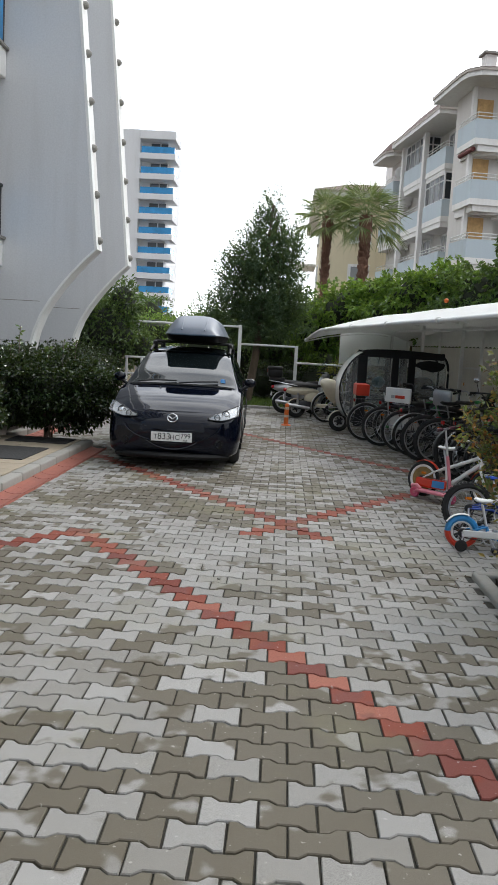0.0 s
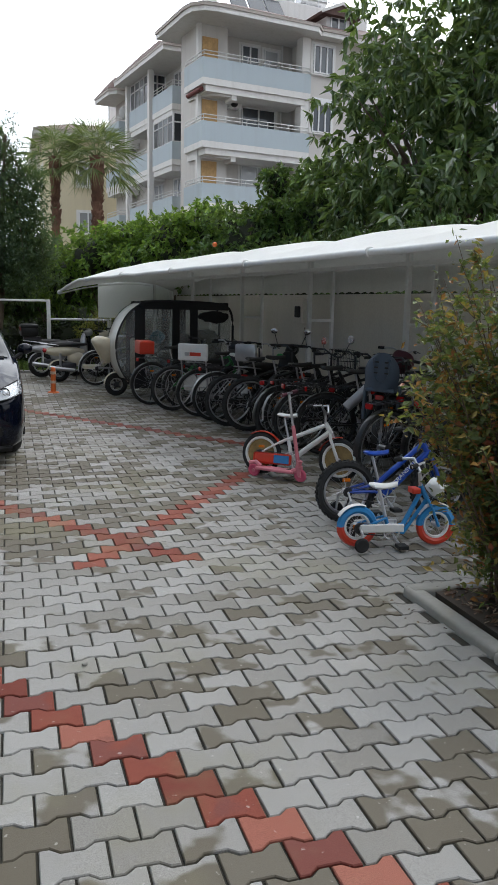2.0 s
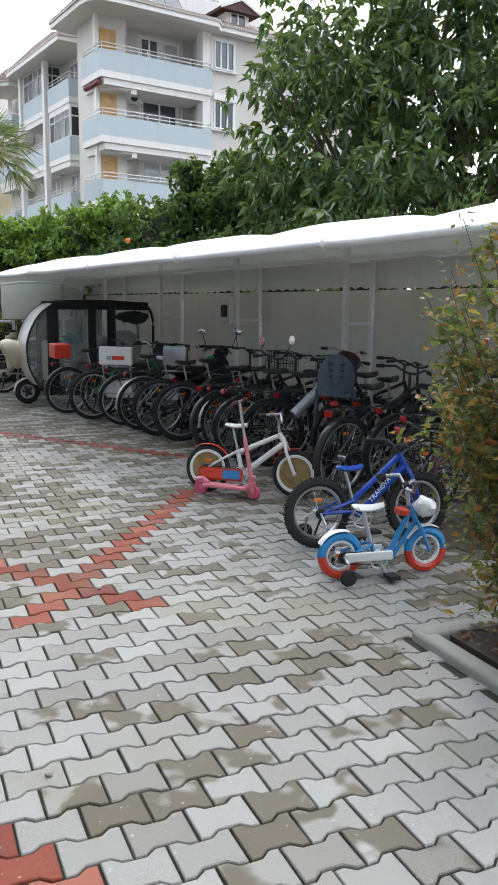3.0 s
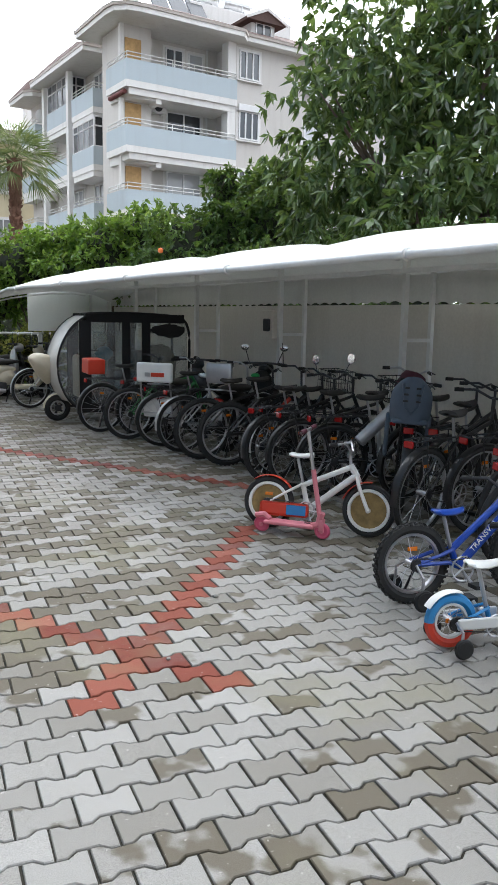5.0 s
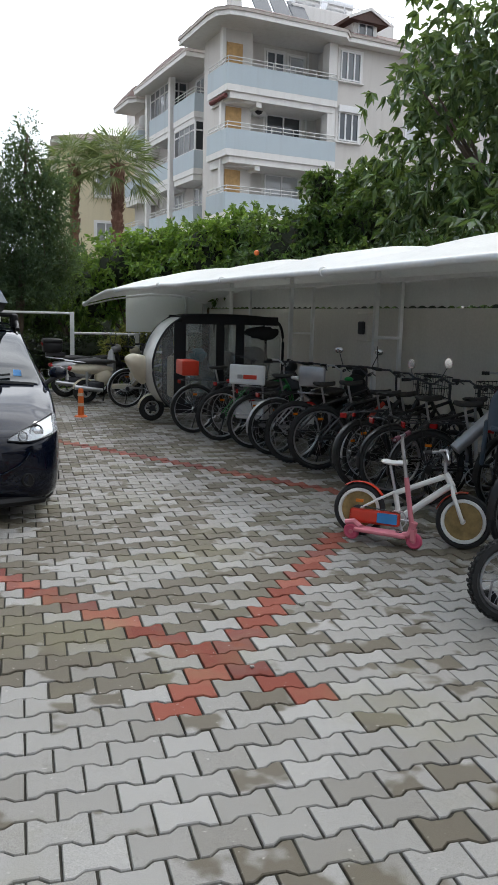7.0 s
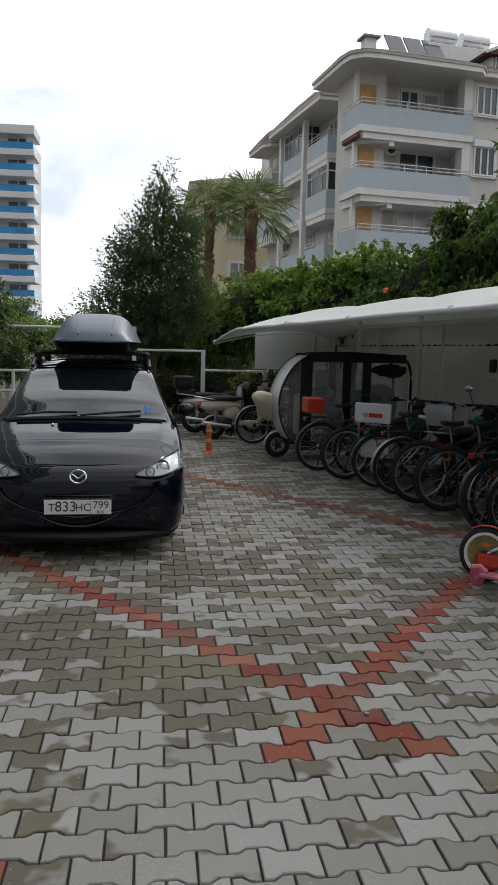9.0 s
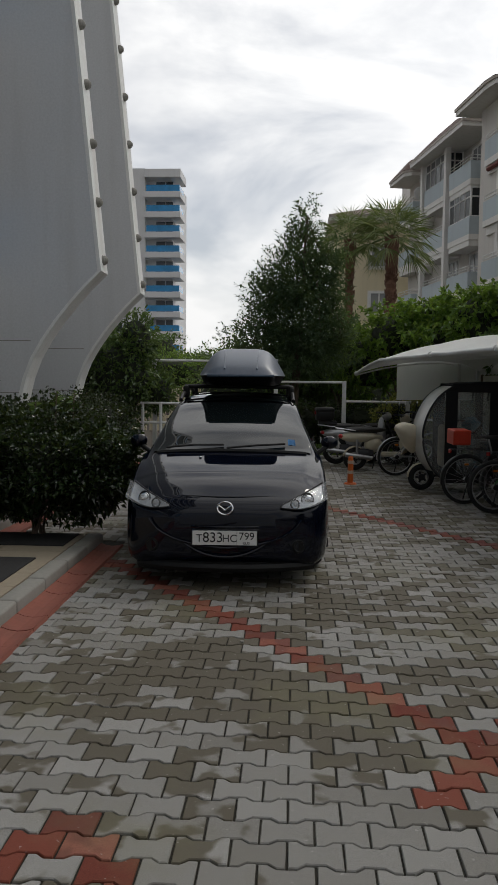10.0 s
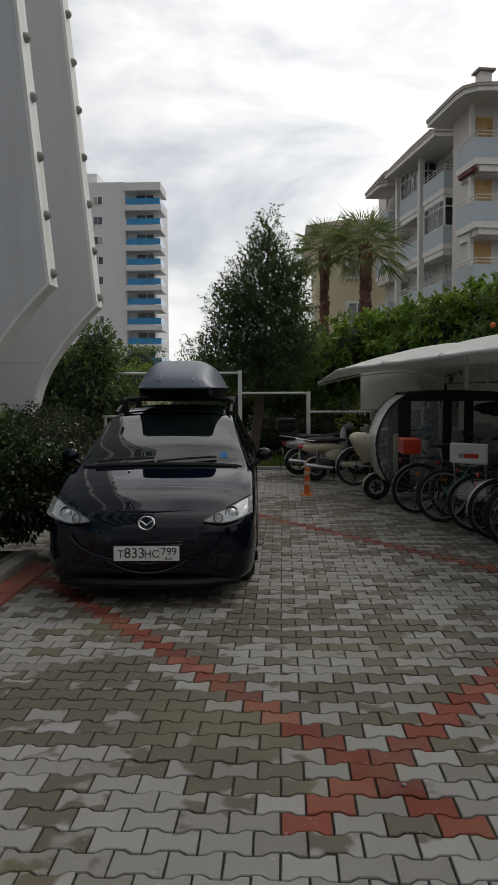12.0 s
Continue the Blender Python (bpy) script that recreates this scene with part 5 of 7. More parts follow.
# stations from the nose back: s, half width, under-edge, shoulder height, half width of the top, its height, height on the centre line
CAR_ST = [
    (0.00, 0.42, 0.26, 0.56, 0.34, 0.58, 0.60), (0.03, 0.64, 0.22, 0.60, 0.50, 0.635, 0.66), (0.08, 0.755, 0.17, 0.635, 0.60, 0.675, 0.705), (0.16, 0.815, 0.16, 0.67, 0.65, 0.715, 0.745),
    (0.28, 0.85, 0.16, 0.72, 0.67, 0.77, 0.80), (0.45, 0.868, 0.19, 0.78, 0.68, 0.83, 0.86), (0.65, 0.874, 0.20, 0.85, 0.70, 0.89, 0.915), (0.88, 0.875, 0.20, 0.91, 0.735, 0.945, 0.965),
    (1.02, 0.876, 0.20, 0.935, 0.75, 0.975, 1.00), (1.30, 0.877, 0.20, 0.955, 0.715, 1.12, 1.15), (1.60, 0.877, 0.20, 0.965, 0.675, 1.245, 1.275), (1.92, 0.877, 0.20, 0.975, 0.635, 1.36, 1.395),
    (2.15, 0.877, 0.20, 0.985, 0.615, 1.41, 1.45), (2.70, 0.877, 0.20, 0.995, 0.605, 1.45, 1.495), (3.40, 0.875, 0.20, 1.00, 0.595, 1.455, 1.505), (4.05, 0.862, 0.21, 1.00, 0.57, 1.42, 1.47),
    (4.35, 0.84, 0.24, 0.99, 0.54, 1.33, 1.38), (4.50, 0.80, 0.28, 0.95, 0.54, 1.15, 1.18), (4.57, 0.70, 0.34, 0.85, 0.50, 0.93, 0.95)]
CAR_S = np.array([c[0] for c in CAR_ST])


CAR_V = np.array([c[1:] for c in CAR_ST])
CAR_D = np.gradient(CAR_V, CAR_S, axis=0)


def cubic(x, xs, vs, ds):
    """A smooth curve through given values with given slopes."""
    i = int(np.clip(np.searchsorted(xs, x) - 1, 0, len(xs) - 2))
    h = xs[i + 1] - xs[i]
    u = min(1.0, max(0.0, (x - xs[i]) / h))
    return (2 * u ** 3 - 3 * u * u + 1) * vs[i] + (u ** 3 - 2 * u * u + u) * h * ds[i] + (3 * u * u - 2 * u ** 3) * vs[i + 1] + (u ** 3 - u * u) * h * ds[i + 1]


def car_row(s):
    return [float(v) for v in cubic(s, CAR_S, CAR_V, CAR_D)]


def car_point(s, t):
    """The body's skin: t runs from the under-edge (0) over the shoulder (0.5) and the top edge (0.72) to the centre line (1)."""
    w, zb, zs, wt, ze, zt = car_row(s)
    prof = [(0.0, w * 0.93, zb), (0.07, w * 0.975, zb + 0.06), (0.18, w, zb + 0.2), (0.33, w * 0.995, (zb + zs) / 2 + 0.08), (0.45, w * 0.985, zs - 0.05), (0.5, w * 0.965, zs),
            (0.55, wt + (w * 0.955 - wt) * 0.82, zs + (ze - zs) * 0.16), (0.72, wt, ze), (0.76, wt * 0.95, ze + (zt - ze) * 0.35), (0.86, wt * 0.6, ze + (zt - ze) * 0.82), (1.0, 0.0, zt)]
    ts = np.array([p[0] for p in prof])
    vs = np.array([p[1:] for p in prof])
    ds = np.gradient(vs, ts, axis=0) * 0.85
    ds[-1] = (vs[-1] - vs[-2]) / (ts[-1] - ts[-2]) * (1.0, 0.1)
    q = cubic(t, ts, vs, ds)
    return Vector((float(q[0]), s, float(q[1])))


def car_patch(s0, s1, t0, t1, lift, ns, nt_, side=1, shape=None, both=False):
    """A panel that lies on the skin, lifted along its normal. shape(a, b) may bend its outline."""
    def f(a, b):
        if both:
            b2 = 2 * b - 1
            s, t = s0 + (s1 - s0) * a, 1 - (1 - t0) * abs(b2)
            sg = 1 if b2 >= 0 else -1
        else:
            s, t, sg = s0 + (s1 - s0) * a, t0 + (t1 - t0) * b, side
            if shape:
                s, t = shape(a, b)
        p = car_point(s, t)
        du = car_point(s + 0.02, t) - car_point(s - 0.02, t)
        dv = car_point(s, min(1, t + 0.02)) - car_point(s, max(0, t - 0.02))
        n = dv.cross(du)
        if n.length > 1e-9:
            n.normalize()
        if n.z < -0.2 and t > 0.5:
            n = -n
        if n.x < 0 and t < 0.7:
            n = -n
        p = p + n * lift
        return (p.x * sg, p.y, p.z)
    return grid_mesh("panel", ns, nt_, f)


def car_body_mesh():
    ss = np.unique(np.concatenate([np.linspace(0, 0.5, 26), np.linspace(0.5, 2.2, 40), np.linspace(2.2, 4.57, 40)]))
    tt = np.unique(np.concatenate([np.linspace(0, 0.5, 16), np.linspace(0.5, 1, 22)]))
    vs, rows = [], []
    for s in ss:
        row = []
        pts = [car_point(s, t) for t in tt]
        for p in [Vector((0, s, car_row(s)[1] + 0.0))] + pts:
            row.append(len(vs))
            vs.append((p.x, p.y, p.z))
        for p in pts[-2::-1]:
            row.append(len(vs))
            vs.append((-p.x, p.y, p.z))
        rows.append(row)
    fs = []
    n = len(rows[0])
    for a, b in zip(rows, rows[1:]):
        for k in range(n):
            fs.append((a[k], a[(k + 1) % n], b[(k + 1) % n], b[k]))
    fs.append(tuple(rows[0][::-1]))
    fs.append(tuple(rows[-1]))
    me = bpy.data.meshes.new("body")
    me.from_pydata(vs, [], fs)
    b = B()
    b.from_mesh(me)
    # soften the facets between stations
    for _ in range(3):
        bmesh.ops.smooth_vert(b, verts=[v for v in b.verts if v.co.y > 0.01 and v.co.y < 4.56], factor=0.5, use_axis_x=True, use_axis_y=False, use_axis_z=True)
    bmesh.ops.recalc_face_normals(b, faces=b.faces[:])
    b.to_mesh(me)
    b.free()
    return me


SKIN = np.array([[*car_point(s, t)] for s in np.linspace(0, 0.9, 120) for t in np.linspace(0.1, 1, 140)])


def skin_s(x, z):
    """How far back the nose's skin lies at a place seen from the front."""
    d = (SKIN[:, 0] - x) ** 2 + (SKIN[:, 2] - z) ** 2
    near = np.argsort(d)[:24]
    return float(SKIN[near, 1].min())


def text_part(txt, size, m, mat, parent, name, depth=0.002):
    cu = bpy.data.curves.new(name, "FONT")
    cu.body, cu.size, cu.extrude, cu.align_x, cu.align_y = txt, size, depth, "CENTER", "CENTER"
    tmp = new("tmp_text", cu)
    dg = bpy.context.evaluated_depsgraph_get()
    me = bpy.data.meshes.new_from_object(tmp.evaluated_get(dg))
    bpy.data.objects.remove(tmp)
    bpy.data.curves.remove(cu)
    me.materials.clear()
    return link_mesh(name, me, mat, parent, at=m)


def wheel_mesh(car, x, s, r, sign):
    w = part("wheel", ring(B(), (x, s, r), (1, 0, 0), r - 0.075, 0.08, 40, 12, 1.25), M["rubber"], car, "black tyre", True)
    rim = B()
    cyl(rim, (x + sign * 0.04, s, r), (x + sign * 0.07, s, r), r - 0.10, r - 0.115, 30)
    part("rim", rim, M["dark_metal"], w, "", True)
    sp = B()
    for k in range(10):
        a = k * 2 * math.pi / 10
        box(sp, -0.02, 0.02, 0.03, r - 0.09, -0.008, 0.012, 0, Matrix.Translation((x + sign * 0.075, s, r)) @ pose(0, 0, 0, 0, 90, 0) @ pose(0, 0, 0, 0, 0, math.degrees(a)))
    part("spokes", sp, M["steel"], w)


def car():
    c = thing("minivan", "black seven-seat minivan with a grey roof box, parked on the paving", "car", CAR)
    body = link_mesh("body", car_body_mesh(), M["car_paint"], c, "glossy black body", True)
    link_mesh("windshield", car_patch(1.03, 1.98, 0.735, 1, 0.010, 24, 24, both=True), M["car_glass"], c, "dark tinted windshield reflecting the sky", True)
    link_mesh("sunroof", car_patch(2.05, 2.85, 0.79, 1, 0.010, 12, 24, both=True), M["car_glass"], c, "", True)
    for sg in (1, -1):
        for a, b in ((1.5, 2.32), (2.4, 3.3), (3.38, 4.2)):
            link_mesh("side_window", car_patch(a, b, 0.545, 0.70, 0.006, 10, 8, sg, (lambda a0, b0: lambda u, v: (a0 + (b0 - a0) * u + (0.32 * v if a0 < 2 else 0) * (1 - u), 0.545 + 0.155 * v))(a, b)), M["car_glass"], c, "", True)
        # headlights, laid on the skin by their outline seen from the front
        def lamp_f(lift):
            def f(u, v):
                x = 0.455 + 0.345 * u
                top, low = 0.662 + 0.135 * u ** 0.8, 0.648 - 0.02 * math.sin(math.pi * u) + 0.045 * u * u
                z = low + (top - low) * v
                return (sg * (x + lift * u), skin_s(x, z) - lift, z + lift * 0.3)
            return f
        hl = link_mesh("headlight", grid_mesh("headlight", 16, 8, lamp_f(0.004)), M["lamp_white"], c, "clear headlight with bright reflector", True)
        for u, r, mat, nm in ((0.62, 0.047, "chrome", "lens"), (0.32, 0.03, "lamp_white", "indicator")):
            q = lamp_f(0.004)(u, 0.5)
            part(nm, blob(B(), (q[0], q[1] + 0.012, q[2]), (r, r * 0.8, r), 0, 16), M[mat], hl, "", True)
            part("lamp_ring", ring(B(), (q[0], q[1] - 0.012, q[2]), (sg * 0.4, -1, 0.2), r + 0.006, 0.007, 22, 8), M["black_plastic"], hl, "", True)
        link_mesh("lamp_cover", grid_mesh("lamp_cover", 16, 8, lamp_f(0.04)), M["lamp_clear"], hl, "", True)
        out = [lamp_f(0.012)(k / 16, 1.0) for k in range(17)] + [lamp_f(0.012)(1 - k / 16, 0.0) for k in range(17)]
        part("lamp_seal", tube(B(), out + out[:1], 0.006, 6), M["black_plastic"], hl, "", True)
        # fog lamp in the bumper
        fl = ring(B(), (sg * 0.60, 0.035, 0.345), (sg * 0.3, -1, 0), 0.046, 0.012, 20, 8)
        cyl(fl, (sg * 0.60, 0.06, 0.345), (sg * 0.597, 0.03, 0.345), 0.045, seg=18)
        part("fog_lamp", fl, M["black_plastic"], c, "small round fog lamp", True)
        # sweeping crease of the bumper
        part("bumper_crease", tube(B(), [(sg * (0.62 - 0.02 * k - 0.006 * k * k), -0.008 + 0.012 * (9 - k) * 0.12 - 0.002 * k, 0.56 - 0.045 * k + 0.0022 * k * k) for k in range(10)], 0.008, 6), M["car_paint"], c, "", True)
        # mirror
        mr = part("door_mirror", blob(B(), (sg * 0.945, 1.44, 1.06), (0.085, 0.055, 0.062), 0.06, 16), M["car_paint"], c, "black door mirror", True)
        part("mirror_arm", cyl(B(), (sg * 0.82, 1.40, 0.955), (sg * 0.92, 1.43, 1.02), 0.022, 0.022, 10), M["black_plastic"], mr, "", True)
        # roof rail with feet and cross bars' ends
        rl = tube(B(), [(sg * (0.60 - 0.0 * k), 2.05 + 0.21 * k, 1.435 + (0.035 + 0.02 * min(k, 9 - k) if 0 < k < 9 else 0.0)) for k in range(10)], 0.02, 8)
        part("roof_rail", rl, M["black_plastic"], c, "", True)
        for s in (2.45, 3.45):
            part("bar_foot", box(B(), sg * 0.585 - 0.035, sg * 0.585 + 0.035, s - 0.05, s + 0.05, 1.45, 1.585, 0.025), M["black_plastic"], c)
        for s, r in ((0.93, 0.32), (3.68, 0.32)):
            arch = tube(B(), [(sg * 0.862, s + 0.36 * math.cos(math.pi * (k / 20 * 1.16 - 0.08)), 0.325 + 0.36 * math.sin(math.pi * (k / 20 * 1.16 - 0.08))) for k in range(21)], 0.02, 8)
            part("wheel_arch", arch, M["black_plastic"], c, "", True)
            wheel_mesh(c, sg * 0.755, s, r, sg)
        for a, b in ((1.45, 2.36), (2.38, 3.32)):
            seam = B()
            tube(seam, [(sg * (car_point(b, 0.05 + 0.45 * k / 10).x + 0.001), b, car_point(b, 0.05 + 0.45 * k / 10).z) for k in range(11)], 0.005, 5)
            part("door_seam", seam, M["black_plastic"], c)
            ph = car_point(b - 0.18, 0.44)
            part("door_handle", box(B(), sg * (ph.x + 0.02) - 0.018, sg * (ph.x + 0.02) + 0.018, b - 0.27, b - 0.09, ph.z - 0.02, ph.z + 0.015, 0.012), M["car_paint"], c, "", True)
        tl = car_patch(4.15, 4.45, 0.36, 0.50, 0.008, 6, 6, sg)
        link_mesh("tail_lamp", tl, M["lamp_red"], c, "red tail lamp", True)
    for s in (2.45, 3.45):
        part("cross_bar", cyl(B(), (-0.60, s, 1.575), (0.60, s, 1.575), 0.022, seg=10), M["black_plastic"], c, "", True)
    # mouth of the bumper: a wide curved opening with a lower lip
    def mouth_pt(u, v):
        x = -0.50 + 1.0 * u
        lo = 0.275 + 0.19 * (2 * abs(u - 0.5)) ** 2.2
        hi = 0.535
        y = 0.012 + 0.085 * (2 * abs(u - 0.5)) ** 2.6
        return (x, -0.010 + y, lo + (hi - lo) * v)
    link_mesh("grille_mouth", grid_mesh("grille_mouth", 30, 8, mouth_pt, 0.02), M["black_plastic"], c, "dark curved lower grille", True)
    for i, z in enumerate((0.50, 0.475)):
        part("grille_bar", tube(B(), [(-0.44 + 0.88 * k / 16, -0.02 + 0.085 * (abs(k - 8) / 8) ** 2.6, z) for k in range(17)], 0.008, 6), M["car_paint"], c, "", True)
    part("mouth_lip", tube(B(), [(-0.52 + 1.04 * k / 24, -0.016 + 0.09 * (abs(k - 12) / 12) ** 2.6, 0.262 + 0.275 * (abs(k - 12) / 12) ** 2.2) for k in range(25)], 0.014, 8), M["car_paint"], c, "", True)
    part("front_lip", tube(B(), [(-0.72 + 1.44 * k / 20, -0.005 + 0.16 * (abs(k - 10) / 10) ** 2.4, 0.178) for k in range(21)], 0.042, 8), M["black_plastic"], c, "", True)
    # badge: a plain oval ring
    bd = ring(B(), (0, -0.012, 0.648), (0, -1, 0.25), 0.062, 0.009, 30, 8)
    for v in bd.verts:
        v.co.z = 0.648 + (v.co.z - 0.648) * 0.8
    part("badge", bd, M["chrome"], c, "chrome oval badge", True)
    wing = B()
    for sg in (1, -1):
        tube(wing, [(sg * 0.05, -0.016, 0.668), (sg * 0.022, -0.02, 0.652), (0, -0.02, 0.632)], 0.006, 6)
    part("badge_wings", wing, M["chrome"], c, "", True)
    # number plate
    fr = part("plate_frame", box(B(), -0.268, 0.268, -0.034, -0.020, 0.355, 0.478, 0.004), M["black_plastic"], c)
    pl = part("number_plate", box(B(), -0.26, 0.26, -0.040, -0.0341, 0.361, 0.473, 0.002), M["plate"], c, "white number plate with black characters")
    text_part("T", 0.085, pose(-0.205, -0.0405, 0.412, 90), M["ink"], pl, "plate_text")
    text_part("833", 0.112, pose(-0.095, -0.0405, 0.418, 90), M["ink"], pl, "plate_text")
    text_part("HC", 0.085, pose(0.040, -0.0405, 0.412, 90), M["ink"], pl, "plate_text")
    text_part("799", 0.085, pose(0.178, -0.0405, 0.430, 90), M["ink"], pl, "plate_text")
    text_part("RUS", 0.032, pose(0.175, -0.0405, 0.377, 90), M["ink"], pl, "plate_text")
    part("plate_line", box(B(), 0.098, 0.101, -0.0415, -0.0401, 0.363, 0.471), M["ink"], pl)
    # hood edge seam, washer jets, wipers
    part("hood_seam", tube(B(), [(0.56 * (2 * k / 20 - 1), 0.10 + 0.07 * abs(2 * k / 20 - 1) ** 2, car_point(0.10 + 0.07 * abs(2 * k / 20 - 1) ** 2, 1 - 0.28 * abs(2 * k / 20 - 1)).z + 0.002) for k in range(21)], 0.004, 5), M["black_plastic"], c)
    part("cowl", tube(B(), [(0.70 * (2 * k / 20 - 1), 1.02, car_point(1.02, 1 - 0.27 * abs(2 * k / 20 - 1)).z + 0.006) for k in range(21)], 0.022, 6), M["black_plastic"], c, "", True)
    for x0, x1, s1 in ((-0.05, 0.5, 1.12), (-0.62, -0.08, 1.10)):
        wp = tube(B(), [(x0, 1.03, car_point(1.03, 0.9).z + 0.03), ((x0 + x1) / 2, 1.06, car_point(1.07, 0.92).z + 0.035), (x1, s1 - 0.02, car_point(s1, 0.86).z + 0.025)], 0.010, 6)
        part("wiper", wp, M["black_plastic"], c, "", True)
    part("washer_jet", blob(B(), (-0.28, 0.86, car_point(0.86, 0.88).z + 0.008), (0.014, 0.02, 0.008), 0, 8), M["chrome"], c, "", True)
    for x, s, z, w, h in ((0.52, 1.16, 0.0, 0.07, 0.05),):
        pp = car_point(1.13, 0.80)
        st = B()
        q = [(pp.x - 0.09, 1.12), (pp.x - 0.02, 1.12), (pp.x - 0.025, 1.20), (pp.x - 0.09, 1.20)]
        vs = [st.verts.new((x_, s_, car_point(s_, 1 - 0.27 * x_ / 0.72).z + 0.02)) for x_, s_ in q]
        st.faces.new(vs)
        bmesh.ops.solidify(st, geom=st.faces[:], thickness=0.002)
        part("sticker", st, M["sticker"], c, "small blue sticker in the windshield")
    # roof box in two shells
    def box_top(u, v):
        s = 1.92 + 2.05 * u
        e = min(1, (u / 0.30)) ** 0.55 * min(1, ((1 - u) / 0.16)) ** 0.5
        wv = 0.475 * (0.80 + 0.20 * min(1, u / 0.25))
        x = -wv + 2 * wv * v
        edge = (1 - (2 * abs(v - 0.5)) ** 5)
        return (x + 0.04, s, 1.69 + (0.29 * e * (0.55 + 0.45 * edge)) * (1 if 0 < v < 1 else 0.0) * max(0.06, edge))
    def box_low(u, v):
        x, s, z = box_top(u, v)
        e = 1 - (2 * abs(v - 0.5)) ** 6
        ee = min(1, u / 0.12, (1 - u) / 0.08)
        return (x * 0.985 - 0.001, s + 0.01, 1.69 - 0.11 * max(0.0, e) ** 0.35 * max(0, ee) ** 0.5)
    rbx = link_mesh("roof_box", grid_mesh("roof_box", 40, 30, box_top, 0.004), M["box_grey"], c, "dark grey roof box lid", True)
    link_mesh("box_tray", grid_mesh("box_tray", 30, 24, box_low, 0.004), M["black_plastic"], rbx, "black lower tray", True)
    part("box_seam", tube(B(), [(0.35 * (2 * k / 24 - 1) + 0.04, 1.91, 1.69) for k in range(25)], 0.014, 6), M["box_blue"], rbx, "", True)
    for sg in (1, -1):
        part("box_rib", tube(B(), [(0.04 + sg * (0.17 + 0.06 * k / 10), 1.96 + 0.17 * k, box_top((0.04 + 0.17 * k) / 2.05, 0.5 + sg * 0.25)[2] + 0.004) for k in range(11)], 0.012, 6), M["box_grey"], rbx, "", True)


M["lamp_red"] = simple("red_lens", (0.35, 0.012, 0.012), 0.15, vary=0.1)
M["sticker"] = simple("sticker_blue", (0.05, 0.25, 0.55), 0.5)
M["box_blue"] = simple("box_seam_blue", (0.04, 0.07, 0.11), 0.4)
car()


# ---- bicycles ----
M["black_paint"] = simple("black_frame_paint", (0.012, 0.012, 0.013), 0.3, vary=0.3)
M["tyre"] = simple("bicycle_tyre", (0.02, 0.02, 0.02), 0.85, vary=0.3, scale=60, bump=0.2)
M["alloy"] = simple("alloy", (0.5, 0.5, 0.52), 0.3, 0.9, 0.15)
M["white_gloss"] = simple("white_gloss", (0.72, 0.72, 0.70), 0.3, vary=0.08)
M["red_gloss"] = simple("red_gloss", (0.55, 0.045, 0.02), 0.35, vary=0.12)
M["pink_gloss"] = simple("pink_gloss", (0.62, 0.20, 0.24), 0.4, vary=0.12)
M["blue_gloss"] = simple("blue_gloss", (0.012, 0.06, 0.36), 0.3, vary=0.15)
M["sky_gloss"] = simple("sky_blue_gloss", (0.03, 0.23, 0.52), 0.35, vary=0.12)
M["green_gloss"] = simple("green_gloss", (0.03, 0.20, 0.05), 0.35, vary=0.15)
M["gold"] = simple("gold_disc", (0.26, 0.18, 0.07), 0.4, 0.4, 0.5, scale=14)
M["leather"] = simple("saddle_cover", (0.02, 0.018, 0.017), 0.6, vary=0.3)
M["cream"] = simple("cream_plastic", (0.55, 0.49, 0.37), 0.4, vary=0.12)
M["grey_seat"] = simple("grey_blue_plastic", (0.06, 0.085, 0.12), 0.55, vary=0.2)
M["maroon"] = simple("maroon_bag", (0.07, 0.012, 0.025), 0.7, vary=0.25)
M["silver"] = simple("silver_mudguard", (0.42, 0.42, 0.43), 0.35, 0.6, 0.15)
M["amber"] = simple("amber_reflector", (0.65, 0.17, 0.01), 0.25)
M["wicker"] = simple("wire_basket", (0.03, 0.03, 0.03), 0.5, 0.5)


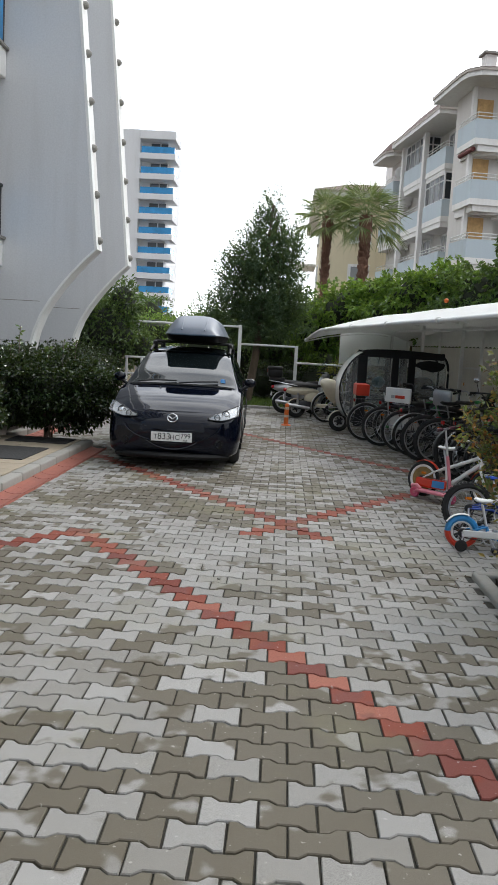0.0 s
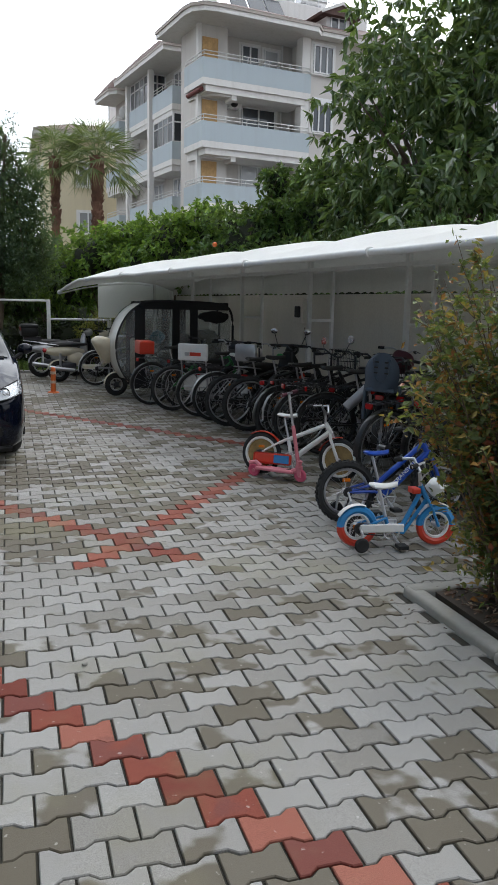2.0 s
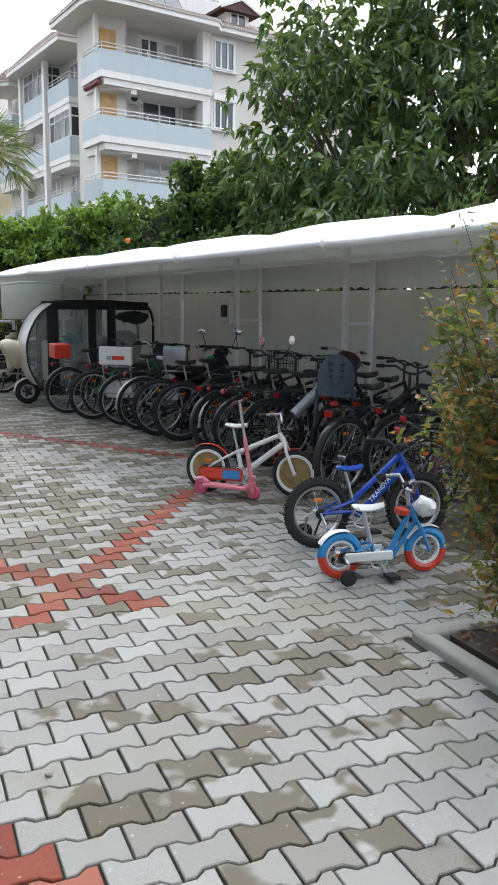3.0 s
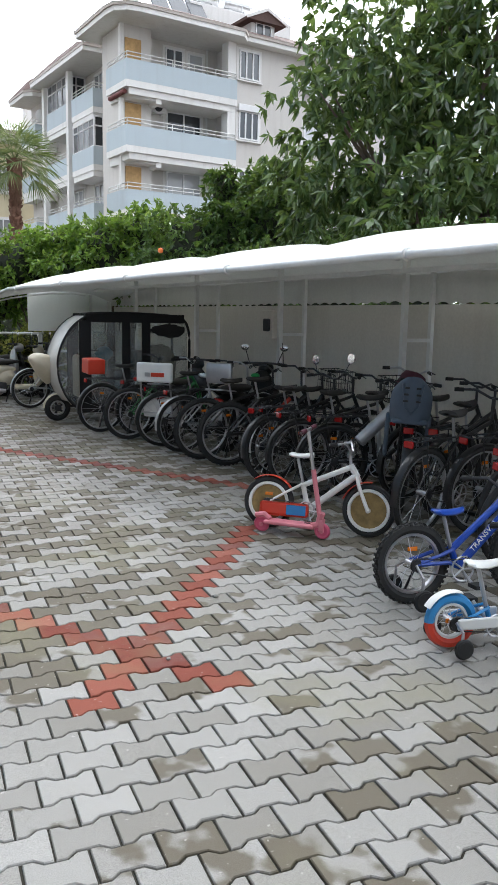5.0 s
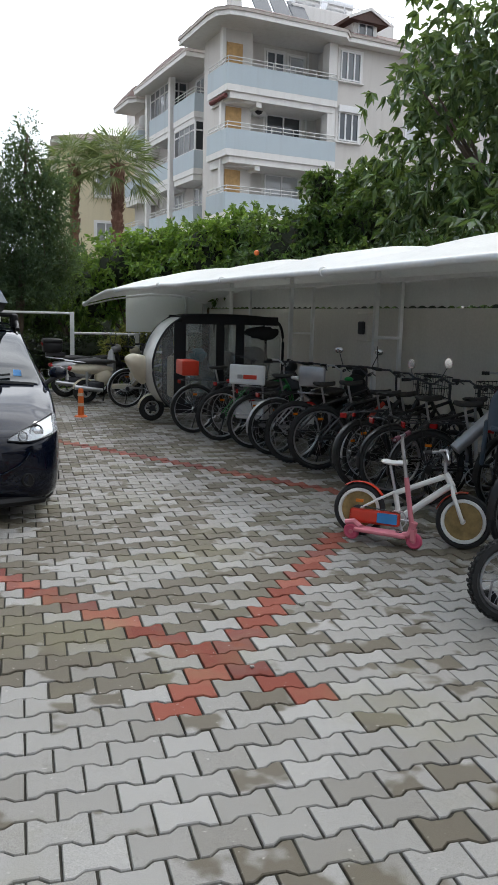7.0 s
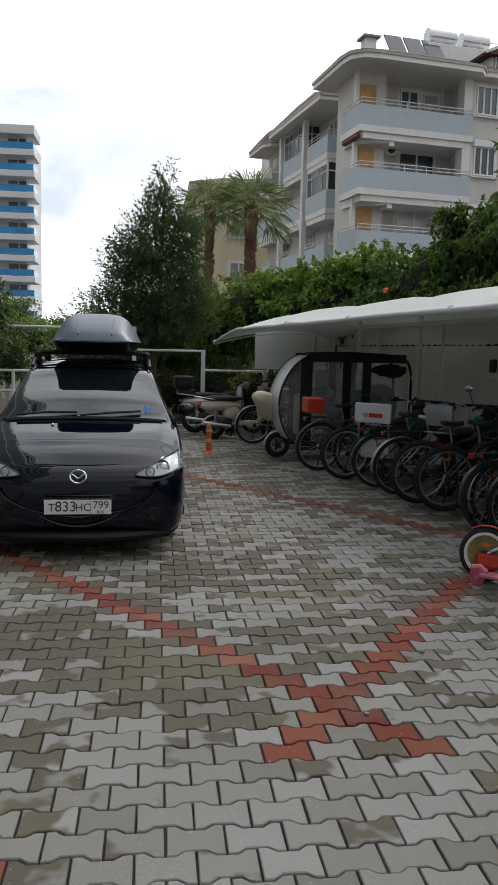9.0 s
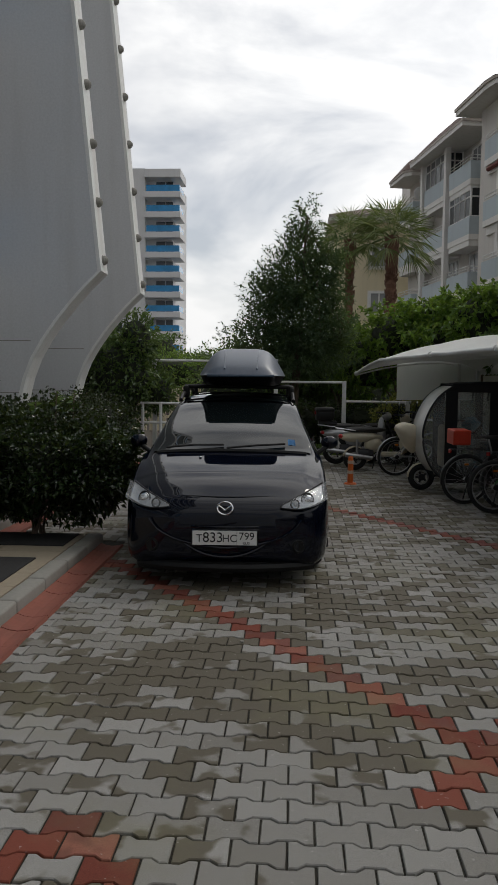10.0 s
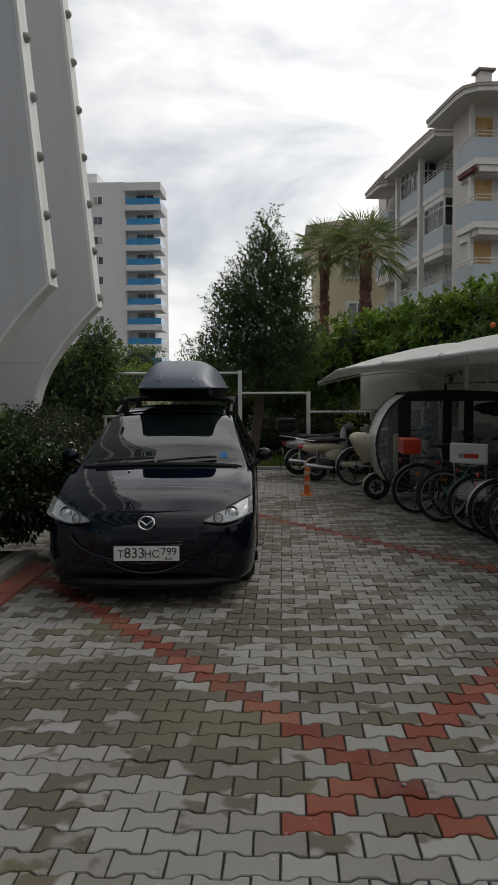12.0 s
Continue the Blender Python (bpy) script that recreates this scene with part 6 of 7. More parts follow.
def bike_wheel(parent, y, r, fat, tyre, rim_mat, spokes=18, disc=None, name="wheel", tyre2=None):
    """A wheel that turns about x, in the plane x = 0."""
    c = (0, y, r)
    w = part(name, ring(B(), c, (1, 0, 0), r - fat, fat, 32, 7), tyre, parent, "", True)
    if fat >= 0.03 and not disc:
        kb = B()
        for i in range(46):
            a = 2 * math.pi * i / 46
            for sx in (-0.55, 0.0, 0.55) if i % 2 else (-0.8, 0.3, 0.8):
                rr = r - fat + fat * math.sqrt(max(0.05, 1 - sx * sx))
                box(kb, -fat * 0.2, fat * 0.2, -0.008, 0.008, -0.003, 0.006, 0, Matrix.Translation((fat * sx, y + rr * math.cos(a), r + rr * math.sin(a))) @ pose(0, 0, 0, math.degrees(a) - 90, 0, 0))
        tagged(part("tread", kb, tyre, w), kind="stuff")
    if tyre2:
        own = ring(B(), c, (1, 0, 0), r - fat, fat * 1.03, 32, 7)
        bmesh.ops.delete(own, geom=[v for v in own.verts if v.co.z < r - 0.02], context="VERTS")
        part("tyre_half", own, tyre2, w, "", True)
    part("rim", ring(B(), c, (1, 0, 0), r - fat * 2.15, fat * (0.42 if not disc else 0.75), 32, 6, 1.6), rim_mat, w, "", True)
    hub = cyl(B(), (-0.045, y, r), (0.045, y, r), 0.018, seg=10)
    part("hub", hub, M["alloy"], w, "", True)
    if disc:
        part("wheel_disc", cyl(B(), (-0.012, y, r), (0.012, y, r), r - fat * 2.75, seg=26), disc, w, "", False)
    else:
        sp = B()
        for k in range(spokes):
            a = 2 * math.pi * k / spokes
            sgn = 0.03 if k % 2 else -0.03
            a2 = a + (0.25 if k % 4 < 2 else -0.25)
            cyl(sp, (sgn, y + 0.02 * math.cos(a2), r + 0.02 * math.sin(a2)), (0, y + (r - fat * 2) * math.cos(a), r + (r - fat * 2) * math.sin(a)), 0.0016, seg=3, caps=False)
        part("spokes", sp, M["alloy"], w)
    return w


def mudguard(parent, y, r, mat, a0, a1, width=0.03):
    def f(u, v):
        a = radians(a0 + (a1 - a0) * u)
        x = width * (2 * v - 1)
        rr = r + 0.014 - 6 * x * x
        return (x, y + rr * math.cos(a), r + rr * math.sin(a))
    return link_mesh("mudguard", grid_mesh("mudguard", 14, 4, f, 0.003), mat, parent, "", True)


def saddle(parent, y, z, mat, k=1.0):
    def f(u, v):
        a = 2 * math.pi * v
        w = (0.075 * (1 - u) ** 0.7 + 0.018) * k * min(1, 8 * u + 0.25)
        h = 0.03 * k * min(1, 6 * u + 0.3)
        return (w * math.cos(a), y - 0.12 * k + 0.26 * k * u, z + h * math.sin(a) * (1 if math.sin(a) > 0 else 0.7) - 0.012 * math.sin(u * 3.1))
    return link_mesh("saddle", grid_mesh("saddle", 10, 12, f), mat, parent, "", True)


def bicycle(label, m, r=0.34, base=1.05, fat=0.024, frame="black_paint", group="bicycles in the shed", saddle_mat="leather", rim="alloy", style="diamond", guards=None, rack=False, basket=False, tube_r=0.017, seat_h=0.92, bar_h=1.0, disc=None, steer=0.0, mirrors=False, bar_w=0.29, tyre="tyre", tyre2=None, light=None, kickstand=True, rise=0.05, arcs=((40, 190), (-15, 120))):
    """A bicycle with its rear wheel on the origin, heading along +y."""
    b = thing("bicycle", label, "bicycle", m, group)
    hy, sy = base - 0.16 * base, 0.30 * base
    bb = Vector((0, 0.40 * base, r * 0.82))
    seat = Vector((0, sy - 0.02, seat_h - 0.08))
    st = Vector((0, sy + 0.03, seat_h - 0.22))
    head_lo, head_hi = Vector((0, hy + 0.035 * base, r * 2 + 0.04)), Vector((0, hy - 0.03, max(r * 2 + 0.13, bar_h - 0.17)))
    rear, front = Vector((0, 0, r)), Vector((0, base, r))
    fb = B()
    if style == "step":
        mid = Vector((0, 0.58 * base, r * 1.05))
        tube(fb, [head_hi - Vector((0, 0, 0.05)), mid, bb], tube_r * 1.25, 8)
        tube(fb, [head_lo, mid + Vector((0, 0, -0.06)), bb], tube_r, 8)
    else:
        tube(fb, [head_hi - Vector((0, 0, 0.02)), st.lerp(bb, 0.05)], tube_r, 8)
        tube(fb, [head_lo + Vector((0, 0, 0.02)), bb], tube_r * 1.25, 8)
    tube(fb, [bb, st], tube_r, 8)
    tube(fb, [head_lo, head_hi], tube_r * 1.2, 8)
    for sg in (1, -1):
        e = Vector((sg * 0.055, 0, 0))
        tube(fb, [bb + e * 0.7, Vector((sg * 0.05, r * 0.9, r)), rear + e], tube_r * 0.6, 6)
        tube(fb, [st + e * 0.5, Vector((sg * 0.05, st.y * 0.6, r + (st.z - r) * 0.62)), rear + e], tube_r * 0.55, 6)
    part("frame", fb, M[frame], b, "", True)
    part("seat_post", cyl(B(), st, (seat.x, seat.y, seat.z + 0.05), 0.012, seg=8), M["alloy"], b, "", True)
    saddle(b, seat.y + 0.02, seat_h, M[saddle_mat], 0.75 if r < 0.25 else 1.0)
    # steering
    fk = B()
    for sg in (1, -1):
        tube(fk, [head_lo + Vector((sg * 0.02, 0, 0)), head_lo + Vector((sg * 0.055, 0.02, -0.06)), front + Vector((sg * 0.055, 0, 0))], tube_r * 0.75, 7)
    part("fork", fk, M[frame], b, "", True)
    hb = B()
    stem = Vector((0, head_hi.y - 0.01, bar_h))
    tube(hb, [head_hi, stem], 0.013, 8)
    tube(hb, [(-bar_w, stem.y - 0.12, bar_h + rise * 0.8), (-bar_w * 0.55, stem.y - 0.01, bar_h + rise), (-0.04, stem.y + 0.02, bar_h), (0.04, stem.y + 0.02, bar_h), (bar_w * 0.55, stem.y - 0.01, bar_h + rise), (bar_w, stem.y - 0.12, bar_h + rise * 0.8)], 0.011, 8)
    hbar = part("handlebar", hb, M["alloy"] if frame not in ("black_paint", "blue_gloss") else M["dark_metal"], b, "", True)
    for sg in (1, -1):
        part("grip", cyl(B(), (sg * bar_w, stem.y - 0.12, bar_h + rise * 0.8), (sg * bar_w * 0.8, stem.y - 0.075, bar_h + rise * 0.87), 0.017, seg=8), M["rubber"], hbar, "", True)
        part("brake_lever", tube(B(), [(sg * bar_w * 0.72, stem.y - 0.03, bar_h + rise * 0.9), (sg * bar_w * 0.95, stem.y - 0.03, bar_h + rise * 0.6)], 0.006, 5), M["dark_metal"], hbar)
        if mirrors:
            mr = tube(B(), [(sg * bar_w * 0.7, stem.y - 0.05, bar_h + rise), (sg * bar_w * 0.9, stem.y - 0.02, bar_h + 0.16)], 0.005, 5)
            part("mirror_stalk", mr, M["dark_metal"], hbar)
            part("mirror", cyl(B(), (sg * bar_w * 0.92, stem.y - 0.015, bar_h + 0.2), (sg * bar_w * 0.92, stem.y - 0.0, bar_h + 0.2), 0.05, seg=16), M["chrome"], hbar, "small round mirror")
    bike_wheel(b, 0, r, fat, M[tyre], M[rim], disc=disc and M[disc], name="rear_wheel", tyre2=tyre2 and M[tyre2])
    bike_wheel(b, base, r, fat, M[tyre], M[rim], disc=disc and M[disc], name="front_wheel", tyre2=tyre2 and M[tyre2])
    ch = ring(B(), (0.06, bb.y, bb.z), (1, 0, 0), 0.085 * (r / 0.34) ** 0.5, 0.006, 22, 5)
    for k in range(5):
        a = 2 * math.pi * k / 5
        cyl(ch, (0.06, bb.y, bb.z), (0.06, bb.y + 0.08 * math.cos(a), bb.z + 0.08 * math.sin(a)), 0.006, seg=4)
    part("chainring", ch, M["alloy"], b, "", True)
    L = 0.16 if r > 0.28 else 0.10
    for sg in (1, -1):
        part("crank", tube(B(), [(sg * 0.03, bb.y, bb.z), (sg * 0.085, bb.y + sg * L * 0.5, bb.z - sg * L * 0.85)], 0.009, 6), M["alloy"], b, "", True)
    for sg in (1, -1):
        part("pedal", box(B(), sg * 0.09 - (0.09 if sg < 0 else 0), sg * 0.09 + (0.09 if sg > 0 else 0), bb.y + sg * L * 0.5 - 0.035, bb.y + sg * L * 0.5 + 0.035, bb.z - sg * L * 0.85 - 0.012, bb.z - sg * L * 0.85 + 0.012, 0.004), M["rubber"], b)
    chain = B()
    for dz in (0.08, -0.08):
        tube(chain, [(0.06, bb.y, bb.z + dz * (r / 0.34)), (0.06, 0, r + dz * 0.45)], 0.004, 4)
    part("chain", chain, M["dark_metal"], b)
    part("sprocket", ring(cyl(B(), (0.05, 0, r), (0.065, 0, r), 0.03, seg=16), (0.058, 0, r), (1, 0, 0), 0.032, 0.005, 18, 5), M["dark_metal"], b)
    if guards:
        mudguard(b, 0, r, M[guards], *arcs[0])
        mudguard(b, base, r, M[guards], *arcs[1])
    if rack:
        rk = B()
        for sg in (1, -1):
            tube(rk, [(sg * 0.055, st.y - 0.05, r * 2 + 0.07), (sg * 0.06, -0.22, r * 2 + 0.07)], 0.006, 5)
            tube(rk, [(sg * 0.06, -0.1, r * 2 + 0.07), (sg * 0.06, 0, r)], 0.005, 5)
        for k in range(4):
            tube(rk, [(-0.06, -0.2 + 0.1 * k, r * 2 + 0.07), (0.06, -0.2 + 0.1 * k, r * 2 + 0.07)], 0.005, 5)
        part("luggage_rack", rk, M["dark_metal"], b, "", True)
        part("rear_reflector", box(B(), -0.04, 0.04, -0.245, -0.222, r * 2 + 0.02, r * 2 + 0.07, 0.008), M["lamp_red"], b, "red rear reflector")
    if light:
        part("rear_light", blob(B(), (0, -0.04, r * 2 + 0.08), (0.04, 0.03, 0.03), 0, 10), M[light], b, "", True)
    if basket:
        bk = B()
        y0, y1, z0, z1 = stem.y + 0.06, stem.y + 0.32, bar_h - 0.18, bar_h + 0.05
        for z in (z0, (z0 + z1) / 2, z1):
            tube(bk, [(-0.16, y0, z), (0.16, y0, z), (0.16, y1, z), (-0.16, y1, z), (-0.16, y0, z)], 0.004, 4)
        for k in range(9):
            x = -0.16 + 0.04 * k
            for yy in (y0, y1):
                tube(bk, [(x, yy, z0), (x, yy, z1)], 0.003, 3)
            tube(bk, [(x, y0, z0), (x, y1, z0)], 0.003, 3)
        for k in range(7):
            yy = y0 + (y1 - y0) * k / 6
            for x in (-0.16, 0.16):
                tube(bk, [(x, yy, z0), (x, yy, z1)], 0.003, 3)
        part("basket", bk, M["wicker"], b, "black wire basket")
    part("side_reflector", box(B(), 0.006, 0.016, -0.03, 0.03, r * 2 - fat * 2 - 0.10, r * 2 - fat * 2 - 0.075, 0.003), M["amber"], b, "amber spoke reflector")
    if kickstand:
        part("kickstand", tube(B(), [(-0.05, 0.06, r * 0.9), (-0.14, 0.02, 0.012)], 0.008, 6), M["dark_metal"], b, "", True)
    return b


def at_heading(x, y, deg, lean=0.0):
    """Rear wheel on the ground at x, y; heading in degrees from +x towards +y."""
    return pose(x, y, 0.0, 0, lean, deg - 90)


# near the path: children's bicycles
M["brown"] = simple("brown_saddle", (0.10, 0.05, 0.03), 0.6)
kid = bicycle("white children's bicycle with red mudguards and gold discs", at_heading(1.64, 8.95, -40, -6), 0.2, 0.77, 0.024, "white_gloss", "children's bicycles", "white_gloss", "white_gloss", "diamond", "red_gloss", tube_r=0.02, seat_h=0.58, bar_h=0.62, disc="gold", bar_w=0.2, rise=0.07, arcs=((35, 125), (85, 160)))
part("chain_case", box(B(), 0.062, 0.085, -0.05, 0.33, 0.11, 0.215, 0.02), M["red_gloss"], kid, "red chain case with a printed picture")
part("case_print", box(B(), 0.0855, 0.088, 0.16, 0.31, 0.125, 0.20, 0.004), M["sky_gloss"], kid)
part("frame_print", box(B(), 0.021, 0.024, 0.36, 0.5, 0.33, 0.352, 0.002, Matrix.Translation((0, 0.43, 0.34)) @ pose(0, 0, 0, 33) @ Matrix.Translation((0, -0.43, -0.34))), M["ink"], kid)

big = bicycle("dark blue children's mountain bicycle with stabilisers", at_heading(1.74, 7.16, -6, -4), 0.232, 0.74, 0.03, "blue_gloss", "children's bicycles", "blue_gloss", "alloy", "diamond", None, tube_r=0.021, seat_h=0.52, bar_h=0.63, bar_w=0.24, rise=0.05)
tx = text_part("TRANSVAL", 0.048, Matrix.Translation((0.030, 0.45, 0.37)) @ pose(0, 0, 0, 90, 0, 90) @ pose(0, 0, 0, 0, 0, 46), M["white_gloss"], big, "frame_lettering")
for sg in (1, -1):
    sw = part("stabiliser_wheel", ring(cyl(B(), (sg * 0.19 - 0.02, -0.02, 0.062), (sg * 0.19 + 0.02, -0.02, 0.062), 0.05, seg=18), (sg * 0.19, -0.02, 0.062), (1, 0, 0), 0.045, 0.018, 20, 8), M["rubber"], big, "small black stabiliser wheel", True)
    part("stabiliser_arm", tube(B(), [(sg * 0.06, 0, 0.23), (sg * 0.16, -0.01, 0.18), (sg * 0.17, -0.02, 0.062)], 0.009, 6), M["alloy"], sw, "", True)

small = bicycle("small light blue children's bicycle with red tyres and stabilisers", at_heading(1.56, 6.56, -8, -2), 0.14, 0.55, 0.026, "sky_gloss", "children's bicycles", "white_gloss", "white_gloss", "step", "white_gloss", tube_r=0.014, seat_h=0.42, bar_h=0.50, bar_w=0.17, rise=0.08, tyre="red_gloss", tyre2="sky_gloss", kickstand=False, arcs=((70, 150), (60, 150)))
part("chain_case", box(B(), -0.080, -0.062, 0.0, 0.30, 0.112, 0.168, 0.008), M["white_gloss"], small, "white chain case")
part("chain_case", box(B(), 0.066, 0.084, 0.0, 0.30, 0.112, 0.168, 0.008), M["white_gloss"], small, "white chain case")
for sg in (1, -1):
    sw = part("stabiliser_wheel", ring(cyl(B(), (sg * 0.16 - 0.015, -0.01, 0.05), (sg * 0.16 + 0.015, -0.01, 0.05), 0.04, seg=18), (sg * 0.16, -0.01, 0.05), (1, 0, 0), 0.036, 0.014, 20, 8), M["rubber"], small, "small black stabiliser wheel", True)
    part("stabiliser_arm", tube(B(), [(sg * 0.05, 0, 0.15), (sg * 0.13, 0, 0.12), (sg * 0.14, -0.01, 0.05)], 0.008, 6), M["alloy"], sw, "", True)
part("front_box", blob(B(), (0, 0.54, 0.40), (0.08, 0.06, 0.06), 0.25, 12), M["white_gloss"], small, "white handlebar cover", True)
part("handlebar_pad", box(B(), -0.05, 0.05, 0.36, 0.42, 0.36, 0.40, 0.01), M["red_gloss"], small, "red pad")


def kick_scooter():
    s = thing("kick_scooter", "pink child's kick scooter with pink wheels", "scooter", at_heading(1.55, 8.86, -46, 3))
    part("deck", box(B(), -0.05, 0.05, 0.03, 0.42, 0.075, 0.105, 0.012), M["pink_gloss"], s, "", True)
    part("deck_nose", tube(B(), [(0, 0.40, 0.09), (0, 0.45, 0.11), (0, 0.475, 0.2)], 0.028, 8), M["pink_gloss"], s, "", True)
    for y in (0.0, 0.48):
        w = part("wheel", ring(cyl(B(), (-0.012, y, 0.062), (0.012, y, 0.062), 0.052, seg=24), (0, y, 0.062), (1, 0, 0), 0.046, 0.016, 24, 8), M["pink_wheel"], s, "", True)
        part("hub", cyl(B(), (-0.02, y, 0.062), (0.02, y, 0.062), 0.016, seg=12), M["pink_gloss"], w)
    part("rear_fender", tube(B(), [(0, 0.07, 0.105), (0, 0.02, 0.14), (0, -0.045, 0.125)], 0.022, 8), M["pink_gloss"], s, "", True)
    part("steering_tube", cyl(B(), (0, 0.475, 0.07), (0, 0.405, 0.52), 0.018, seg=10), M["pink_gloss"], s, "", True)
    part("upper_tube", cyl(B(), (0, 0.405, 0.52), (0, 0.36, 0.82), 0.013, seg=10), M["alloy"], s, "silver upper tube", True)
    part("fork", box(B(), -0.028, 0.028, 0.455, 0.495, 0.06, 0.15, 0.008), M["pink_gloss"], s)
    hb = part("handlebar", tube(B(), [(-0.15, 0.36, 0.81), (0.15, 0.36, 0.81)], 0.012, 8), M["alloy"], s, "", True)
    for sg in (1, -1):
        part("grip", cyl(B(), (sg * 0.15, 0.36, 0.81), (sg * 0.06, 0.36, 0.81), 0.018, seg=10), M["maroon"], hb, "", True)


M["pink_wheel"] = simple("pink_wheel", (0.60, 0.10, 0.18), 0.35, vary=0.15)
kick_scooter()

# the row in the shed, from the covered trike towards the path's start
b1 = bicycle("black bicycle with a red delivery box behind the saddle", at_heading(1.52, 14.38, 8, 3), 0.34, frame="black_paint", rack=True, guards="black_paint")
part("delivery_box", box(B(), -0.14, 0.14, -0.24, 0.0, 0.82, 1.02, 0.015), M["red_gloss"], b1, "red plastic box")
b2 = bicycle("green mountain bicycle with a brown saddle", at_heading(1.72, 13.62, 4, 4), 0.345, fat=0.028, frame="green_gloss", saddle_mat="brown", seat_h=0.94)
bicycle("black city bicycle with mudguards leaning in the row", at_heading(1.95, 13.95, 12, -3), 0.34, guards="black_paint", rack=True, light="lamp_red")
b4 = bicycle("grey ladies' bicycle with rear rack and white saddle", at_heading(2.08, 12.47, 6, 3), 0.34, frame="silver", saddle_mat="white_gloss", style="step", guards="silver", rack=True)
bicycle("black mountain bicycle with fat tyres", at_heading(2.15, 11.95, 2, 4), 0.355, fat=0.03, seat_h=0.9, tube_r=0.021)
b6 = bicycle("black mountain bicycle with white chain guard ring and red stripe", at_heading(2.28, 11.5, -2, 3), 0.355, fat=0.032, tube_r=0.023, seat_h=0.95, bar_h=1.02)
part("frame_stripe", cyl(B(), (0.0, 0.55, 0.56), (0.0, 0.72, 0.73), 0.025, seg=8), M["red_gloss"], b6)
bicycle("black folding bicycle with small wheels", at_heading(2.5, 11.15, 8, 4), 0.255, 0.95, frame="black_paint", style="step", seat_h=0.88, bar_h=1.0, basket=True)
b8 = bicycle("black bicycle with silver mudguards and red rear lamp", at_heading(2.55, 10.75, 4, 3), 0.33, guards="silver", rack=True, seat_h=0.9)
bicycle("dark bicycle with alloy rims and chain guard", at_heading(2.5, 10.2, 0, 4), 0.335, guards="black_paint", rack=True, basket=True)
b10 = bicycle("white-framed bicycle behind the others with a maroon bag", at_heading(2.9, 9.9, 20, 3), 0.33, frame="white_gloss", rack=True, style="step", bar_h=1.08)
part("handlebar_bag", blob(B(), (0, 0.82, 0.98), (0.16, 0.12, 0.13), 0.25, 14), M["maroon"], b10, "maroon cloth bag", True)
b11 = bicycle("black bicycle carrying a grey-blue child seat", at_heading(2.86, 9.0, 58, 3), 0.345, guards="black_paint", rack=True, fat=0.026)


def seat_back(u, v):
    k = 2 * u - 1
    w = 0.165 * (0.86 + 0.14 * math.sin(math.pi * min(1, v * 0.9 + 0.1)))
    if v > 0.6:
        w *= math.sqrt(max(0.12, 1 - ((v - 0.6) / 0.43) ** 2 * 0.9))
    return (w * k, -0.285 - 0.04 * v + 0.15 * abs(k) ** 3 * (1 - 0.5 * v), 0.80 + 0.37 * v - 0.02 * abs(k) ** 4)


cs = link_mesh("child_seat", grid_mesh("child_seat", 18, 16, seat_back, 0.014), M["grey_seat"], b11, "moulded grey-blue child seat", True)
part("seat_shell", box(B(), -0.14, 0.14, -0.28, 0.06, 0.79, 0.83, 0.018), M["grey_seat"], cs, "", True)
for sg in (1, -1):
    part("leg_guard", box(B(), sg * 0.165 - 0.018, sg * 0.165 + 0.018, -0.04, 0.08, 0.48, 0.84, 0.017), M["grey_seat"], cs, "", True)
    for v in (0.48, 0.62, 0.76):
        p = seat_back(0.5 + 0.15 * sg, v)
        part("strap_slot", box(B(), p[0] - 0.018, p[0] + 0.018, p[1] - 0.018, p[1] + 0.018, p[2] - 0.008, p[2] + 0.008, 0.003), M["ink"], cs)
part("seat_rib", tube(B(), [(x, seat_back(0.5 + x / 0.32, v)[1] - 0.012, 0.80 + 0.37 * v) for x, v in ((-0.08, 0.85), (-0.05, 0.35), (0, 0.2), (0.05, 0.35), (0.08, 0.85))], 0.009, 6), M["grey_seat"], cs, "", True)
bicycle("dark bicycle with a rear rack deep in the shed", at_heading(3.1, 8.3, 6, 4), 0.345, rack=True, guards="black_paint", basket=False)
bicycle("black bicycle with swept handlebars deep in the shed", at_heading(3.0, 7.75, -2, 3), 0.345, rack=True, style="step")
bicycle("dark red bicycle behind the children's bicycles", at_heading(2.75, 7.45, -4, 4), 0.33, frame="maroon", rack=True)
bicycle("black bicycle partly hidden by the autumn shrub", at_heading(2.9, 6.7, 2, 3), 0.345, rack=True, guards="black_paint", mirrors=False)


for x, y, turn, lean, label, rim in ((3.2, 9.45, 12, 4, "black bicycle pushed in beside the child-seat bicycle", "alloy"), (3.15, 8.85, 26, 3, "black bicycle with mudguards against the sheet wall", "alloy"), (2.62, 9.75, -12, 3, "black mountain bicycle crammed into the row", "black_paint"), (2.35, 10.45, 14, -4, "dark bicycle with black rims in the dense row", "black_paint"), (1.98, 12.95, -6, 4, "black bicycle beside the grey ladies' bicycle", "alloy"), (2.6, 8.35, 20, 4, "black bicycle behind the children's bicycles", "alloy")):
    bicycle(label, at_heading(x, y, turn, lean), 0.34, rim=rim, guards="black_paint", rack=True, mirrors=y > 10 and y < 11)


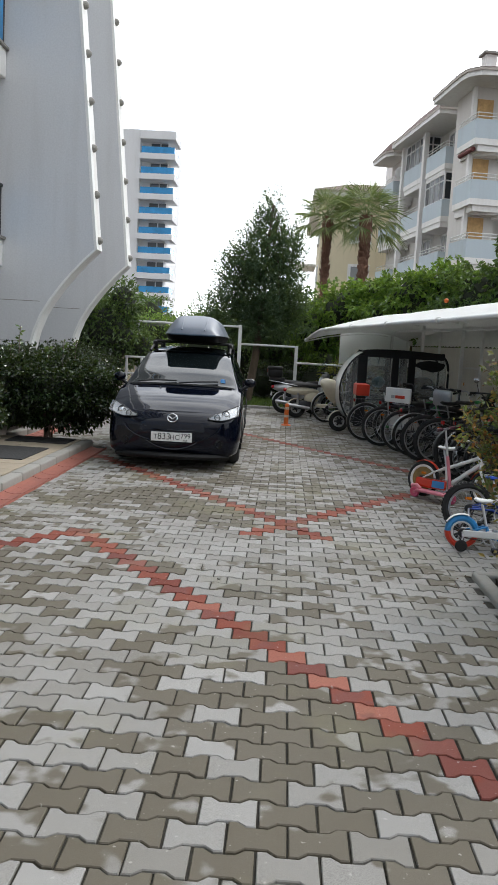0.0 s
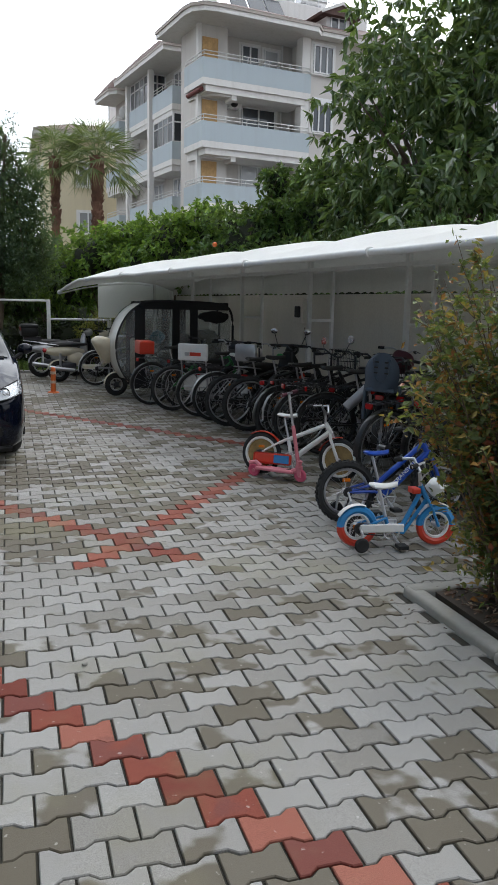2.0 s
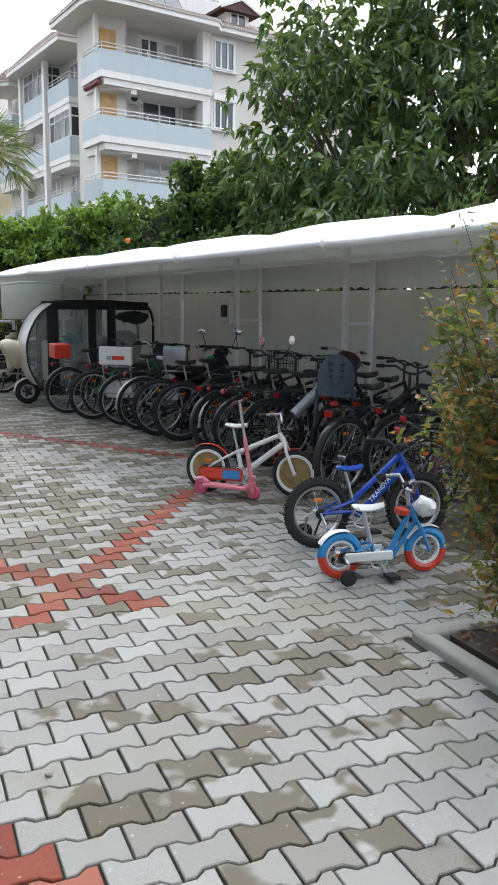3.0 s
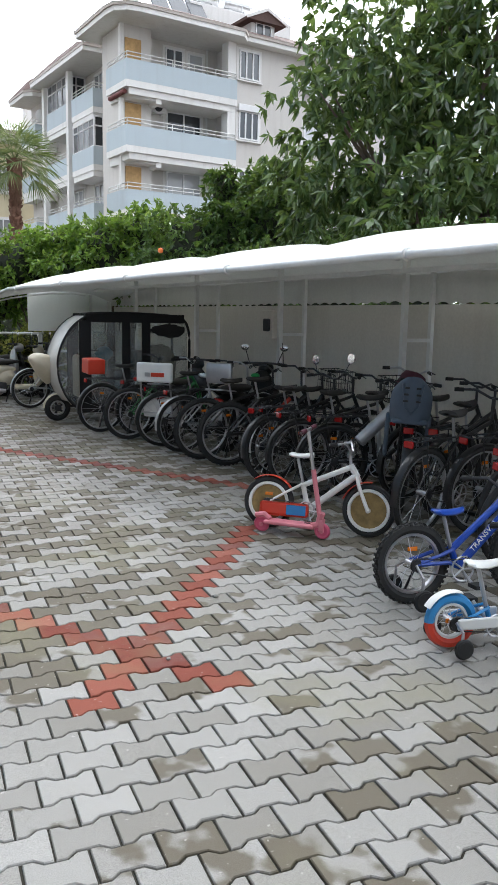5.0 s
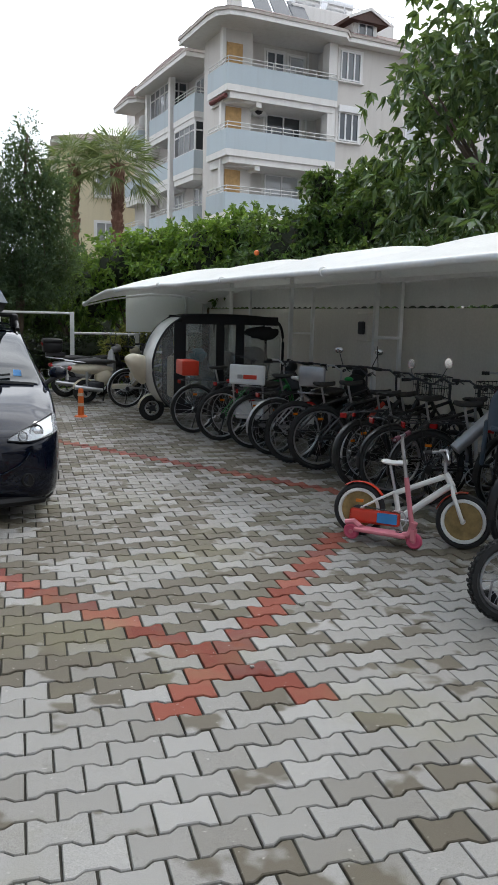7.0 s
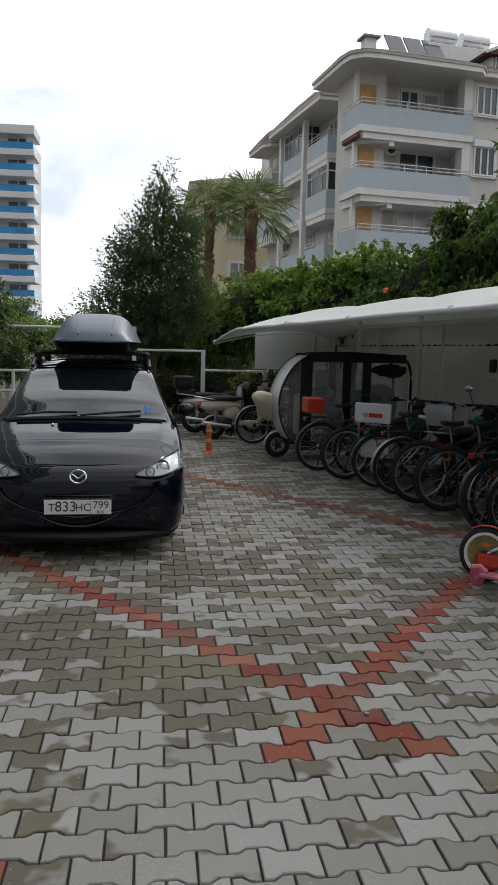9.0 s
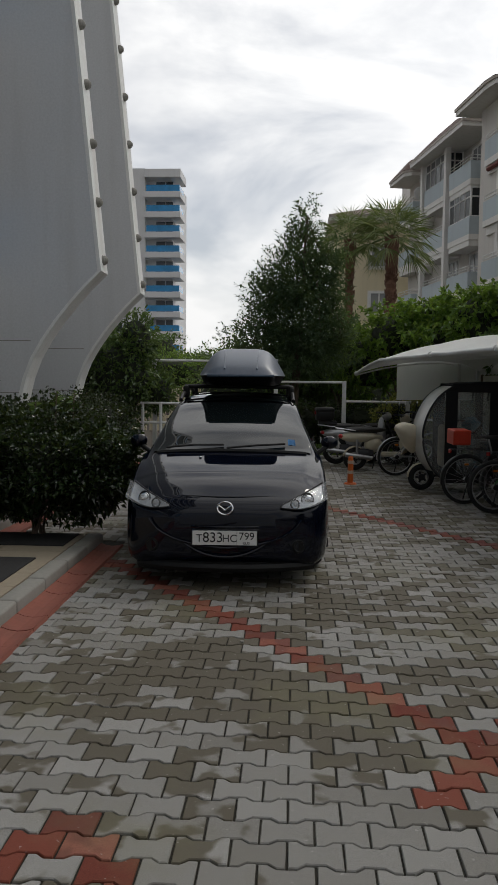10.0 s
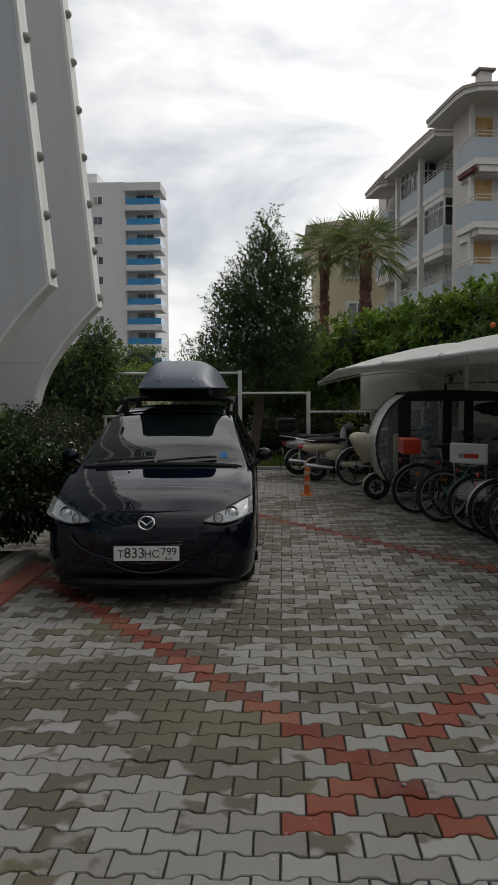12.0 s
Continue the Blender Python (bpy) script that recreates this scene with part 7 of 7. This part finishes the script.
# ---- covered cargo trike ----
M["sheet_silver"] = film_mat("silver_film", (0.75, 0.74, 0.70), 0.2, 0.15)
M["clear_film"] = film_mat("clear_film", (0.86, 0.88, 0.87), 0.84, 0.06)
M["black_cloth"] = simple("black_cloth", (0.010, 0.010, 0.011), 0.8, vary=0.3, bump=0.1)
M["tan_cloth"] = simple("tan_cloth", (0.20, 0.17, 0.13), 0.9, vary=0.3, scale=12, bump=0.2)
M["green_lamp"] = simple("green_lamp", (0.03, 0.35, 0.08), 0.3)
M["teal"] = simple("teal_plastic", (0.02, 0.16, 0.22), 0.5)


def motor_wheel(parent, y, r, fat, x=0.0, hub=None, name="wheel"):
    w = part(name, ring(B(), (x, y, r), (1, 0, 0), r - fat, fat, 30, 9, 0.95), M["rubber"], parent, "", True)
    part("rim", ring(B(), (x, y, r), (1, 0, 0), r - fat * 2, fat * 0.35, 30, 6, 2.0), M["alloy"], w, "", True)
    sp = B()
    for k in range(5):
        a = 2 * math.pi * k / 5
        cyl(sp, (x, y, r), (x, y + (r - fat * 1.9) * math.cos(a), r + (r - fat * 1.9) * math.sin(a)), 0.022, 0.014, 6)
    cyl(sp, (x - 0.05, y, r), (x + 0.05, y, r), 0.05, seg=14)
    part("cast_spokes", sp, M["dark_metal"] if hub is None else M[hub], w, "", True)
    return w


def trike():
    t = thing("cargo_trike", "three-wheeled scooter under a black and clear plastic rain cover", "trike", at_heading(1.99, 15.77, 183.0))
    line = [(-1.12, 0.30), (-1.14, 0.9), (-1.14, 1.36), (-1.08, 1.53), (-0.95, 1.61), (-0.3, 1.64), (0.30, 1.63), (0.52, 1.58), (0.72, 1.42), (0.86, 1.18), (0.93, 0.92), (0.90, 0.62), (0.78, 0.36), (0.62, 0.22)]
    dense = []
    for (a, b), (c, d) in zip(line, line[1:]):
        dense += [(a + (c - a) * k / 4, b + (d - b) * k / 4) for k in range(4)]
    dense.append(line[-1])
    for _ in range(3):
        dense = dense[:1] + [((a[0] + 2 * p[0] + c[0]) / 4, (a[1] + 2 * p[1] + c[1]) / 4) for a, p, c in zip(dense, dense[1:], dense[2:])] + dense[-1:]
    for sg in (1, -1):
        part("cover_hoop", tube(B(), [(sg * 0.39, y, z) for y, z in dense if y < 0.55], 0.022, 8), M["black_cloth"], t, "", True)
        part("front_hoop", tube(B(), [(sg * 0.39, y, z) for y, z in dense if y >= 0.5], 0.016, 8), M["black_cloth"], t, "", True)
        part("sill", box(B(), sg * 0.39 - 0.02, sg * 0.39 + 0.02, -1.12, 0.62, 0.16, 0.30, 0.015), M["black_cloth"], t)
        part("top_band", box(B(), sg * 0.395 - 0.012, sg * 0.395 + 0.012, -1.05, 0.50, 1.50, 1.63, 0.01), M["black_cloth"], t)
        for y0, y1 in ((0.42, 0.60), (-0.18, -0.05), (-0.50, -0.36)):
            part("cover_strip", box(B(), sg * 0.396 - 0.010, sg * 0.396 + 0.010, y0, y1, 0.24, 1.52, 0.008), M["black_cloth"], t, "black fabric strip")
        for y0, y1 in ((-0.05, 0.42), (-0.36, -0.18), (-1.1, -0.50)):
            if y0 < -1 and sg > 0:
                continue
            part("side_window", box(B(), sg * 0.394 - 0.002, sg * 0.394 + 0.002, y0 + 0.002, y1 - 0.002, 0.30, 1.50), M["clear_film"], t, "clear plastic window")
        nose = [p for p in dense if p[0] > 0.55]
        own = B()
        vs = [own.verts.new((sg * 0.388, y, z)) for y, z in nose] + [own.verts.new((sg * 0.388, 0.60, nose[-1][1])), own.verts.new((sg * 0.388, 0.60, nose[0][1]))]
        own.faces.new(vs)
        part("front_side_window", own, M["clear_film"], t, "clear plastic window")
    roof = [p for p in dense if p[1] > 1.5 and p[0] < 0.5]
    link_mesh("roof_cloth", grid_mesh("roof_cloth", len(roof) - 1, 6, lambda u, v: (-0.39 + 0.78 * v, roof[round(u * (len(roof) - 1))][0], roof[round(u * (len(roof) - 1))][1] + 0.02 * math.sin(math.pi * v)), 0.006), M["black_cloth"], t, "black fabric roof", True)
    fr = [p for p in dense if p[0] >= 0.45 and p[1] > 0.30]
    n = len(fr) - 1
    link_mesh("front_sheet", grid_mesh("front_sheet", n, 12, lambda u, v: (-0.385 + 0.77 * v, fr[round(u * n)][0] + 0.05 * math.sin(math.pi * v) + 0.008 * noise.noise(Vector((u * 9, v * 7, 0))), fr[round(u * n)][1]), 0.004), M["sheet_silver"], t, "creased silvery plastic windscreen", True)
    part("flap", blob(B(), (-0.40, -0.78, 1.38), (0.03, 0.26, 0.10), 0.5, 14), M["black_cloth"], t, "rolled-up door flap", True)
    # scooter beneath
    part("floor_body", box(B(), -0.30, 0.30, -1.0, 0.5, 0.22, 0.42, 0.06), M["black_plastic"], t, "", True)
    part("driver_seat", box(B(), -0.24, 0.24, -0.35, 0.05, 0.62, 0.78, 0.05), M["leather"], t, "", True)
    part("seat_back", box(B(), -0.22, 0.22, -0.45, -0.33, 0.72, 1.08, 0.05), M["leather"], t, "", True)
    part("seat_base", box(B(), -0.2, 0.2, -0.33, 0.02, 0.40, 0.63, 0.04), M["grey_seat"], t, "", True)
    part("leg_shield", box(B(), -0.26, 0.26, 0.46, 0.56, 0.35, 1.0, 0.05), M["cream"], t, "cream leg shield", True)
    part("handlebar", tube(B(), [(-0.32, 0.30, 1.08), (-0.12, 0.42, 1.08), (0, 0.45, 1.0), (0.12, 0.42, 1.08), (0.32, 0.30, 1.08)], 0.014, 8), M["dark_metal"], t, "", True)
    part("cargo_bundle", blob(B(), (0.02, -0.75, 0.78), (0.30, 0.30, 0.38), 0.35, 16), M["tan_cloth"], t, "tan cloth bundle", True)
    part("teal_bag", blob(B(), (0.0, 0.12, 1.02), (0.16, 0.13, 0.11), 0.2, 14), M["teal"], t, "teal bag", True)
    nose = blob(B(), (0.05, 1.04, 0.83), (0.22, 0.22, 0.27), 0.12, 30)
    for v in nose.verts:
        k = (v.co.z - 0.83) / 0.27
        v.co.x = 0.05 + (v.co.x - 0.05) * (0.78 + 0.36 * k)
        v.co.y = 1.04 + (v.co.y - 1.04) * (0.78 + 0.36 * k) + 0.06 * k
        v.co.z = 0.83 + (v.co.z - 0.83) * (0.72 if k > 0 else 1.0)
    part("nose_cowl", nose, M["cream"], t, "cream front cowl", True)
    part("front_fork", tube(B(), [(0.07, 0.75, 0.6), (0.09, 0.85, 0.2)], 0.02, 8), M["alloy"], t, "", True)
    mudguard(t, 0.85, 0.205, M["cream"], 0, 170, 0.05)
    motor_wheel(t, 0.85, 0.20, 0.048, name="front_wheel")
    for sg in (1, -1):
        motor_wheel(t, -0.75, 0.21, 0.05, sg * 0.33, name="rear_wheel")
    for y in (0.2, -0.02, -0.27):
        part("strap", tube(B(), [(-0.40, y, 1.5), (-0.405, y + 0.01, 1.42), (-0.40, y, 1.38)], 0.008, 5), M["black_cloth"], t)


trike()


# ---- mopeds ----
def moped(label, m, body, seat, box_mat=None, r=0.22, base=1.12, hubcap=None, mirrors=True, group="parked mopeds"):
    p = thing("moped", label, "moped", m, group)
    motor_wheel(p, 0, r, 0.055, name="rear_wheel")
    motor_wheel(p, base, r, 0.05, name="front_wheel")
    if hubcap:
        part("drive_cover", blob(B(), (-0.12, 0.10, r + 0.02), (0.05, 0.24, 0.12), 0.1, 16), M[hubcap], p, "pale drive cover", True)
    part("tail_body", blob(B(), (0, 0.10, 0.62), (0.13, 0.40, 0.10), 0.12, 24), M[body], p, "", True)
    part("side_panel", blob(B(), (0, 0.34, 0.48), (0.13, 0.17, 0.15), 0.1, 20), M[body], p, "", True)
    part("footboard", box(B(), -0.16, 0.16, 0.46, 0.86, 0.26, 0.34, 0.035), M[body], p, "", True)
    part("leg_shield", grid_mesh("leg_shield", 8, 8, lambda u, v: (-0.2 + 0.4 * u, 0.84 + 0.13 * v + 0.05 * math.sin(math.pi * u), 0.32 + 0.56 * v), 0.03) and blob(B(), (0, 0.90, 0.62), (0.19, 0.08, 0.32), 0.08, 16), M[body], p, "", True)
    part("seat", blob(B(), (0, 0.16, 0.755), (0.13, 0.40, 0.06), 0.1, 16), M[seat], p, "black padded seat", True)
    mudguard(p, base, r, M[body], 0, 150, 0.06)
    mudguard(p, 0, r, M[body], 60, 170, 0.06)
    part("steering_head", tube(B(), [(0, base, r), (0, base - 0.14, 0.72), (0, base - 0.22, 0.98)], 0.028, 8), M["dark_metal"], p, "", True)
    part("headlight_cowl", blob(B(), (0, base - 0.2, 0.96), (0.10, 0.10, 0.085), 0.1, 20), M[body], p, "", True)
    hb = part("handlebar", tube(B(), [(-0.33, base - 0.34, 1.02), (-0.12, base - 0.24, 1.03), (0.12, base - 0.24, 1.03), (0.33, base - 0.34, 1.02)], 0.014, 8), M["dark_metal"], p, "", True)
    for sg in (1, -1):
        part("grip", cyl(B(), (sg * 0.33, base - 0.34, 1.02), (sg * 0.22, base - 0.29, 1.025), 0.02, seg=10), M["rubber"], hb, "", True)
        if mirrors:
            part("mirror_stalk", tube(B(), [(sg * 0.2, base - 0.28, 1.03), (sg * 0.27, base - 0.26, 1.2)], 0.006, 5), M["dark_metal"], hb)
            part("mirror", blob(B(), (sg * 0.28, base - 0.26, 1.23), (0.06, 0.015, 0.042), 0, 12), M["chrome"], hb, "", True)
    part("tail_lamp", blob(B(), (0, -0.27, 0.63), (0.09, 0.05, 0.045), 0.05, 12), M["lamp_red"], p, "red tail lamp", True)
    part("plate_holder", box(B(), -0.09, 0.09, -0.31, -0.30, 0.42, 0.53, 0.004), M["plate"], p, "small number plate")
    part("exhaust", cyl(B(), (0.15, -0.2, 0.30), (0.15, 0.3, 0.24), 0.045, 0.035, 12), M["alloy"], p, "", True)
    part("engine", box(B(), -0.11, 0.11, 0.02, 0.34, 0.20, 0.40, 0.04), M["dark_metal"], p, "", True)
    part("rear_shock", tube(B(), [(0.11, 0.02, 0.22), (0.11, 0.02, 0.58)], 0.025, 8), M["alloy"], p, "", True)
    part("tail_rack", tube(B(), [(-0.1, 0.0, 0.74), (-0.1, -0.36, 0.78), (0.1, -0.36, 0.78), (0.1, 0.0, 0.74)], 0.01, 6), M["alloy"], p, "", True)
    part("stand", tube(B(), [(-0.1, 0.42, 0.3), (-0.18, 0.36, 0.012)], 0.012, 6), M["dark_metal"], p, "", True)
    if box_mat:
        bx = part("top_box", box(B(), -0.2, 0.2, -0.42, -0.06, 0.86, 1.08, 0.06), M[box_mat], p, "rounded black top box", True)
        part("top_box_lid", box(B(), -0.205, 0.205, -0.425, -0.055, 1.03, 1.13, 0.045), M[box_mat], bx, "", True)
        part("box_reflector", box(B(), -0.15, 0.15, -0.432, -0.424, 0.99, 1.05, 0.003), M["lamp_red"], bx, "red reflector")
        part("box_carrier", box(B(), -0.1, 0.1, -0.36, 0.0, 0.80, 0.859), M["dark_metal"], bx)
    return p


moped("cream moped with a black seat and round drive cover", at_heading(0.33, 18.35, 4), "cream", "leather", hubcap="white_gloss")
moped("grey motorcycle with black top box and red lamp", at_heading(0.03, 19.4, 4), "silver", "leather", "black_plastic", r=0.27, base=1.2)
moped("dark moped with a red and blue front beside the railing", at_heading(0.75, 19.75, 6), "dark_metal", "leather", r=0.24)
bicycle("grey bicycle between the mopeds and the trike", at_heading(0.98, 17.55, 12, 3), 0.34, frame="silver", group="bicycles in the shed", guards="silver")

es = moped("white electric moped with a white backrest board", at_heading(2.12, 13.2, 48), "dark_metal", "leather", r=0.20, base=1.15, mirrors=False)
part("backrest_board", box(B(), -0.24, 0.24, -0.40, -0.35, 0.80, 1.04, 0.02), M["white_gloss"], es, "white padded backrest")
part("board_print", box(B(), -0.04, 0.14, -0.4045, -0.4005, 0.87, 0.92, 0.001), M["red_gloss"], es, "red printed bar")
part("board_print", box(B(), -0.12, -0.05, -0.4045, -0.4005, 0.87, 0.92, 0.001), M["silver"], es)
part("rear_frame", tube(B(), [(-0.2, -0.36, 0.82), (-0.2, -0.30, 0.42), (0.2, -0.30, 0.42), (0.2, -0.36, 0.82)], 0.014, 8), M["alloy"], es, "", True)
part("cargo_tray", box(B(), -0.2, 0.2, -0.30, 0.0, 0.36, 0.60, 0.03), M["white_gloss"], es, "", True)
eb = moped("black electric moped with round mirrors and grey backrest", at_heading(2.6, 12.3, 40), "black_plastic", "leather", r=0.22, base=1.2)
part("backrest", box(B(), -0.17, 0.17, -0.26, -0.2, 0.84, 1.08, 0.03), M["silver"], eb, "grey padded backrest", True)
part("green_lamp", blob(B(), (0.1, 0.5, 0.90), (0.06, 0.04, 0.03), 0, 10), M["green_lamp"], eb, "green plastic lamp", True)
part("aerial", tube(B(), [(0.3, 0.9, 1.0), (0.34, 0.75, 1.3)], 0.005, 5), M["dark_metal"], eb)


# ---- green wrapped column and small things ----
def green_column():
    g = thing("wrapped_column", "round column wrapped in dark green artificial turf", "column")
    prof = [(0.0, 0.385), (0.12, 0.375), (0.16, 0.33), (0.3, 0.315), (0.8, 0.305), (1.6, 0.29), (2.7, 0.27)]
    own = B()
    rows = []
    for z, h in prof:
        rows.append([own.verts.new((2.01 + math.cos(a) * h, 4.88 + math.sin(a) * h, z + 0.03)) for a in [k * math.pi / 14 for k in range(28)]])
    for a, b in zip(rows, rows[1:]):
        for k in range(28):
            own.faces.new((a[k], a[(k + 1) % 28], b[(k + 1) % 28], b[k]))
    own.faces.new(rows[-1])
    own.faces.new(rows[0][::-1])
    part("turf_wrap", own, M["turf"], g, "", True)
    rs = np.random.RandomState(6)
    n = 9000
    z = rs.uniform(0.03, 2.7, n)
    h = np.interp(z, [p[0] for p in prof], [p[1] for p in prof])
    a = rs.uniform(0, 2 * math.pi, n)
    nx, ny = np.cos(a), np.sin(a)
    p = np.stack([2.01 + h * nx, 4.88 + h * ny, z + 0.03], 1)
    d = np.stack([nx + rs.normal(0, 0.4, n), ny + rs.normal(0, 0.4, n), rs.normal(-0.5, 0.4, n)], 1)
    link_mesh("turf_fibres", leaves_mesh("turf_fibres", p, d, 0.014, 0.004, rs), M["turf"], g)


M["turf"] = simple("green_turf", (0.008, 0.05, 0.014), 0.9, vary=0.4, scale=90, bump=0.6)
green_column()


tube_roll = part("cardboard_tube", cyl(B(), (2.72, 9.45, 0.55), (3.05, 9.4, 0.86), 0.055, 0.055, 16), M["silver"])
tagged(tube_roll, "grey rolled tube resting across the parked bicycles", "tube")
for x, y, s in ((0.72, 7.62, 0.02), (0.22, 6.9, 0.012), (-0.35, 5.2, 0.015), (0.9, 4.4, 0.012), (-1.1, 8.4, 0.014)):
    pb = part("pebble", blob(B(), (0, 0, s * 0.5), (s, s * 0.8, s * 0.6), 0.3, 8), M["concrete"], at=pose(x, y, 0.0), smooth=True)
    tagged(pb, "small grey pebble lying on the paving", "pebble")


# ---- paving stones ----
def paver_outline(g=0.0028):
    h = [(-0.1 + g, 0.0825), (-0.066, 0.0825), (-0.036, 0.058), (0.036, 0.058), (0.066, 0.0825), (0.1 - g, 0.0825)]
    return [(x, y - g) for x, y in h][::-1] + [(x, -y + g) for x, y in h]


def paver_data():
    top = paver_outline(0.0075)
    low = paver_outline(0.0042)
    n = len(top)
    vs = [(x, y, 0.0) for x, y in top] + [(x, y, -0.004) for x, y in low] + [(x, y, -0.03) for x, y in low]
    fs = [tuple(range(n))]
    for o in (0, n):
        fs += [(o + i, o + n + i, o + n + (i + 1) % n, o + (i + 1) % n) for i in range(n)]
    return vs, fs


P_V, P_F = paver_data()
paver_me = {}
for red in (False, True):
    me = bpy.data.meshes.new("paving_stone")
    me.from_pydata(P_V, [], P_F)
    me.materials.append(M["paver_red1"] if red else M["paver1"])
    paver_me[red] = me
paving = thing("paving", "grey interlocking concrete pavers with red zigzag lines", "paving", kind="structure")


def red_cell(k, x):
    """The zigzag lines of red stones over the rows k."""
    def near(c):
        return abs(x - c) < 0.06
    return (
        (0 <= k <= 17 and near(-0.196 + 0.1 * k))
        or (0 <= k <= 29 and near(0.404 - 0.1 * k))
        or (-40 <= k <= -2 and near(-1.796 - 0.1 * k))
        or (-12 <= k <= -2 and near(-1.396 + 0.1 * k))
        or (26 <= k <= 62 and near(4.804 - 0.1 * k))
        or (44 <= k <= 72 and near(-4.896 + 0.1 * k))
    )


pr = np.random.RandomState(11)
joined = {False: ([], []), True: ([], [])}
singles = 0
for k in range(-64, 100):
    y = 6.605 + 0.1405 * k
    for i in range(-24, 30):
        x = -0.196 + 0.1 * (k % 2) + 0.2 * i
        left = -2.40 if y < 11.4 else -3.6
        if x < left or x > 5.0 or y > 20.5 or (x > 1.47 and y < 5.74):
            continue
        red = red_cell(k, x)
        half = k % 2 and y < 11.4 and abs(x + 2.296) < 0.02
        z, tx, ty = pr.uniform(-0.004, 0.001), pr.uniform(-0.9, 0.9), pr.uniform(-0.9, 0.9)
        m = pose(x + pr.uniform(-0.001, 0.001), y + pr.uniform(-0.001, 0.001), z, tx, ty, pr.uniform(-0.7, 0.7))
        if 2.6 < y < 5.6 and -1.2 < x < 1.35 and singles < 300:
            singles += 1
            link_mesh("paving_stone", paver_me[red], None, paving, at=m)
            continue
        for mm in (m, m @ Matrix.Translation((-0.15, 0, 0)) @ Matrix.Diagonal((0.5, 1, 1, 1))) if half else (m,):
            vs, fs = joined[red]
            o = len(vs)
            vs += [tuple(mm @ Vector(p)) for p in P_V]
            fs += [tuple(o + q for q in f) for f in P_F]
for red, name in ((False, "grey_paving_stones"), (True, "red_paving_stones")):
    me = bpy.data.meshes.new(name)
    me.from_pydata(joined[red][0], [], joined[red][1])
    ob = link_mesh(name, me, M["paver_red"] if red else M["paver"], paving)
    tagged(ob, kind="stuff")
